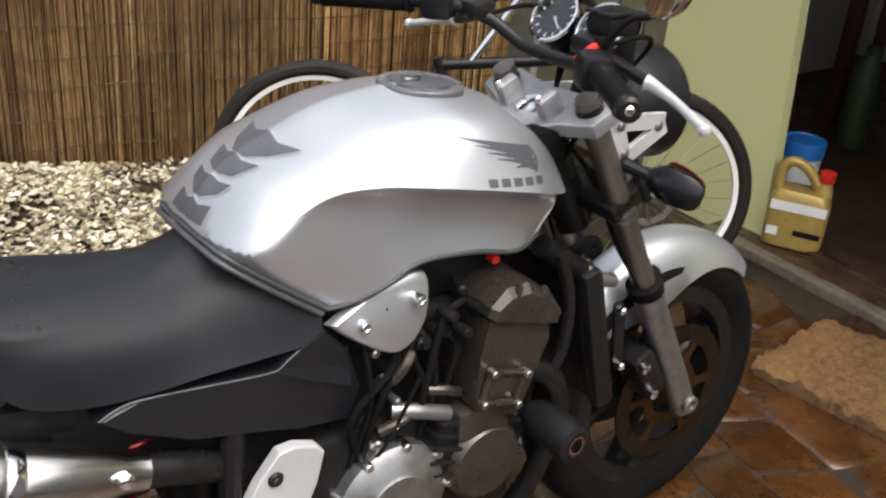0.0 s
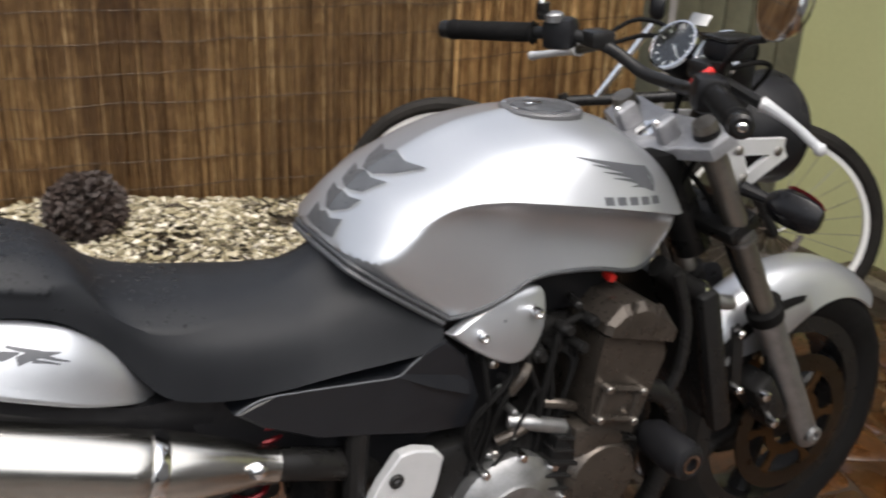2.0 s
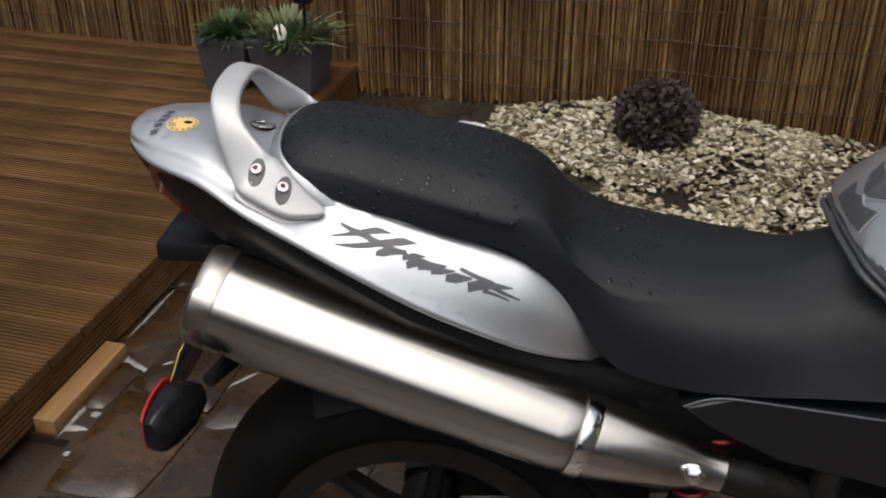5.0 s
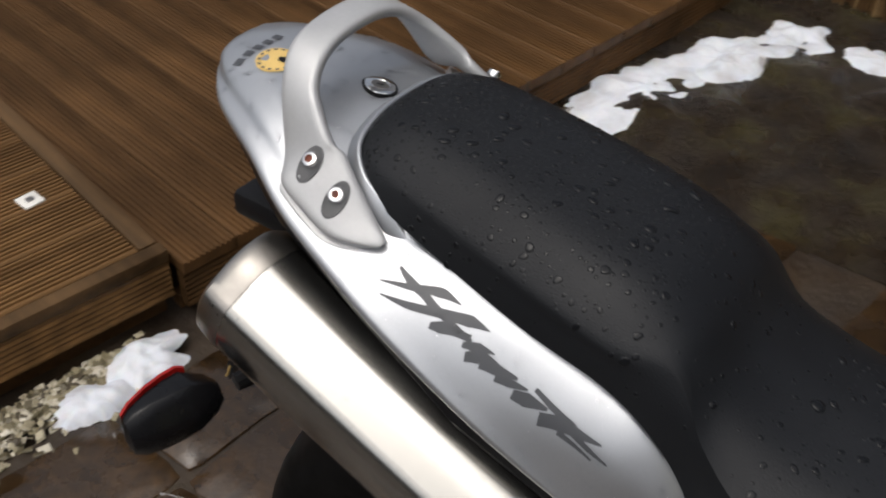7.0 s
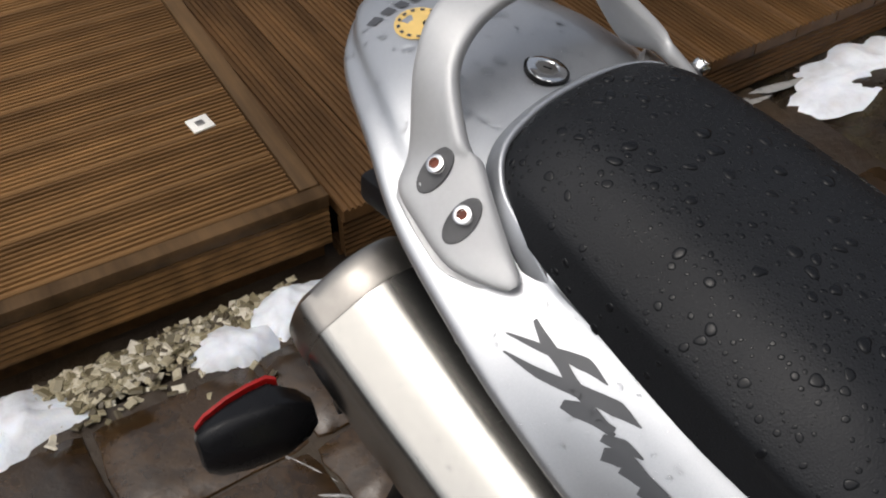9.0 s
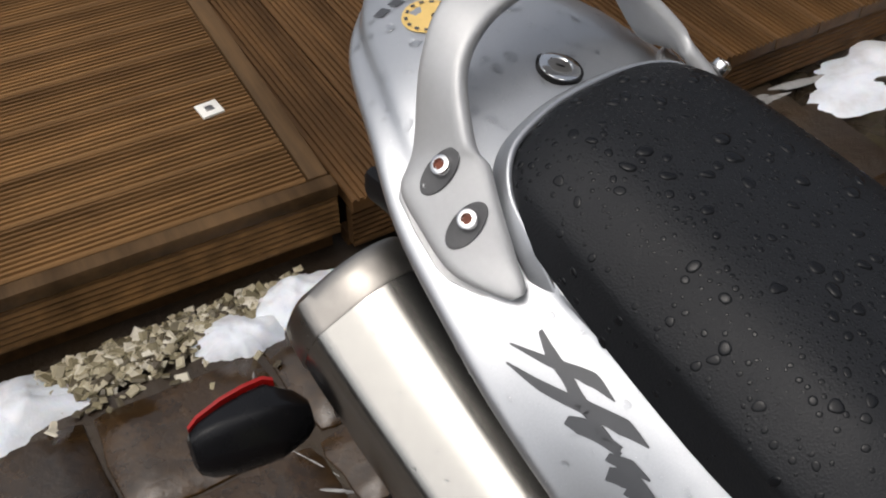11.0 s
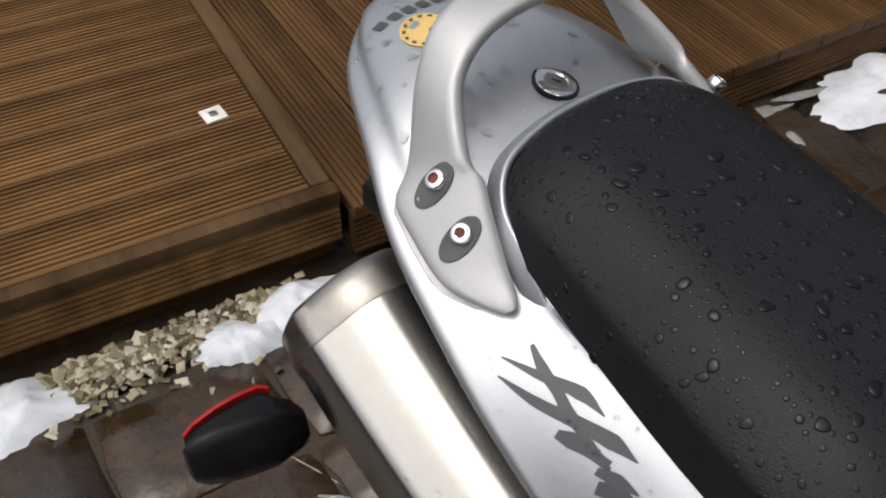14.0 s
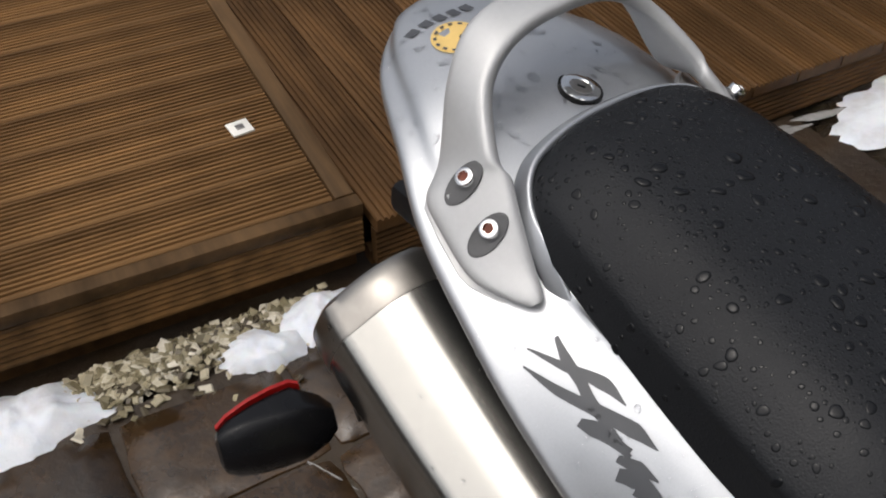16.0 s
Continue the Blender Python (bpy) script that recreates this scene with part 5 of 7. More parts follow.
def stroke(pts, widths, n=6):
    """A tapering brush stroke in (x, z)."""
    path = catmull([(x, z, 0) for x, z in pts], n) if len(pts) > 2 else [Vector((*pts[0], 0)).lerp(Vector((*pts[1], 0)), k / n) for k in range(n + 1)]
    out = []
    m = len(path)
    for i, p in enumerate(path):
        d = (path[min(i + 1, m - 1)] - path[max(i - 1, 0)]).normalized()
        f = i / (m - 1) * (len(widths) - 1)
        k = min(int(f), len(widths) - 2)
        w = widths[k] + (widths[k + 1] - widths[k]) * (f - k)
        s = Vector((-d.y, d.x, 0)) * w / 2
        out.append(((p.x - s.x, p.y - s.y), (p.x + s.x, p.y + s.y)))
    return out


tank_tree, tail_tree, seat_tree = surface_of(tank), surface_of(tail_ob), surface_of(seat_ob)

# wing mark on the tank: dark grey feathers over plain bars
def feather(pts, widths):
    return stroke([(0.836 + (x - 0.812) * 1.05, 0.952 + (z - 0.966) * 0.80 - (x - 0.812) * 0.08) for x, z in pts], widths)


wing = [feather([(0.812, 0.966), (0.872, 0.950), (0.934, 0.934)], [0.001, 0.007, 0.010]),
        feather([(0.834, 0.953), (0.880, 0.941), (0.936, 0.924)], [0.001, 0.006, 0.009]),
        feather([(0.850, 0.940), (0.890, 0.931), (0.938, 0.914)], [0.001, 0.005, 0.008]),
        feather([(0.864, 0.929), (0.900, 0.921), (0.939, 0.905)], [0.001, 0.005, 0.007]),
        feather([(0.934, 0.938), (0.942, 0.918), (0.938, 0.899)], [0.004, 0.006, 0.002]),
        feather([(0.894, 0.912), (0.918, 0.911), (0.938, 0.902)], [0.001, 0.006, 0.008])]
for mark in wing:
    decal("wing_feather", tank_tree, [mark], tank, "decal", label="dark grey wing feather mark")
bar = [stroke([(0.864 + k * 0.0235, 0.8925 - k * 0.0036), (0.881 + k * 0.0235, 0.8900 - k * 0.0036)], [0.0105, 0.0105], 3) for k in range(5)]
for mark in bar:
    decal("name_bar", tank_tree, [mark], tank, "decal", label="dark grey plain lettering bar")
script = [
    stroke([(-0.0827, 0.8548), (-0.0598, 0.8545), (-0.0354, 0.8553), (-0.0175, 0.8519)], [0.0007, 0.0035, 0.0055, 0.0005]),
    stroke([(-0.0778, 0.8476), (-0.0529, 0.8446), (-0.0253, 0.8447), (-0.0056, 0.8446), (0.0113, 0.8421)], [0.0007, 0.0044, 0.0059, 0.0069, 0.0005]),
    stroke([(-0.0740, 0.8633), (-0.0606, 0.8571), (-0.0461, 0.8520), (-0.0323, 0.8457), (-0.0156, 0.8411)], [0.0016, 0.0043, 0.0045, 0.0051, 0.0044]),
    stroke([(-0.0329, 0.8366), (-0.0237, 0.8371), (-0.0117, 0.8361), (0.0014, 0.8338)], [0.0043, 0.0078, 0.0044, 0.0023]),
    stroke([(-0.0160, 0.8395), (-0.0066, 0.8366), (0.0, 0.8362)], [0.0043, 0.0034, 0.0026]),
    stroke([(-0.0040, 0.8306), (0.0080, 0.8312), (0.0215, 0.8300)], [0.0040, 0.0062, 0.0008]),
    stroke([(0.0009, 0.8236), (0.0115, 0.8259), (0.028, 0.8247)], [0.0070, 0.0095, 0.0008]),
    stroke([(0.0135, 0.8212), (0.0265, 0.8214), (0.0447, 0.8202)], [0.0054, 0.0078, 0.0020]),
]
script += [
    stroke([(0.028, 0.8157), (0.0401, 0.8161), (0.0548, 0.8157)], [0.0043, 0.0063, 0.0014]),
    stroke([(0.0446, 0.8099), (0.0565, 0.8092), (0.0739, 0.8081)], [0.0070, 0.0102, 0.0020]),
    stroke([(0.0694, 0.8001), (0.0876, 0.8017), (0.1194, 0.7967)], [0.0105, 0.0100, 0.0014]),
    stroke([(0.0601, 0.8180), (0.0783, 0.8099), (0.0968, 0.8031)], [0.0032, 0.0043, 0.0043]),
    stroke([(0.0978, 0.7987), (0.1112, 0.7919), (0.1279, 0.7846)], [0.0043, 0.0036, 0.0014]),
    stroke([(0.0863, 0.7963), (0.1018, 0.7911), (0.1159, 0.7847)], [0.0044, 0.0029, 0.0015]),
]
for mark in script:
    decal("script_stroke", tail_tree, [mark], tail_ob, "decal", label="dark grey slanted brush stroke")

def surface_patch(name, outline, material, parent, grow=0.0, lift=0.002, label=""):
    """A thin pad on the tank: outline points pulled onto the surface, filled in rings to the middle."""
    pts = [Vector(p) for p in outline]
    mid = sum(pts, Vector()) / len(pts)
    edge = []
    for a, b in zip(pts, pts[1:] + pts[:1]):
        edge += [a.lerp(b, k / 4) for k in range(4)]
    bm = bmesh.new()
    rows = []
    for f in (1.0, 0.66, 0.33):
        row = []
        for p in edge:
            q = mid + (p - mid) * f + ((p - mid).normalized() * grow if f == 1.0 else Vector())
            hit, n, _, _ = tank_tree.find_nearest(q)
            row.append(bm.verts.new(hit + n * lift))
        rows.append(row)
    m = len(edge)
    for r0, r1 in zip(rows, rows[1:]):
        for j in range(m):
            bm.faces.new((r0[j], r0[(j + 1) % m], r1[(j + 1) % m], r1[j]))
    hit, n, _, _ = tank_tree.find_nearest(mid)
    c = bm.verts.new(hit + n * lift)
    for j in range(m):
        bm.faces.new((rows[-1][j], rows[-1][(j + 1) % m], c))
    return part(name, bm, material, parent, label)


for half in ([(0.627, 0.0, 0.958), (0.621, 0.040, 0.950), (0.637, 0.084, 0.948), (0.594, 0.055, 0.937), (0.568, 0.020, 0.928)],
             [(0.576, 0.0, 0.934), (0.571, 0.027, 0.929), (0.583, 0.063, 0.930), (0.546, 0.042, 0.911), (0.537, 0.012, 0.906)],
             [(0.539, 0.0, 0.908), (0.536, 0.027, 0.904), (0.543, 0.056, 0.907), (0.524, 0.046, 0.891), (0.510, 0.012, 0.875)],
             [(0.512, 0.0, 0.880), (0.508, 0.022, 0.873), (0.516, 0.052, 0.880), (0.499, 0.056, 0.850), (0.495, 0.020, 0.847)]):
    shape = [Vector(p) for p in half + [(x, -y, z) for x, y, z in reversed(half[1:])]]
    mid = sum(shape, Vector()) / len(shape)
    shape = [mid + (p - mid) * 0.90 for p in shape]
    pad = surface_patch("tank_pad", shape, "pad", tank, -0.0022, 0.0026, "dark grey rubber tank pad")
    surface_patch("pad_border", shape, "pad_edge", pad, 0.0004, 0.0012)

def fuel_cap():
    m = Matrix.Translation((0.872, 0, 0.9835)) @ pose(0, 0, 0, 0, 3, 0)
    bm = bmesh.new()
    lathe(bm, [(-0.01, 0.066), (0.004, 0.066), (0.007, 0.063), (0.007, 0.052), (0.004, 0.050), (0.004, 0.02)], m, 40)
    c = part("fuel_cap", bm, "recess", tank, "dark metal flush fuel cap")
    bm = bmesh.new()
    lathe(bm, [(0.003, 0.047), (0.008, 0.045), (0.009, 0.03), (0.009, 0.005)], m, 32)
    part("lid", bm, "seal", c)
    bm = bmesh.new()
    box(bm, (-0.016, 0, 0.012), (0.028, 0.013, 0.004), 0.0015, m)
    part("key_flap", bm, "chrome", c)
    for k in range(6):
        a = k * 1.047 + 0.3
        bm = bmesh.new()
        lathe(bm, [(0.005, 0.0045), (0.0085, 0.0045), (0.009, 0.003)], m @ Matrix.Translation((0.0575 * math.cos(a), 0.0575 * math.sin(a), 0)), 10)
        part("screw", bm, "chrome", c)


fuel_cap()


def seat_lock():
    hit, n, _, _ = tail_tree.ray_cast(Vector((-0.1911, 0.0069, 1.2)), Vector((0, 0, -1)))
    n = n if n.z > 0 else -n
    m = along(hit + n * 0.0003, hit + n * 1.0003 + Vector((-0.05, 0.04, 0.2)))
    bm = bmesh.new()
    lathe(bm, [(-0.008, 0.0164), (0.0006, 0.0162), (0.0009, 0.0154), (0.0005, 0.0143), (0.0, 0.010)], m, 32)
    l = part("seat_lock", bm, "black_metal", tail_ob, "chrome ringed seat lock")
    bm = bmesh.new()
    lathe(bm, [(0.0003, 0.0145), (0.0011, 0.0141), (0.0018, 0.0118), (0.0019, 0.0086), (0.0013, 0.0080)], m, 32)
    part("chrome_ring", bm, "chrome", l)
    bm = bmesh.new()
    lathe(bm, [(0.0012, 0.0092), (0.0015, 0.0086), (0.0016, 0.004)], m, 6)
    part("lock_face", bm, "dark_steel", l)
    bm = bmesh.new()
    box(bm, (0, 0, 0.0017), (0.006, 0.0012, 0.0006), 0, m)
    part("keyhole", bm, "black_plastic", l)


seat_lock()


def top_mark(name, outline, material, label, lift=0.0008, parent=None):
    """A flat mark on the tail's top: outline in (x, y), dropped on the surface."""
    bm = bmesh.new()
    vs = []
    for x, y in outline:
        hit, n, _, _ = tail_tree.ray_cast(Vector((x, y, 1.2)), Vector((0, 0, -1)))
        vs.append(bm.verts.new(hit + Vector((0, 0, lift))))
    bm.faces.new(vs)
    return part(name, bm, material, parent or tail_ob, label)


stk = top_mark("sticker", [(-0.2745 + 0.0185 * math.cos(a), -0.0330 + 0.0185 * math.sin(a)) for a in (k * 0.2094 for k in range(30))], "sticker", "round yellow dealer sticker")
top_mark("sticker_mark", [(-0.2690 + 0.0055 * math.cos(a), -0.0300 + 0.0040 * math.sin(a)) for a in (k * 0.628 for k in range(10))], "black_plastic", "small black mark", 0.0012, stk)
for k in range(14):
    a = k * 0.449 + 0.1
    x, y = -0.2745 + 0.0155 * math.cos(a), -0.0330 + 0.0155 * math.sin(a)
    d, s = Vector((math.cos(a), math.sin(a))), Vector((-math.sin(a), math.cos(a)))
    top_mark("sticker_bar", [(x + d.x * u * 0.0011 + s.x * v * 0.0016, y + d.y * u * 0.0011 + s.y * v * 0.0016) for u, v in ((-1, -1), (1, -1), (1, 1), (-1, 1))], "decal", "", 0.0012, stk)
for k in range(5):
    x, y = -0.3035 + 0.0012 * k, -0.0500 + k * 0.0112
    top_mark("name_bar", [(x - 0.0042, y - 0.0046), (x + 0.0042, y - 0.0030), (x + 0.0042, y + 0.0046), (x - 0.0042, y + 0.0030)], "decal", "dark grey plain lettering bar")


def seat_rim():
    """The silver lip of the tail that frames the seat's rear."""
    right = [(-0.085, -0.1000, 0.872), (-0.108, -0.0985, 0.892), (-0.134, -0.0930, 0.909), (-0.153, -0.074, 0.923), (-0.161, -0.039, 0.931), (-0.163, 0.0, 0.933)]
    bm = bmesh.new()
    path = catmull(right + [(x, -y, z) for x, y, z in reversed(right[:-1])], 6)
    band(bm, path, [0.015] * len(path), 0.005, [Vector((p.x + 0.02, p.y * 1.5, 0.16)) for p in path])
    return part("seat_rim", bm, "paint", tail_ob, sharp=60)


seat_rim()


def side_panel():
    """Dark grey panel under the seat with a raised bright lip along its upper edge."""
    out = [(0.315, 0.668), (0.367, 0.684), (0.430, 0.678), (0.500, 0.671), (0.552, 0.667), (0.590, 0.690), (0.634, 0.706), (0.668, 0.670), (0.690, 0.600), (0.672, 0.552), (0.600, 0.560), (0.520, 0.580), (0.430, 0.600), (0.350, 0.640)]
    bm = bmesh.new()
    plate(bm, out, 0.040, side(-0.108), 0.010)
    p = part("side_panel", bm, "panel_plastic", BIKE, "dark grey satin side panel", sharp=30)
    bm = bmesh.new()
    tube(bm, [(x, -0.148, z) for x, z in [(0.318, 0.669), (0.340, 0.679), (0.367, 0.683), (0.430, 0.678), (0.500, 0.671), (0.552, 0.667), (0.572, 0.678), (0.590, 0.689)]], 0.0013, 8, 4)
    part("panel_lip", bm, "lip", p)
    bm = bmesh.new()
    skin(bm, [[Vector((x, y, z)) for x, y, z in r] for r in (
        [(0.556, -0.149, 0.665), (0.622, -0.138, 0.707), (0.672, -0.138, 0.668), (0.668, -0.1535, 0.612), (0.604, -0.1535, 0.640)],
        [(0.556, -0.120, 0.665), (0.622, -0.120, 0.707), (0.672, -0.120, 0.668), (0.668, -0.120, 0.612), (0.604, -0.120, 0.640)])])
    part("panel_shoulder", bm, "panel_plastic", p, sharp=20)
    mirrored(p)
    # black frame cover behind
    bm = bmesh.new()
    plate(bm, [(0.25, 0.70), (0.62, 0.74), (0.72, 0.70), (0.74, 0.52), (0.70, 0.42), (0.55, 0.46), (0.42, 0.56), (0.28, 0.62)], 0.212, side(-0.106) @ Matrix.Translation((0, 0, -0.212)), 0)
    part("frame_cover", bm, "black_plastic", BIKE)
    return p


side_panel()


def triangle_cover():
    out = [(0.632, 0.716), (0.690, 0.742), (0.752, 0.761), (0.786, 0.762), (0.797, 0.742), (0.790, 0.697), (0.768, 0.666), (0.742, 0.652), (0.715, 0.656), (0.670, 0.684)]
    bm = bmesh.new()
    plate(bm, out, 0.022, Matrix.Translation((0, -0.150, 0.70)) @ Matrix.Rotation(radians(-14), 4, "X") @ Matrix.Translation((0, 0.150, -0.70)) @ side(-0.142), 0.010, 3)
    t = part("frame_cap", bm, "paint", BIKE, "silver triangular frame cover", sharp=40)
    for x, z in ((0.680, 0.709), (0.771, 0.729)):
        bm = bmesh.new()
        lathe(bm, [(0.0, 0.0085), (0.030, 0.0085), (0.033, 0.0070), (0.034, 0.004), (0.031, 0.0036)], along((x, -0.142, z), (x, -1, z)), 16)
        part("bolt", bm, "chrome", t)
    mirrored(t)


triangle_cover()


def tank_seal():
    """Black double-lipped rubber seal round the tank's rear edge and along its lower edge."""
    rear = [Vector(p) for p in tank_row(TANK[0])[:25]]
    full = [Vector((p.x, -p.y, p.z)) for p in reversed(rear)] + [Vector(p) for p in rear[1:]]
    bm = bmesh.new()
    tube(bm, [p + Vector((-0.002, 0, -0.001)) for p in full], 0.0048, 8, 1)
    sl = part("tank_seal", bm, "seal", BIKE, "dark grey rubber seal between tank and seat")
    bm = bmesh.new()
    tube(bm, [p + Vector((-0.009, 0, -0.008)) for p in full], 0.0045, 8, 1)
    part("seal_lip", bm, "seal", sl)
    low = [(r[0] + r[1] * (r[10] - 0.80), -r[9] + 0.001, r[10] - 0.002) for r in TANK[:9]]
    for sy in (1, -1):
        bm = bmesh.new()
        tube(bm, [(x, y * sy, z) for x, y, z in low], 0.0042, 8, 4)
        part("lower_lip", bm, "seal", sl)


tank_seal()


def engine():
    e = part("engine", box(bmesh.new(), (0.80, 0, 0.40), (0.40, 0.30, 0.26), 0.03), "black_metal", BIKE, "brown-grey cast four cylinder engine")
    tilt = Matrix.Translation((0.925, 0, 0.60)) @ Matrix.Rotation(radians(16), 4, "Y")
    # cylinder head and its cover: faceted castings
    bm = bmesh.new()
    plate(bm, [(-0.040, -0.085), (0.055, -0.100), (0.072, 0.035), (0.060, 0.060), (-0.062, 0.060), (-0.058, 0.0)], 0.385, tilt @ Matrix.Translation((0, 0.192, 0)) @ Matrix(((1, 0, 0, 0), (0, 0, -1, 0), (0, 1, 0, 0), (0, 0, 0, 1))), 0)
    part("cylinder_head", bm, "engine", e)
    bm = bmesh.new()
    rings = []
    for y, g in ((0.200, 0.90), (0.190, 1.0), (-0.190, 1.0), (-0.203, 0.90)):
        rings.append([tilt @ Vector((x * g, y, z)) for x, z in ((-0.066, 0.064), (-0.066, 0.080), (-0.046, 0.112 * g), (-0.008, 0.124 * g), (0.042, 0.112 * g), (0.076, 0.085), (0.076, 0.064))])
    skin(bm, rings)
    part("cam_cover", bm, "engine", e, "smooth grey-brown cam cover", sharp=20)
    for x in (-0.030, 0.022):
        bm = bmesh.new()
        box(bm, (x, -0.198, 0.095), (0.007, 0.012, 0.055), 0.002, tilt)
        part("cover_rib", bm, "engine", e)
    # square port box low on the head's flank
    bm = bmesh.new()
    for a, b in (((-0.035, -0.020), (0.035, -0.020)), ((-0.035, -0.072), (0.035, -0.072)), ((-0.035, -0.020), (-0.035, -0.072)), ((0.035, -0.020), (0.035, -0.072))):
        tube(bm, [tilt @ Vector((a[0], -0.200, a[1])), tilt @ Vector((b[0], -0.200, b[1]))], 0.006, 8, 1)
    part("port_frame", bm, "engine", e)
    bm = bmesh.new()
    box(bm, (0.0, -0.190, -0.046), (0.070, 0.018, 0.052), 0.004, tilt)
    part("port_cover", bm, "engine", e)
    for x, z in ((-0.035, -0.020), (0.035, -0.020), (0.035, -0.072), (-0.035, -0.072)):
        bm = bmesh.new()
        lathe(bm, [(0, 0.007), (0.016, 0.007), (0.018, 0.005)], along(tilt @ Vector((x, -0.195, z)), tilt @ Vector((x, -1, z))), 8)
        part("bolt", bm, "dark_steel", e)
    bm = bmesh.new()
    box(bm, (-0.005, 0, -0.16), (0.15, 0.36, 0.12), 0.012, tilt)
    part("cylinder_block", bm, "black_metal", e)
    for k in range(5):
        bm = bmesh.new()
        box(bm, (-0.005, 0, -0.115 - k * 0.022), (0.165, 0.376, 0.006), 0.002, tilt)
        part("cooling_fin", bm, "black_metal", e)
    # crankcase covers on the right side
    bm = bmesh.new()
    lathe(bm, [(0, 0.098), (0.022, 0.098), (0.034, 0.085), (0.040, 0.060), (0.044, 0.055), (0.044, 0.02)], along((0.735, -0.150, 0.395), (0.735, -1, 0.395)), 40)
    cl = part("clutch_cover", bm, "cast", e, "cast aluminium clutch cover")
    bm = bmesh.new()
    lathe(bm, [(0, 0.070), (0.030, 0.070), (0.044, 0.060), (0.047, 0.02)], along((0.90, -0.150, 0.415), (0.90, -1, 0.415)), 32)
    part("ignition_cover", bm, "engine", e)
    for k in range(9):
        a = k * 0.698
        bm = bmesh.new()
        lathe(bm, [(0, 0.008), (0.030, 0.008), (0.034, 0.006), (0.034, 0.003)], along((0.735 + 0.098 * math.cos(a), -0.150, 0.395 + 0.098 * math.sin(a)), (0.735 + 0.098 * math.cos(a), -1, 0.395 + 0.098 * math.sin(a))), 10)
        part("bolt", bm, "chrome", cl)
    bm = bmesh.new()
    tube(bm, [(0.74, -0.15, 0.545), (0.775, -0.165, 0.540), (0.83, -0.17, 0.520)], 0.013, 12, 4)
    part("water_pipe", bm, "cast", e)
    bm = bmesh.new()
    box(bm, (0.89, -0.165, 0.495), (0.10, 0.05, 0.055), 0.008)
    part("starter_cover", bm, "engine", e)
    # intake stubs and hoses behind the head
    for y in (-0.112, -0.04, 0.04, 0.112):
        bm = bmesh.new()
        tube(bm, [(0.86, y, 0.665), (0.80, y, 0.675), (0.72, y, 0.690)], 0.024, 14, 3)
        part("intake_stub", bm, "black_metal", e)
    for x, z in ((0.822, 0.690), (0.850, 0.655), (0.868, 0.695)):
        bm = bmesh.new()
        lathe(bm, [(0, 0.010), (0.03, 0.010), (0.036, 0.007)], along((x, -0.150, z), (x, -1, z + 0.1)), 12)
        part("hose_fitting", bm, "black_metal", e)
    bm = bmesh.new()
    tube(bm, [(0.86, -0.155, 0.70), (0.82, -0.165, 0.69), (0.80, -0.165, 0.62), (0.78, -0.165, 0.53)], 0.006, 8, 4)
    part("breather_hose", bm, "rubber", e)
    bm = bmesh.new()
    tube(bm, [(0.775, -0.170, 0.600), (0.750, -0.172, 0.555), (0.715, -0.172, 0.500), (0.690, -0.165, 0.470)], 0.0032, 6, 4)
    part("cable", bm, "rubber", e)
    # throttle bodies, unions, wiring and screws that crowd the gap behind the head
    r = random.Random(31)
    for k in range(4):
        x, z = 0.760 + 0.028 * k, 0.655 - 0.012 * (k % 2)
        bm = bmesh.new()
        lathe(bm, [(0, 0.017), (0.012, 0.017), (0.014, 0.013), (0.034, 0.012), (0.036, 0.008), (0.044, 0.007)], along((x, -0.118, z), (x + 0.05, -0.6, z + 0.02)), 14)
        part("throttle_body", bm, "black_metal", e)
    for k in range(16):
        x, z = r.uniform(0.70, 0.86), r.uniform(0.47, 0.72)
        q = r.uniform(0.004, 0.0085)
        bm = bmesh.new()
        lathe(bm, [(-0.03, q * 0.8), (0, q), (0.010, q), (0.013, q * 0.6)], along((x, -0.148, z), (x + r.uniform(-0.3, 0.3), -0.6, z + r.uniform(-0.1, 0.4))), 8)
        part("union_bolt", bm, r.choice(("cast", "dark_steel", "black_metal")), e)
    for k in range(7):
        x = 0.69 + 0.026 * k
        bm = bmesh.new()
        tube(bm, [(x, -0.135, 0.70 - 0.01 * k), (x + r.uniform(-0.02, 0.03), -0.158, 0.63), (x + r.uniform(-0.05, 0.02), -0.160, 0.56), (x + r.uniform(-0.06, 0.0), -0.150, 0.47)], r.uniform(0.003, 0.0065), 7, 4)
        part("wiring_hose", bm, "rubber", e)
    for x0, z0, x1, z1 in ((0.715, 0.520, 0.775, 0.535), (0.80, 0.565, 0.855, 0.545), (0.735, 0.600, 0.765, 0.640)):
        bm = bmesh.new()
        tube(bm, [(x0, -0.158, z0), ((x0 + x1) / 2, -0.168, (z0 + z1) / 2 + 0.006), (x1, -0.160, z1)], 0.0085, 10, 3)
        part("coolant_pipe", bm, "engine", e)
    # exhaust headers
    for y in (-0.15, -0.055, 0.055, 0.15):
        bm = bmesh.new()
        tube(bm, [(0.985, y, 0.545), (1.06, y, 0.50), (1.085, y * 0.95, 0.40), (1.03, y * 0.8, 0.24), (0.90, y * 0.6, 0.16), (0.70, y * 0.5, 0.15)], 0.020, 12, 5)
        part("header_pipe", bm, "black_metal", e)
    bm = bmesh.new()
    lathe(bm, [(0, 0.055), (0.07, 0.060), (0.13, 0.045)], along((0.92, 0.0, 0.27), (1.2, 0.0, 0.22)), 20)
    part("oil_filter", bm, "black_metal", e)
    return e


engine()


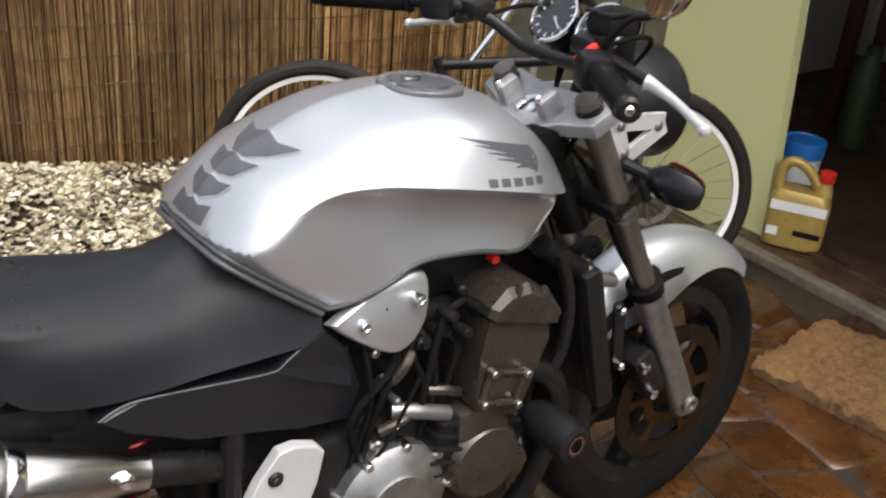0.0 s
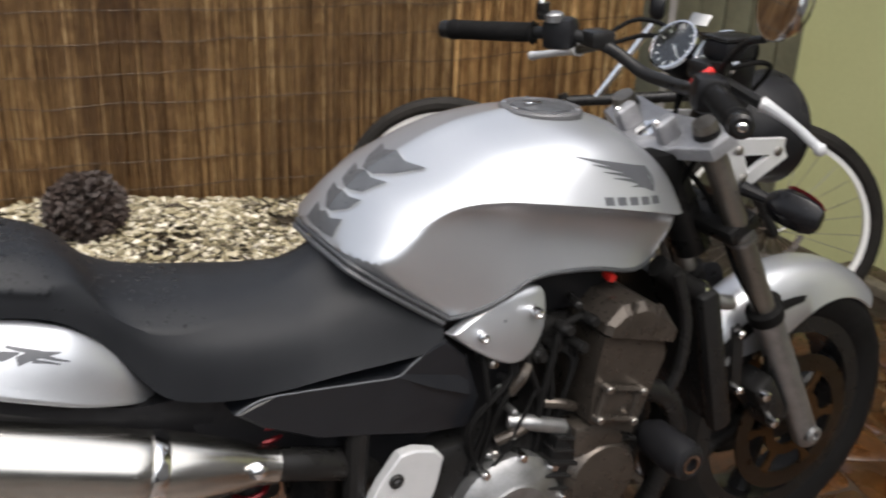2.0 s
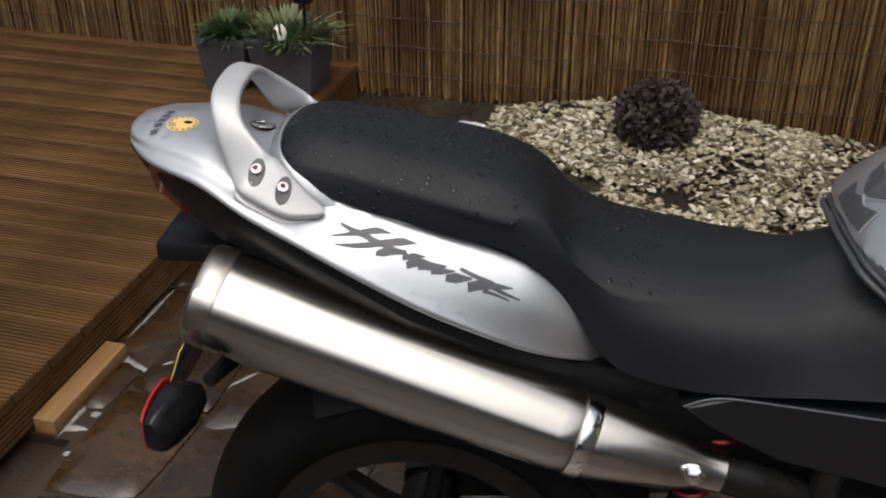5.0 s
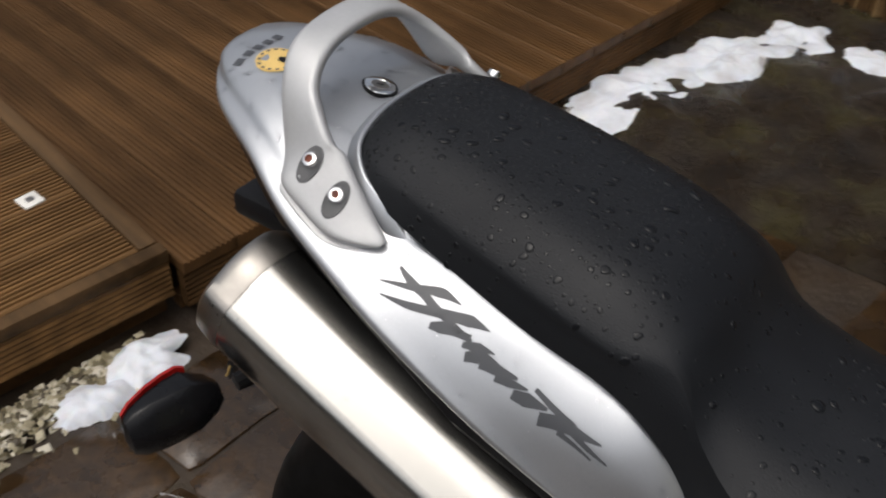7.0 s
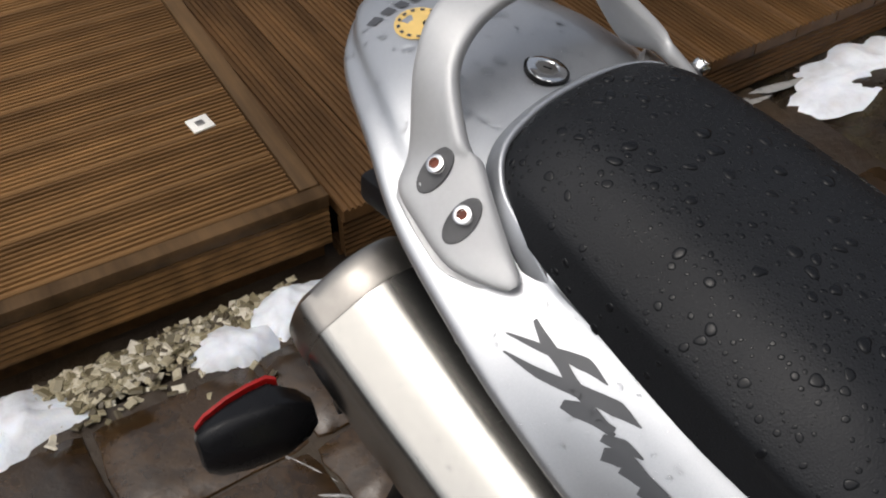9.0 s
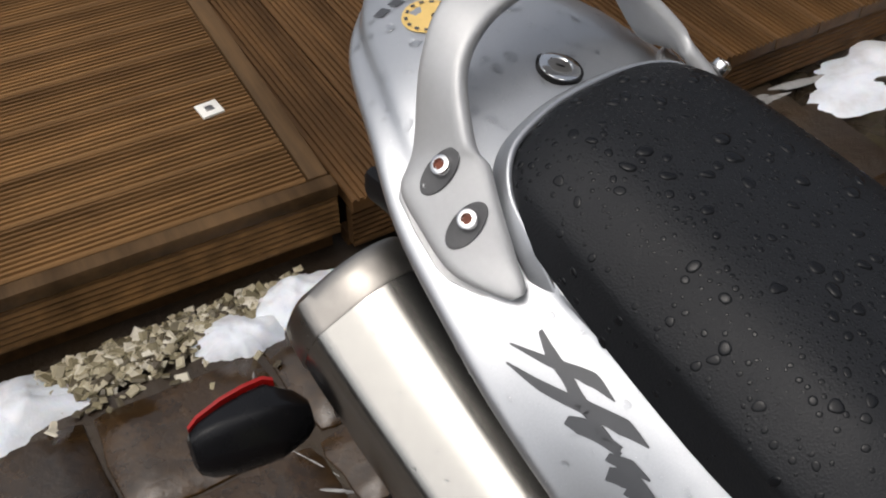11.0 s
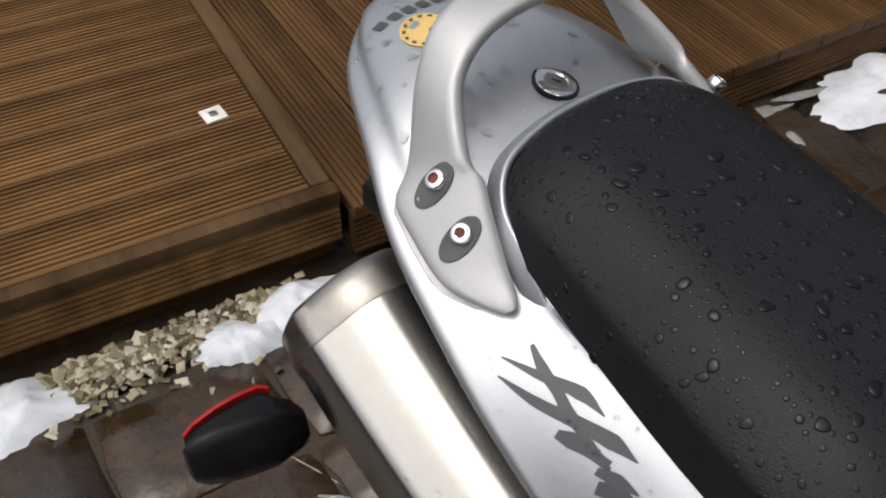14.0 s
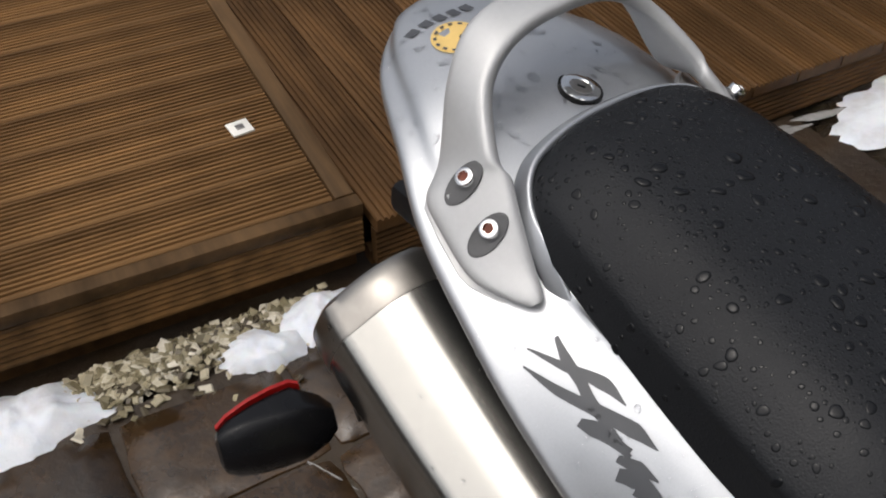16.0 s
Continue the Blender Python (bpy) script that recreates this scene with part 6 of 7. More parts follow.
def crash_bobbin():
    bm = bmesh.new()
    lathe(bm, [(0, 0.020), (0.02, 0.032), (0.09, 0.034), (0.108, 0.030), (0.112, 0.022), (0.108, 0.016), (0.108, 0.012), (0.10, 0.011)], along((1.002, -0.165, 0.462), (1.022, -0.8, 0.452)), 28)
    b = part("crash_bobbin", bm, "black_plastic", BIKE, "black nylon crash bobbin")
    bm = bmesh.new()
    lathe(bm, [(0.109, 0.0165), (0.1135, 0.0165), (0.1135, 0.0125), (0.109, 0.0125)], along((1.002, -0.165, 0.462), (1.022, -0.8, 0.452)), 28, caps=False)
    part("insert_ring", bm, "chrome", b)
    mirrored(b)


crash_bobbin()

RAKE = 28
AX = Vector((-math.sin(radians(RAKE)), 0, math.cos(radians(RAKE))))
AXLE = Vector((1.466, 0, 0.30))


def fork():
    for y in (-0.103, 0.103):
        base = AXLE + Vector((0, y, 0))
        bm = bmesh.new()
        lathe(bm, [(0.30, 0.0215), (0.74, 0.0215), (0.75, 0.019)], along(base, base + AX), 24)
        f = part("fork_leg", bm, "fork_tube", BIKE, "grey telescopic fork leg")
        bm = bmesh.new()
        lathe(bm, [(-0.03, 0.022), (-0.02, 0.026), (0.04, 0.027), (0.25, 0.0285), (0.31, 0.029), (0.312, 0.031), (0.335, 0.031), (0.338, 0.027)], along(base, base + AX), 24)
        part("slider", bm, "cast", f)
        bm = bmesh.new()
        lathe(bm, [(0.312, 0.0325), (0.322, 0.034), (0.336, 0.034), (0.340, 0.028)], along(base, base + AX), 24)
        part("dust_seal", bm, "rubber", f)
        for s in (0.50, 0.515):
            bm = bmesh.new()
            lathe(bm, [(s, 0.0215), (s, 0.0262), (s + 0.008, 0.0262), (s + 0.008, 0.0215)], along(base, base + AX), 24)
            part("clamp_ring", bm, "cast", f)
        bm = bmesh.new()
        lathe(bm, [(-0.012, 0.019), (0.010, 0.019), (0.013, 0.015), (0.013, 0.008), (0.006, 0.007)], along(base + Vector((0, math.copysign(0.02, y), 0)), base + Vector((0, math.copysign(1, y), 0))), 18)
        part("axle_nut", bm, "cast", f)
    # top and bottom yokes
    top = AXLE + AX * 0.70
    m = Matrix.Translation(top) @ Matrix.Rotation(radians(-RAKE), 4, "Y")
    bm = bmesh.new()
    plate(bm, [(-0.028, -0.138), (0.024, -0.140), (0.034, -0.105), (0.026, -0.060), (0.020, 0.0), (0.026, 0.060), (0.034, 0.105), (0.024, 0.140), (-0.028, 0.138), (-0.048, 0.08), (-0.085, 0.035), (-0.085, -0.035), (-0.048, -0.08)], 0.026, m, 0.006)
    y1 = part("top_yoke", bm, "alloy", BIKE, "cast alloy top yoke")
    for y in (-0.103, 0.103):
        bm = bmesh.new()
        lathe(bm, [(0.02, 0.024), (0.036, 0.022), (0.038, 0.010), (0.046, 0.009), (0.048, 0.006)], m @ Matrix.Translation((0, y, 0)), 20)
        part("fork_cap", bm, "black_metal", y1)
    bm = bmesh.new()
    lathe(bm, [(0.02, 0.026), (0.034, 0.024), (0.036, 0.012)], m @ Matrix.Translation((-0.038, 0, 0)), 6)
    part("stem_nut", bm, "chrome", y1)
    for y in (-0.05, 0.05):
        bm = bmesh.new()
        box(bm, (-0.035, y, 0.042), (0.040, 0.024, 0.042), 0.006, m)
        part("bar_clamp", bm, "alloy", y1)
        bm = bmesh.new()
        lathe(bm, [(0.055, 0.006), (0.070, 0.006), (0.072, 0.004)], m @ Matrix.Translation((-0.05, y, 0)), 8)
        part("bolt", bm, "chrome", y1)
    bm = bmesh.new()
    box(bm, (0, 0, 0), (0.07, 0.25, 0.035), 0.01, Matrix.Translation(AXLE + AX * 0.53) @ Matrix.Rotation(radians(-RAKE), 4, "Y"))
    part("bottom_yoke", bm, "black_metal", BIKE)
    bm = bmesh.new()
    lathe(bm, [(-0.24, 0.036), (0.0, 0.036), (0.01, 0.03)], Matrix.Translation(top + AX * -0.01 + Vector((-0.038, 0, 0))) @ Matrix.Rotation(radians(-RAKE), 4, "Y"), 20)
    part("steering_head", bm, "black_metal", BIKE)


fork()


def front_fender():
    bm = bmesh.new()
    rings = []
    for i in range(25):
        a = radians(46 + 100 * i / 24)
        tap = math.sin(math.pi * min(1, max(0.08, (i + 1.5) / 27))) ** 0.35
        e = Vector((math.cos(a), 0, math.sin(a)))
        ring = []
        deep = 0.018 + 0.090 * math.exp(-((math.degrees(a) - 108) / 34) ** 2)
        for k in range(13):
            q = -1 + 2 * k / 12
            w = 0.066 * (0.72 + 0.28 * tap)
            r = 0.328 - 0.018 * q * q - deep * abs(q) ** 6.0 - (1 - tap) * 0.01
            ring.append(AXLE + e * r + Vector((0, q * w, 0)))
        for k in range(12, -1, -1):
            q = -1 + 2 * k / 12
            w = 0.0635 * (0.72 + 0.28 * tap)
            r = 0.3245 - 0.018 * q * q - deep * abs(q) ** 6.0 - (1 - tap) * 0.01
            ring.append(AXLE + e * r + Vector((0, q * w, 0)))
        rings.append(ring)
    skin(bm, rings)
    f = part("front_fender", bm, "paint", BIKE, "silver front mudguard", sharp=50)
    for y in (-0.076, 0.076):
        bm = bmesh.new()
        plate(bm, [(1.30, 0.575), (1.33, 0.612), (1.372, 0.600), (1.385, 0.540), (1.36, 0.50)], 0.006, side(y), 0.002, 3)
        part("fender_stay", bm, "black_plastic", f)
        bm = bmesh.new()
        lathe(bm, [(0, 0.007), (0.012, 0.007), (0.014, 0.004)], along((1.355, y, 0.585), (1.355, y * 10, 0.585)), 10)
        part("bolt", bm, "chrome", f)


front_fender()


def brakes():
    for y in (-0.072, 0.072):
        bm = bmesh.new()
        annulus(bm, AXLE + Vector((0, 0, 0)), 0.112, 0.148, y - 0.0022, y + 0.0022)
        d = part("brake_disc", bm, "disc", front_wheel, "steel front brake disc with bronze carrier")
        bm = bmesh.new()
        annulus(bm, AXLE, 0.050, 0.072, y - 0.003, y + 0.003, 40)
        part("carrier", bm, "gold", d)
        for k in range(6):
            a = k * 1.047
            e, s = Vector((math.cos(a), 0, math.sin(a))), Vector((-math.sin(a), 0, math.cos(a)))
            bm = bmesh.new()
            skin(bm, [[AXLE + e * r + s * w + Vector((0, yy, 0)) for w, yy in ((-hw, y - 0.003), (hw, y - 0.003), (hw, y + 0.003), (-hw, y + 0.003))] for r, hw in ((0.068, 0.012), (0.09, 0.006), (0.116, 0.012))])
            part("carrier_arm", bm, "gold", d)
        # caliper behind the leg
        bm = bmesh.new()
        sy = math.copysign(1, y)
        box(bm, (0, 0, 0), (0.055, 0.075, 0.12), 0.014, Matrix.Translation((1.352, y + sy * 0.012, 0.395)) @ Matrix.Rotation(radians(-32), 4, "Y"))
        c = part("brake_caliper", bm, "black_metal", BIKE, "black front brake caliper")
        for z in (0.36, 0.425):
            bm = bmesh.new()
            lathe(bm, [(0, 0.010), (0.016, 0.010), (0.018, 0.006)], along((1.335 + (0.395 - z) * 0.5, y + sy * 0.044, z), (1.335 + (0.395 - z) * 0.5, sy * 2, z)), 12)
            part("bolt", bm, "chrome", c)
        bm = bmesh.new()
        tube(bm, [(1.35, y + sy * 0.02, 0.45), (1.31, y + sy * 0.04, 0.56), (1.24, sy * 0.09, 0.68), (1.20, sy * 0.05, 0.80), (1.15, 0.0, 0.88)], 0.005, 8, 5)
        part("brake_hose", bm, "rubber", BIKE)
    # rear disc, caliper and swingarm
    bm = bmesh.new()
    annulus(bm, (0, 0, 0.3125), 0.07, 0.12, -0.105, -0.100)
    part("brake_disc", bm, "disc", rear_wheel)
    bm = bmesh.new()
    box(bm, (0.085, -0.100, 0.395), (0.09, 0.05, 0.05), 0.012)
    part("rear_caliper", bm, "cast", BIKE)
    for y in (-0.125, 0.125):
        bm = bmesh.new()
        rings = []
        for x, z, h in ((-0.045, 0.312, 0.024), (0.05, 0.322, 0.032), (0.25, 0.350, 0.040), (0.46, 0.385, 0.044)):
            rings.append([Vector((x, y - 0.02, z - h)), Vector((x, y + 0.02, z - h)), Vector((x, y + 0.02, z + h)), Vector((x, y - 0.02, z + h))])
        skin(bm, rings)
        bmesh.ops.bevel(bm, geom=bm.edges[:], offset=0.005, segments=2, affect="EDGES")
        part("swingarm", bm, "black_metal", BIKE)
    bm = bmesh.new()
    lathe(bm, [(-0.15, 0.014), (-0.145, 0.02), (0.145, 0.02), (0.15, 0.014)], Matrix.Translation((0, 0, 0.3125)) @ Matrix.Rotation(radians(90), 4, "X"), 18)
    part("rear_axle", bm, "cast", BIKE)
    # rear hugger
    bm = bmesh.new()
    rings = []
    for i in range(19):
        a = radians(20 + 95 * i / 18)
        e = Vector((math.cos(a), 0, math.sin(a)))
        ring = [Vector((0, 0, 0.3125)) + e * (0.332 - 0.04 * abs(q) ** 2.4 - t) + Vector((0, q * (0.098 - t), 0)) for q, t in [(-1 + k / 5, 0) for k in range(11)] + [(1 - k / 5, 0.004) for k in range(11)]]
        rings.append(ring)
    skin(bm, rings)
    part("rear_hugger", bm, "black_plastic", BIKE, sharp=50)


brakes()


def radiator():
    m = Matrix.Translation((1.135, 0, 0.56)) @ Matrix.Rotation(radians(-14), 4, "Y")
    bm = bmesh.new()
    box(bm, (0, 0, 0), (0.03, 0.30, 0.26), 0.006, m)
    r = part("radiator", bm, "black_metal", BIKE, "black radiator with finned core")
    for y in (-0.166, 0.166):
        bm = bmesh.new()
        box(bm, (0, y, 0), (0.042, 0.032, 0.28), 0.012, m)
        part("side_tank", bm, "black_metal", r)
    for k in range(24):
        bm = bmesh.new()
        box(bm, (0.016, 0, -0.118 + k * 0.0103), (0.006, 0.29, 0.0022), 0, m)
        part("fin", bm, "black_metal", r)
    bm = bmesh.new()
    plate(bm, [(1.185, 0.605), (1.200, 0.612), (1.212, 0.590), (1.222, 0.480), (1.208, 0.470), (1.196, 0.50)], 0.006, side(-0.150), 0.0015)
    b = part("radiator_bracket", bm, "black_metal", BIKE)
    for x, z in ((1.196, 0.596), (1.210, 0.484)):
        bm = bmesh.new()
        lathe(bm, [(0, 0.0075), (0.012, 0.0075), (0.015, 0.004)], along((x, -0.155, z), (x, -1, z)), 12)
        part("bolt", bm, "chrome", b)
    bm = bmesh.new()
    tube(bm, [(1.02, -0.135, 0.745), (1.075, -0.142, 0.705), (1.12, -0.15, 0.675)], 0.019, 14, 4)
    h = part("radiator_hose", bm, "rubber", BIKE)
    bm = bmesh.new()
    lathe(bm, [(-0.006, 0.0205), (-0.006, 0.0225), (0.006, 0.0225), (0.006, 0.0205)], along((1.103, -0.147, 0.686), (1.16, -0.155, 0.655)), 18, caps=False)
    part("hose_clip", bm, "chrome", h)
    bm = bmesh.new()
    tube(bm, [(1.12, -0.15, 0.675), (1.15, -0.152, 0.662), (1.175, -0.152, 0.655)], 0.013, 12, 2)
    part("hose_elbow", bm, "cast", h)
    # frame spine and down rail
    bm = bmesh.new()
    tube(bm, [(1.11, 0, 0.83), (0.98, 0, 0.83), (0.80, 0, 0.80), (0.62, 0, 0.74), (0.50, 0, 0.60), (0.48, 0, 0.40)], 0.045, 12, 4)
    part("frame_spine", bm, "black_metal", BIKE)
    bm = bmesh.new()
    tube(bm, [(1.045, -0.155, 0.735), (1.070, -0.160, 0.65), (1.068, -0.160, 0.57), (1.05, -0.158, 0.52)], 0.011, 10, 4)
    part("engine_hanger", bm, "black_metal", BIKE)
    bm = bmesh.new()
    box(bm, (1.06, -0.05, 0.86), (0.10, 0.06, 0.10), 0.02)
    part("wiring_boot", bm, "rubber", BIKE)
    # air box and battery volume under the tank
    bm = bmesh.new()
    box(bm, (0.78, 0, 0.735), (0.34, 0.22, 0.10), 0.02)
    part("air_box", bm, "black_plastic", BIKE)
    bm = bmesh.new()
    lathe(bm, [(0, 0.007), (0.010, 0.009), (0.018, 0.007)], along((0.930, -0.120, 0.742), (0.930, -0.4, 0.735)), 14)
    part("red_connector", bm, "red_plastic", BIKE, "red plug under the tank")


radiator()


def handlebar():
    right = [(1.122, 0, 1.008), (1.116, -0.06, 1.010), (1.092, -0.115, 1.040), (1.052, -0.165, 1.058), (0.990, -0.262, 1.054), (0.925, -0.362, 1.046)]
    bm = bmesh.new()
    tube(bm, [(x, -y, z) for x, y, z in reversed(right[1:])] + [(x, y, z - (0.022 if -0.2 < y < -0.1 else 0.004)) for x, y, z in right], 0.0112, 14, 5)
    h = part("handlebar", bm, "black_metal", BIKE, "black tubular handlebar")
    for sy in (1, -1):
        a, b = Vector((1.010, sy * -0.231, 1.042 if sy > 0 else 1.056)), Vector((0.918, sy * -0.373, 1.0455))
        m = along(a, b)
        L = (b - a).length
        bm = bmesh.new()
        prof = [(0, 0.019), (0.004, 0.021), (0.008, 0.0175)]
        for k in range(18):
            z = 0.012 + k * (L - 0.03) / 18
            prof += [(z, 0.0165), (z + 0.003, 0.0178), (z + 0.005, 0.0178)]
        prof += [(L - 0.012, 0.0185), (L - 0.004, 0.019), (L, 0.017)]
        lathe(bm, prof, m, 20)
        g = part("grip", bm, "rubber", h, "ribbed black rubber grip")
        bm = bmesh.new()
        lathe(bm, [(L, 0.0165), (L + 0.016, 0.0165), (L + 0.020, 0.012), (L + 0.020, 0.006), (L + 0.014, 0.005)], m, 20)
        part("bar_end", bm, "black_metal", g)
        bm = bmesh.new()
        lathe(bm, [(L + 0.013, 0.0055), (L + 0.0205, 0.0065), (L + 0.0225, 0.004)], m, 10)
        part("screw", bm, "chrome", g)
        # switch housing
        bm = bmesh.new()
        box(bm, (0, 0, 0.0), (0.056, 0.050, 0.060), 0.014, along(Vector((1.036, sy * -0.190, 1.034 if sy > 0 else 1.060)), b))
        s = part("switch_housing", bm, "black_plastic", h)
        if sy > 0:
            bm = bmesh.new()
            box(bm, (0, 0, 0), (0.014, 0.013, 0.040), 0.004, along((1.043, -0.166, 1.052), (1.043 + 0.80, -0.166 - 0.15, 1.052 + 0.50)))
            part("kill_switch", bm, "red_plastic", s, "red engine stop switch")
        else:
            bm = bmesh.new()
            lathe(bm, [(0, 0.018), (0.012, 0.018), (0.015, 0.014), (0.015, 0.004)], along((1.020, 0.190, 1.082), (1.012, 0.186, 1.2)), 20)
            part("choke_knob", bm, "cast", s)
        # lever and its perch
        bm = bmesh.new()
        tube(bm, [(1.105, sy * -0.228, 1.019), (1.109, sy * -0.240, 1.016), (1.107, sy * -0.29, 1.003), (1.092, sy * -0.352, 0.987)], 0.0065, 10, 5, [0.0125, 0.0095, 0.0068, 0.0074])
        l = part("lever", bm, "rail_paint", h, "bare alloy lever")
        bm = bmesh.new()
        tube(bm, [(1.085, sy * -0.145, 1.045), (1.095, sy * -0.175, 1.035), (1.105, sy * -0.226, 1.020)], 0.0065, 10, 5, [0.011, 0.010, 0.0095])
        part("lever_arm", bm, "black_metal", h)
        bm = bmesh.new()
        lathe(bm, [(-0.009, 0.002), (-0.007, 0.007), (0, 0.0098), (0.007, 0.007), (0.009, 0.002)], along((1.091, sy * -0.356, 0.986), (1.087, sy * -0.366, 0.985)), 14)
        part("lever_ball", bm, "rail_paint", l)
        bm = bmesh.new()
        box(bm, (1.078, sy * -0.140, 1.056), (0.05, 0.05, 0.03), 0.008)
        part("lever_perch", bm, "black_metal", h)
        # cables
        for k, (dx, dz) in enumerate(((0.06, 0.02), (0.09, -0.01))):
            bm = bmesh.new()
            tube(bm, [(1.075, sy * -0.13, 1.055 - 0.012 * k), (1.10 + dx, sy * -0.13, 1.065 + dz), (1.16 + dx, sy * -0.09, 1.03 + dz), (1.19, sy * -0.05, 0.93), (1.14, sy * -0.03, 0.82)], 0.0042, 8, 5)
            part("cable", bm, "rubber", h)
    # brake fluid reservoir
    bm = bmesh.new()
    box(bm, (1.105, -0.150, 1.086), (0.062, 0.052, 0.030), 0.007)
    r = part("brake_reservoir", bm, "black_plastic", BIKE)
    bm = bmesh.new()
    box(bm, (1.105, -0.150, 1.104), (0.066, 0.056, 0.006), 0.002)
    part("reservoir_lid", bm, "black_metal", r)


handlebar()


def mirrors():
    for sy in (1, -1):
        st = [(1.075, sy * -0.165, 1.045), (1.068, sy * -0.185, 1.075), (1.058, sy * -0.230, 1.112), (1.052, sy * -0.268, 1.124)] if sy > 0 else [(1.005, 0.200, 1.085), (1.004, 0.205, 1.115), (1.012, 0.22, 1.15), (1.05, 0.27, 1.205)]
        bm = bmesh.new()
        tube(bm, st, 0.0058, 10, 5)
        m0 = part("mirror", bm, "chrome" if sy < 0 else "black_metal", BIKE, "round chrome-rimmed rear view mirror")
        c = Vector(st[-1]) + Vector((0.0, sy * -0.026, 0.056))
        m = along(c, c + Vector((-0.93, sy * 0.30, 0.16)))
        bm = bmesh.new()
        lathe(bm, [(-0.030, 0.012), (-0.026, 0.032), (-0.012, 0.050), (0.0, 0.0555), (0.006, 0.0565), (0.009, 0.0545), (0.008, 0.050)], m, 36)
        h = part("mirror_shell", bm, "chrome", m0)
        bm = bmesh.new()
        lathe(bm, [(0.0075, 0.0505), (0.0082, 0.0500), (0.0083, 0.01)], m, 36)
        part("mirror_glass", bm, "mirror", h)
        bm = bmesh.new()
        tube(bm, [st[0], Vector(st[0]) + Vector((-0.002, 0, 0.028))], 0.012, 12, 1)
        part("stem_nut", bm, "black_metal", m0)


mirrors()


def instruments():
    up = Vector((-0.80, -0.05, 0.60)).normalized()
    for y, r, c in ((0.045, 0.046, Vector((1.172, 0.045, 1.050))), (-0.062, 0.046, Vector((1.176, -0.062, 1.050)))):
        m = along(c, c + up)
        bm = bmesh.new()
        lathe(bm, [(-0.055, 0.022), (-0.045, 0.036), (-0.01, 0.043), (0.004, 0.044)], m, 32)
        g = part("instrument", bm, "black_plastic", BIKE, "round chrome-ringed instrument")
        bm = bmesh.new()
        lathe(bm, [(0.000, 0.0445), (0.006, 0.0475), (0.011, 0.0465), (0.012, 0.0425), (0.006, 0.041)], m, 36, caps=False)
        part("bezel", bm, "chrome", g)
        bm = bmesh.new()
        lathe(bm, [(0.002, 0.041), (0.0035, 0.041), (0.004, 0.005)], m, 32)
        f = part("dial", bm, "gauge_face", g, "dark grey dial lightened for the glass's reflection, with pale marks")
        for k in range(11):
            a = radians(225 - 27 * k)
            bm = bmesh.new()
            box(bm, (0, 0.034, 0.0045), (0.0022, 0.007, 0.0006), 0, m @ Matrix.Rotation(a, 4, "Z"))
            part("dial_mark", bm, "white_plastic", f)
        bm = bmesh.new()
        box(bm, (0, 0.014, 0.0062), (0.0022, 0.030, 0.001), 0, m @ Matrix.Rotation(radians(140), 4, "Z"))
        part("needle", bm, "white_plastic", f)
        bm = bmesh.new()
        lathe(bm, [(0.0092, 0.0405), (0.0104, 0.0405)], m, 32)
        part("lens", bm, "glass", g)
    bm = bmesh.new()
    box(bm, (1.215, 0, 1.005), (0.05, 0.17, 0.09), 0.02)
    b = part("instrument_bracket", bm, "black_plastic", BIKE)
    bm = bmesh.new()
    plate(bm, [(-0.013, -0.018), (0.013, -0.020), (0.016, 0.016), (-0.012, 0.018)], 0.003, along((1.232, 0.060, 1.088), (1.232 - 0.6, 0.060 - 0.3, 1.088 + 0.8)), 0.001)
    part("warning_panel", bm, "cast", b)
    # headlight
    c = Vector((1.300, 0, 0.905))
    m = along(c, c + Vector((1, 0, -0.05)))
    bm = bmesh.new()
    lathe(bm, [(-0.085, 0.03), (-0.075, 0.055), (-0.04, 0.085), (0.0, 0.096), (0.05, 0.100)], m, 40)
    h = part("headlight", bm, "black_plastic", BIKE, "round black headlight shell")
    bm = bmesh.new()
    lathe(bm, [(0.045, 0.100), (0.06, 0.102), (0.068, 0.097), (0.066, 0.09)], m, 40, caps=False)
    part("rim", bm, "black_metal", h)
    bm = bmesh.new()
    lathe(bm, [(0.058, 0.093), (0.072, 0.07), (0.078, 0.03), (0.079, 0.005)], m, 40)
    part("lens", bm, "glass", h)
    for y in (-0.102, 0.102):
        bm = bmesh.new()
        # three bars leave the triangular window open
        for (x0, z0), (x1, z1), w in (((1.168, 0.914), (1.294, 0.902), 0.014), ((1.298, 0.894), (1.204, 0.846), 0.013), ((1.178, 0.915), (1.204, 0.850), 0.018)):
            d = Vector((x1 - x0, z1 - z0)).normalized()
            s = Vector((-d.y, d.x)) * w
            plate(bm, [(x0 - s.x, z0 - s.y), (x1 - s.x, z1 - s.y), (x1 + s.x, z1 + s.y), (x0 + s.x, z0 + s.y)], 0.010, side(y), 0.003)
        b = part("headlight_bracket", bm, "rail_paint", BIKE, "bare alloy headlight bracket")
        for x, z in ((1.278, 0.896), (1.190, 0.908), (1.205, 0.858)):
            bm = bmesh.new()
            lathe(bm, [(0, 0.008), (0.013, 0.008), (0.015, 0.005)], along((x, y, z), (x, y * 10, z)), 12)
            part("bolt", bm, "dark_steel", b)


instruments()


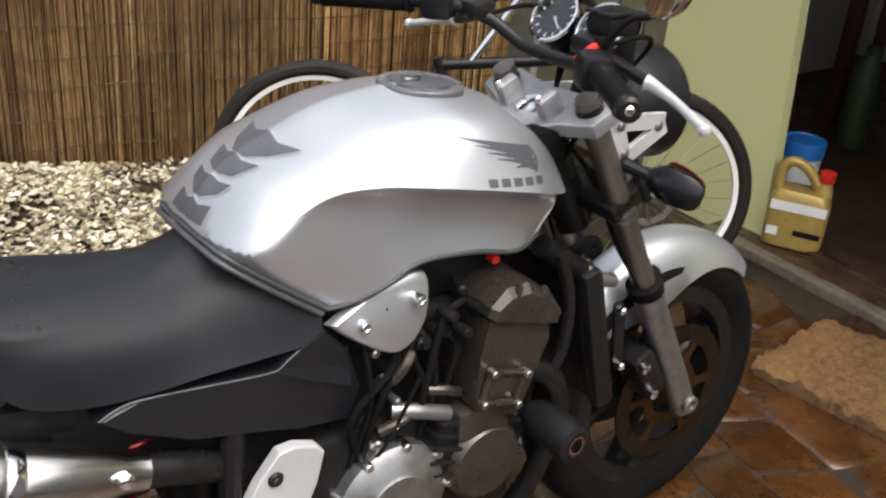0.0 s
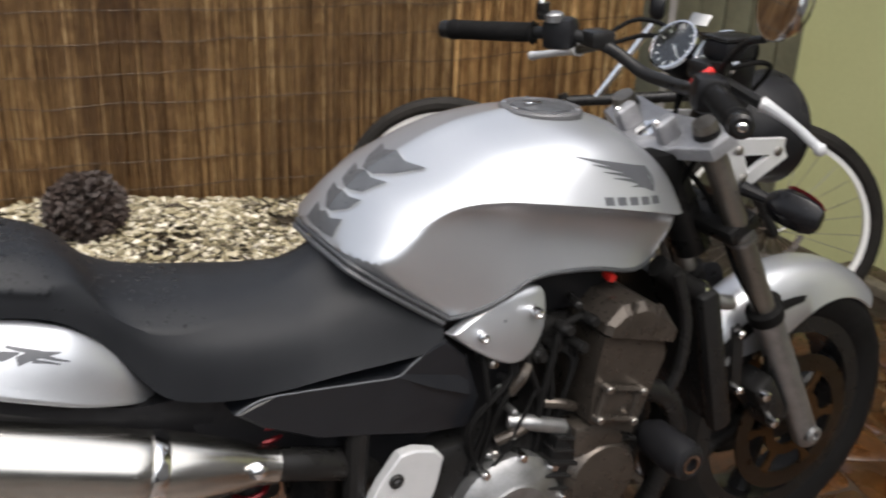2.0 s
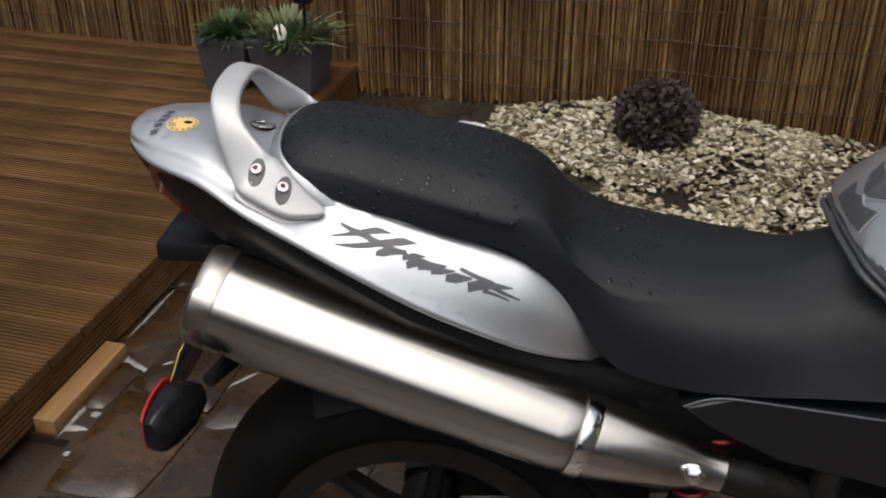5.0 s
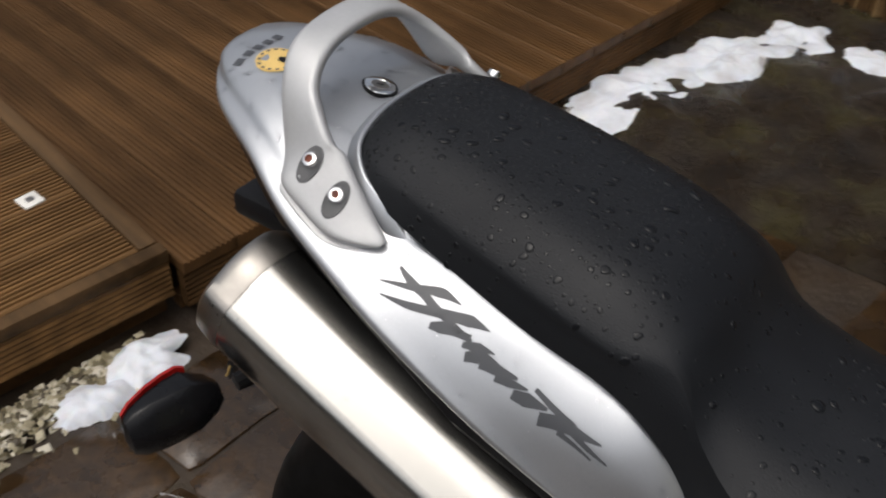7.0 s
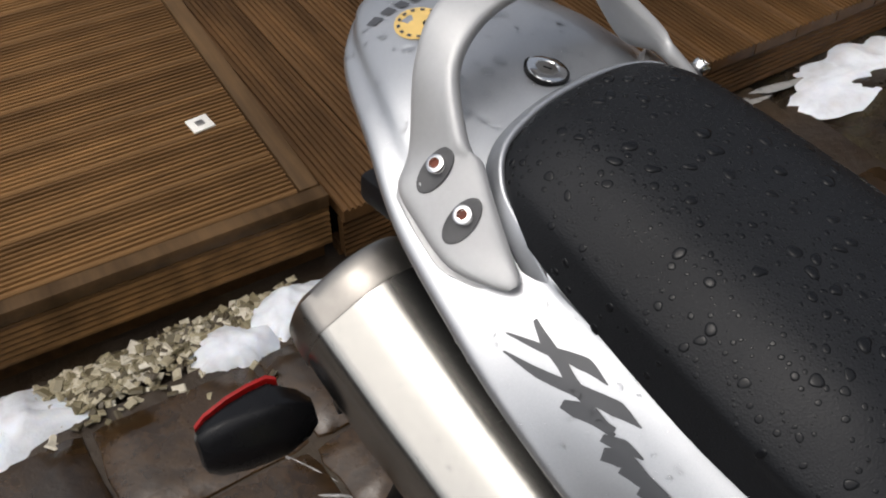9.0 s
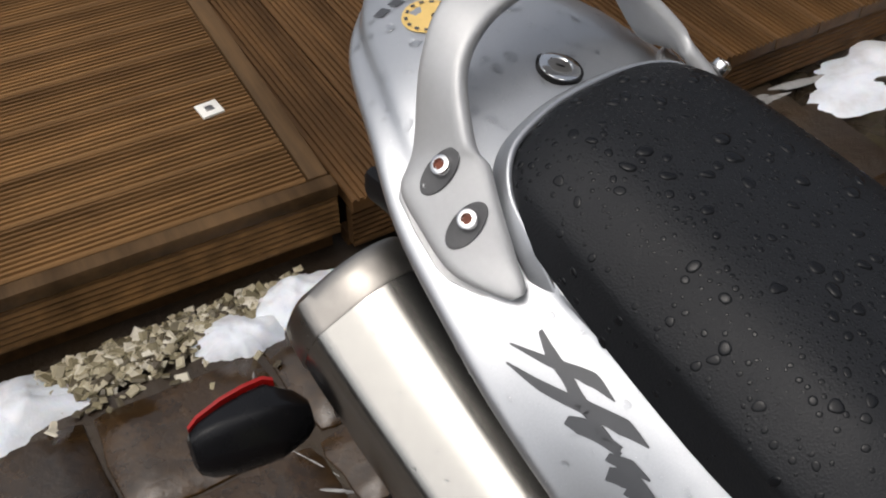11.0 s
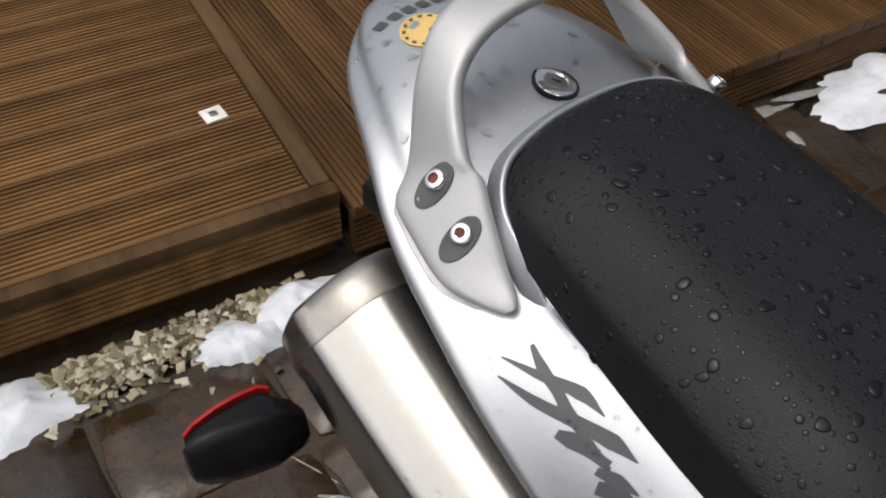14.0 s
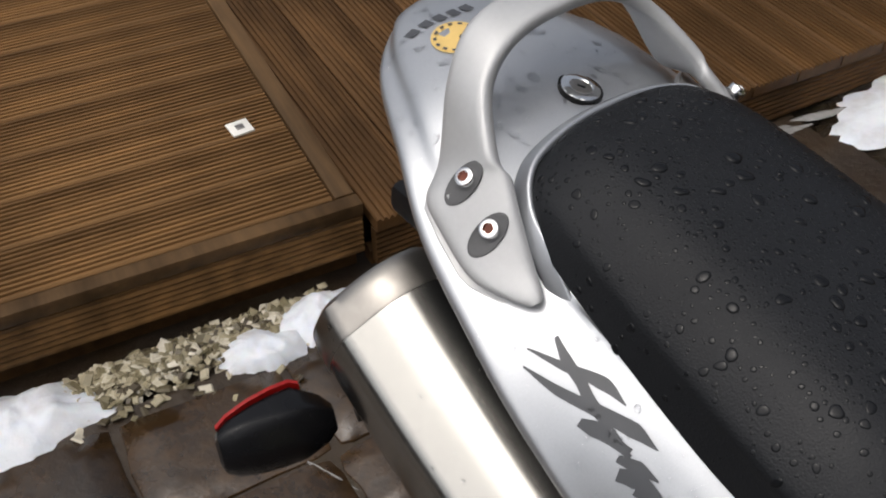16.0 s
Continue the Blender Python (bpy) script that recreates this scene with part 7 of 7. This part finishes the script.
def indicator(base, tip, size, red_at, edge="lens_edge", thick=0.10):
    """A turn signal: stalk, dark body with a coloured lens edge."""
    base, tip = Vector(base), Vector(tip)
    bm = bmesh.new()
    tube(bm, [base, base.lerp(tip, 0.35)], 0.009, 10, 1, [0.013, 0.009])
    i = part("indicator", bm, "black_plastic", BIKE, "dark smoked indicator with a red lens edge")
    c = base.lerp(tip, 0.68)
    d = (tip - base).normalized()
    fx = Vector((1, 0, 0)) if red_at > 0 else Vector((-1, 0, 0))
    fx = (fx - fx.dot(d) * d).normalized()
    fz = d.cross(fx)
    up = fz if fz.z > 0 else -fz
    # flat top facet, ridge, then a rounded front facet; the lens side runs in towards the outer end
    section = ((1.0, -0.55), (1.0, 0.60), (0.80, 0.80), (-0.05, 0.96), (-0.22, 0.95), (-0.36, 0.88), (-0.78, 0.40), (-0.98, 0.02), (-0.95, -0.38), (-0.62, -0.82), (0.70, -0.86))
    shape = ((-1.08, 0.42, 0.40, 0.34), (-0.90, 0.72, 0.80, 0.62), (-0.45, 0.98, 1.24, 0.96), (-0.10, 1.0, 1.08, 1.0), (0.30, 1.0, 0.82, 1.0), (0.72, 0.92, 0.50, 0.88), (0.92, 0.72, 0.32, 0.68), (0.98, 0.44, 0.24, 0.44))
    bm = bmesh.new()
    skin(bm, [[c + d * f * size * 1.35 + fx * (back if p > 0 else a) * size * 0.66 * p + up * b * size * 0.94 * q for p, q in section] for f, a, back, b in shape])
    part("lens_body", bm, "lens_smoke", i, sharp=26)
    bm = bmesh.new()
    rings = []
    for f, a, back, b in ((-0.62, 0.95, 1.16, 0.84),) + shape[2:-1]:
        g = size * 0.66 * back * 0.90
        rings.append([c + d * f * size * 1.35 + fx * (g + t) + fz * (b * size * 0.86 * q) for q, t in ((-0.99, 0.0), (-0.99, size * thick), (0.99, size * thick), (0.99, 0.0))])
    skin(bm, rings)
    part("red_lens", bm, edge, i, "red lens edge")
    return i


indicator((1.205, -0.115, 0.842), (1.262, -0.235, 0.812), 0.034, 1, "red_anodised", 0.05)
indicator((1.205, 0.115, 0.842), (1.262, 0.235, 0.812), 0.034, 1, "red_anodised", 0.05)
indicator((-0.212, -0.087, 0.670), (-0.2775, -0.275, 0.655), 0.0335, -1)
indicator((-0.212, 0.087, 0.674), (-0.2755, 0.275, 0.659), 0.0335, -1)


def plate_hanger():
    bm = bmesh.new()
    rings = []
    for x, z, w, t in ((-0.20, 0.80, 0.060, 0.02), (-0.235, 0.775, 0.055, 0.018), (-0.262, 0.72, 0.050, 0.014), (-0.300, 0.63, 0.075, 0.006), (-0.325, 0.575, 0.078, 0.005)):
        rings.append([Vector((x - t, -w, z - t * 0.4)), Vector((x + t, -w, z + t * 0.4)), Vector((x + t, w, z + t * 0.4)), Vector((x - t, w, z - t * 0.4))])
    skin(bm, rings)
    p = part("plate_hanger", bm, "black_plastic", BIKE, "black number plate hanger")
    bm = bmesh.new()
    box(bm, (-0.274, 0, 0.784), (0.092, 0.118, 0.028), 0.007)
    part("tail_bracket", bm, "black_plastic", p)
    tilt = Matrix.Translation((-0.318, 0, 0.600)) @ Matrix.Rotation(radians(20), 4, "Y")
    bm = bmesh.new()
    box(bm, (0.004, 0, 0), (0.004, 0.15, 0.11), 0.0015, tilt)
    part("plate_backing", bm, "black_plastic", p)
    bm = bmesh.new()
    box(bm, (0.0, 0, 0), (0.002, 0.15, 0.11), 0.0008, tilt)
    part("number_plate", bm, "sticker", p, "yellow blank number plate")
    # tail light under the cowl
    bm = bmesh.new()
    rings = []
    for x, w, z0, z1 in ((-0.330, 0.040, 0.905, 0.920), (-0.305, 0.072, 0.868, 0.908), (-0.262, 0.092, 0.845, 0.892), (-0.235, 0.096, 0.846, 0.880)):
        rings.append([Vector((x, -w, z1)), Vector((x, -w * 0.85, z0)), Vector((x, w * 0.85, z0)), Vector((x, w, z1))])
    skin(bm, rings)
    part("tail_light", bm, "lens_red", BIKE, "dark red tail light")


plate_hanger()


def footrests():
    out = [(0.500, 0.470), (0.520, 0.505), (0.552, 0.544), (0.578, 0.546), (0.612, 0.534), (0.624, 0.520), (0.612, 0.470), (0.590, 0.420), (0.545, 0.400), (0.512, 0.430)]
    bm = bmesh.new()
    plate(bm, out, 0.018, side(-0.142), 0.005)
    p = part("footrest_bracket", bm, "rail_paint", BIKE, "cast alloy footrest bracket", sharp=25)
    for x, z in ((0.545, 0.503),):
        bm = bmesh.new()
        lathe(bm, [(0, 0.012), (0.020, 0.012), (0.023, 0.009), (0.023, 0.005), (0.018, 0.005)], along((x, -0.142, z), (x, -1, z)), 18)
        part("bolt", bm, "black_metal", p)
    bm = bmesh.new()
    tube(bm, [(0.560, -0.155, 0.425), (0.560, -0.245, 0.425)], 0.012, 12, 1)
    part("footrest", bm, "rail_paint", p)
    mirrored(p)
    # shock spring in red, seen past the link pipe
    pts = []
    for k in range(90):
        a = k * 0.5
        f = k / 89
        pts.append(Vector((0.345 + 0.05 * f + 0.022 * math.cos(a), -0.085 + 0.022 * math.sin(a), 0.49 + 0.15 * f)))
    bm = bmesh.new()
    tube(bm, pts, 0.0045, 8, 1)
    s = part("shock_spring", bm, "red_anodised", BIKE, "red coil spring")
    bm = bmesh.new()
    tube(bm, [(0.335, -0.085, 0.46), (0.405, -0.085, 0.67)], 0.018, 12, 1)
    part("shock_body", bm, "black_metal", s)
    # sump and lower frame
    for y in (-0.13, 0.13):
        bm = bmesh.new()
        tube(bm, [(0.50, y, 0.62), (0.49, y, 0.45), (0.50, y, 0.30), (0.62, y, 0.24)], 0.018, 10, 4)
        part("frame_rail", bm, "black_metal", BIKE)
    bm = bmesh.new()
    tube(bm, [(0.52, 0.155, 0.28), (0.50, 0.22, 0.14), (0.49, 0.275, -0.004)], 0.010, 10, 3)
    part("side_stand", bm, "black_metal", BIKE)


footrests()

# ---- rain on the bodywork ----
def drop(verts, faces, c, n, r, h, ru, rv, lobes):
    """A flattened bead of water on a surface; lobes pull its rim out of round."""
    s = n.orthogonal().normalized()
    t = n.cross(s)
    base = len(verts)
    m = 12
    for f, z in ((1.0, 0.0), (0.95, 0.45), (0.74, 0.85), (0.40, 0.98)):
        for j in range(m):
            a = 2 * math.pi * j / m
            q = r * f * (1 + sum(w * math.sin(k * a + p) for k, w, p in lobes) * f)
            verts.append(c + s * (q * ru * math.cos(a)) + t * (q * rv * math.sin(a)) + n * (h * z))
    verts.append(c + n * h)
    for k in range(3):
        for j in range(m):
            l = (j + 1) % m
            faces.append((base + k * m + j, base + k * m + l, base + k * m + m + l, base + k * m + m + j))
    for j in range(m):
        faces.append((base + 3 * m + j, base + 3 * m + (j + 1) % m, base + 4 * m))


def rain(name, label, ob, count, xr, yr, sizes, seed, from_side=False, skew=3.2):
    tree = surface_of(ob)
    r = random.Random(seed)
    verts, faces, cells = [], [], {}
    for _ in range(count):
        x, y = r.uniform(*xr), r.uniform(*yr)
        if from_side:
            hit, n, _, _ = tree.ray_cast(Vector((x, -0.6, y)), Vector((0, 1, 0)))
        else:
            hit, n, _, _ = tree.ray_cast(Vector((x, y, 1.3)), Vector((0, 0, -1)))
        if hit is None:
            continue
        if n.dot(Vector((0, -1, 0) if from_side else (0, 0, 1))) < 0:
            n = -n
        if (n.z < 0.82 or x > 0.13) and not from_side and r.random() < (0.92 if x > 0.13 else 0.45):
            continue
        size = sizes[0] + (sizes[1] - sizes[0]) * r.random() ** skew
        if not from_side and n.z < 0.94 and ob is seat_ob:
            size *= 0.62
        # beads keep apart
        cx, cy = int(hit.x // 0.016), int((hit.z if from_side else hit.y) // 0.016)
        if any((hit - q).length < 1.12 * (size + s) for i in (-1, 0, 1) for j in (-1, 0, 1) for q, s in cells.get((cx + i, cy + j), ())):
            continue
        cells.setdefault((cx, cy), []).append((hit, size))
        big = min(1.0, max(0.0, (size - 0.0016) / 0.003))
        lobes = [(k, big * r.uniform(0.0, w), r.uniform(0, 6.28)) for k, w in ((1, 0.18), (2, 0.30), (3, 0.20), (5, 0.06))]
        drop(verts, faces, hit - n * 0.0001, n, size, size * (r.uniform(0.26, 0.40) if ob is seat_ob and n.z > 0.95 else r.uniform(0.16, 0.26)), r.uniform(0.8, 1.3), r.uniform(0.8, 1.2), lobes)
    me = bpy.data.meshes.new(name)
    me.from_pydata(verts, [], faces)
    me.materials.append(MAT["water_on_black" if ob is seat_ob else "water"])
    me.shade_smooth()
    o = tagged(new(name, me), label, "water drops", kind="stuff")
    o.matrix_world = BIKE.matrix_world.copy()
    return o


rain("rain_drops_seat", "clear rain drops beaded on the black seat", seat_ob, 23000, (-0.15, 0.30), (-0.112, 0.112), (0.0006, 0.0058), 1, False, 5.2)
rain("rain_drops_tail", "clear rain drops on the silver tail", tail_ob, 420, (-0.345, -0.155), (-0.115, 0.10), (0.0006, 0.0046), 2, False, 3.6)
rain("rain_drops_side", "small clear rain drops on the silver side panel", tail_ob, 1100, (-0.14, 0.20), (0.70, 0.88), (0.0006, 0.0026), 3, True)
rain("rain_drops_rail", "small clear rain drops on the grab rail", rail, 60, (-0.24, -0.09), (-0.125, 0.10), (0.0007, 0.0022), 4)
rain("rain_drops_tank", "fine clear rain drops on the silver tank", tank, 70, (0.55, 1.05), (-0.17, 0.17), (0.0006, 0.0016), 5)
rain("rain_drops_silencer", "small clear rain drops on the steel silencer", sil, 90, (-0.24, 0.20), (-0.19, -0.07), (0.0007, 0.0018), 6)


# ---- paving stones ----
def paving():
    p = tagged(empty("pavement"), "wet dark brown irregular stone paving", "paving", kind="structure")
    for u0, u1, v0, v1 in ((0.102, 3.62, -1.9, 1.06), (-0.085, 0.102, 0.16, 1.02)):
        bm = bmesh.new()
        slab_mesh(bm, u0, u1, v0, v1, -0.04, -0.0055, 0.0)
        part("mortar_bed", bm, "mud", p)
    r = random.Random(5)

    def joint(k, v):
        """Where the wandering joint line k lies at v."""
        return lines[k] + 0.020 * noise.noise((v * 2.6, k * 3.7, 1)) + 0.007 * noise.noise((v * 9, k * 3.7, 4))
    lines = [-0.080]
    while lines[-1] < 3.62:
        lines.append(lines[-1] + r.choice((0.15, 0.18, 0.21, 0.25)))
    for k in range(len(lines) - 1):
        v = -1.75 - r.random() * 0.25
        skew0 = 0.0
        while v < 1.16:
            l, skew1 = r.uniform(0.14, 0.34), r.uniform(-0.030, 0.030)
            u = lines[k]
            c = yard(u + 0.1, v + l / 2)
            vmax = 1.00 if u < 0.75 else 1.10
            g = r.uniform(0.0020, 0.0045)
            if v + l < vmax + 0.06 and c.x < 2.62 and (u > 0.10 or v > 0.15) and (u > 0.05 or v > 0.15):
                pts = []
                for f in (0.03, 0.12, 0.35, 0.65, 0.88, 0.97):
                    vv = v + skew0 + (l - skew0 + skew1) * f
                    pts.append(Vector((joint(k, vv) + g + (0.006 if f in (0.03, 0.97) else 0.0), vv, 0)))
                for f in (0.25, 0.5, 0.75):
                    pts.append(Vector((joint(k, v + l) * (1 - f) + joint(k + 1, v + l) * f, v + l - g + skew1 * (1 - 2 * f) + r.uniform(-0.005, 0.005), 0)))
                for f in (0.97, 0.88, 0.65, 0.35, 0.12, 0.03):
                    vv = v - skew0 + (l + skew0 - skew1) * f
                    pts.append(Vector((joint(k + 1, vv) - g - (0.006 if f in (0.03, 0.97) else 0.0), vv, 0)))
                for f in (0.75, 0.5, 0.25):
                    pts.append(Vector((joint(k, v) * (1 - f) + joint(k + 1, v) * f, v + g + skew0 * (1 - 2 * f) + r.uniform(-0.005, 0.005), 0)))
                mid = sum(pts, Vector()) / len(pts)
                z = r.uniform(-0.003, 0.001)
                tx, ty = r.uniform(-0.014, 0.014), r.uniform(-0.014, 0.014)
                bm = bmesh.new()
                rings = []
                for f, h in ((1.0, -0.032), (1.0, -0.0040), (0.985, -0.0008), (0.55, 0.0008)):
                    rings.append([YARD @ (mid + (q - mid) * f + Vector((0, 0, z + h + (tx * (q.x - mid.x) + ty * (q.y - mid.y) + 0.0022 * noise.noise((q.x * 14, q.y * 14, f * 2))) * (h > -0.03)))) for q in pts])
                skin(bm, rings)
                part("paving_stone", bm, "stone" if u < 1.35 else "stone_rust", p, sharp=60)
            v += l
            skew0 = skew1


paving()
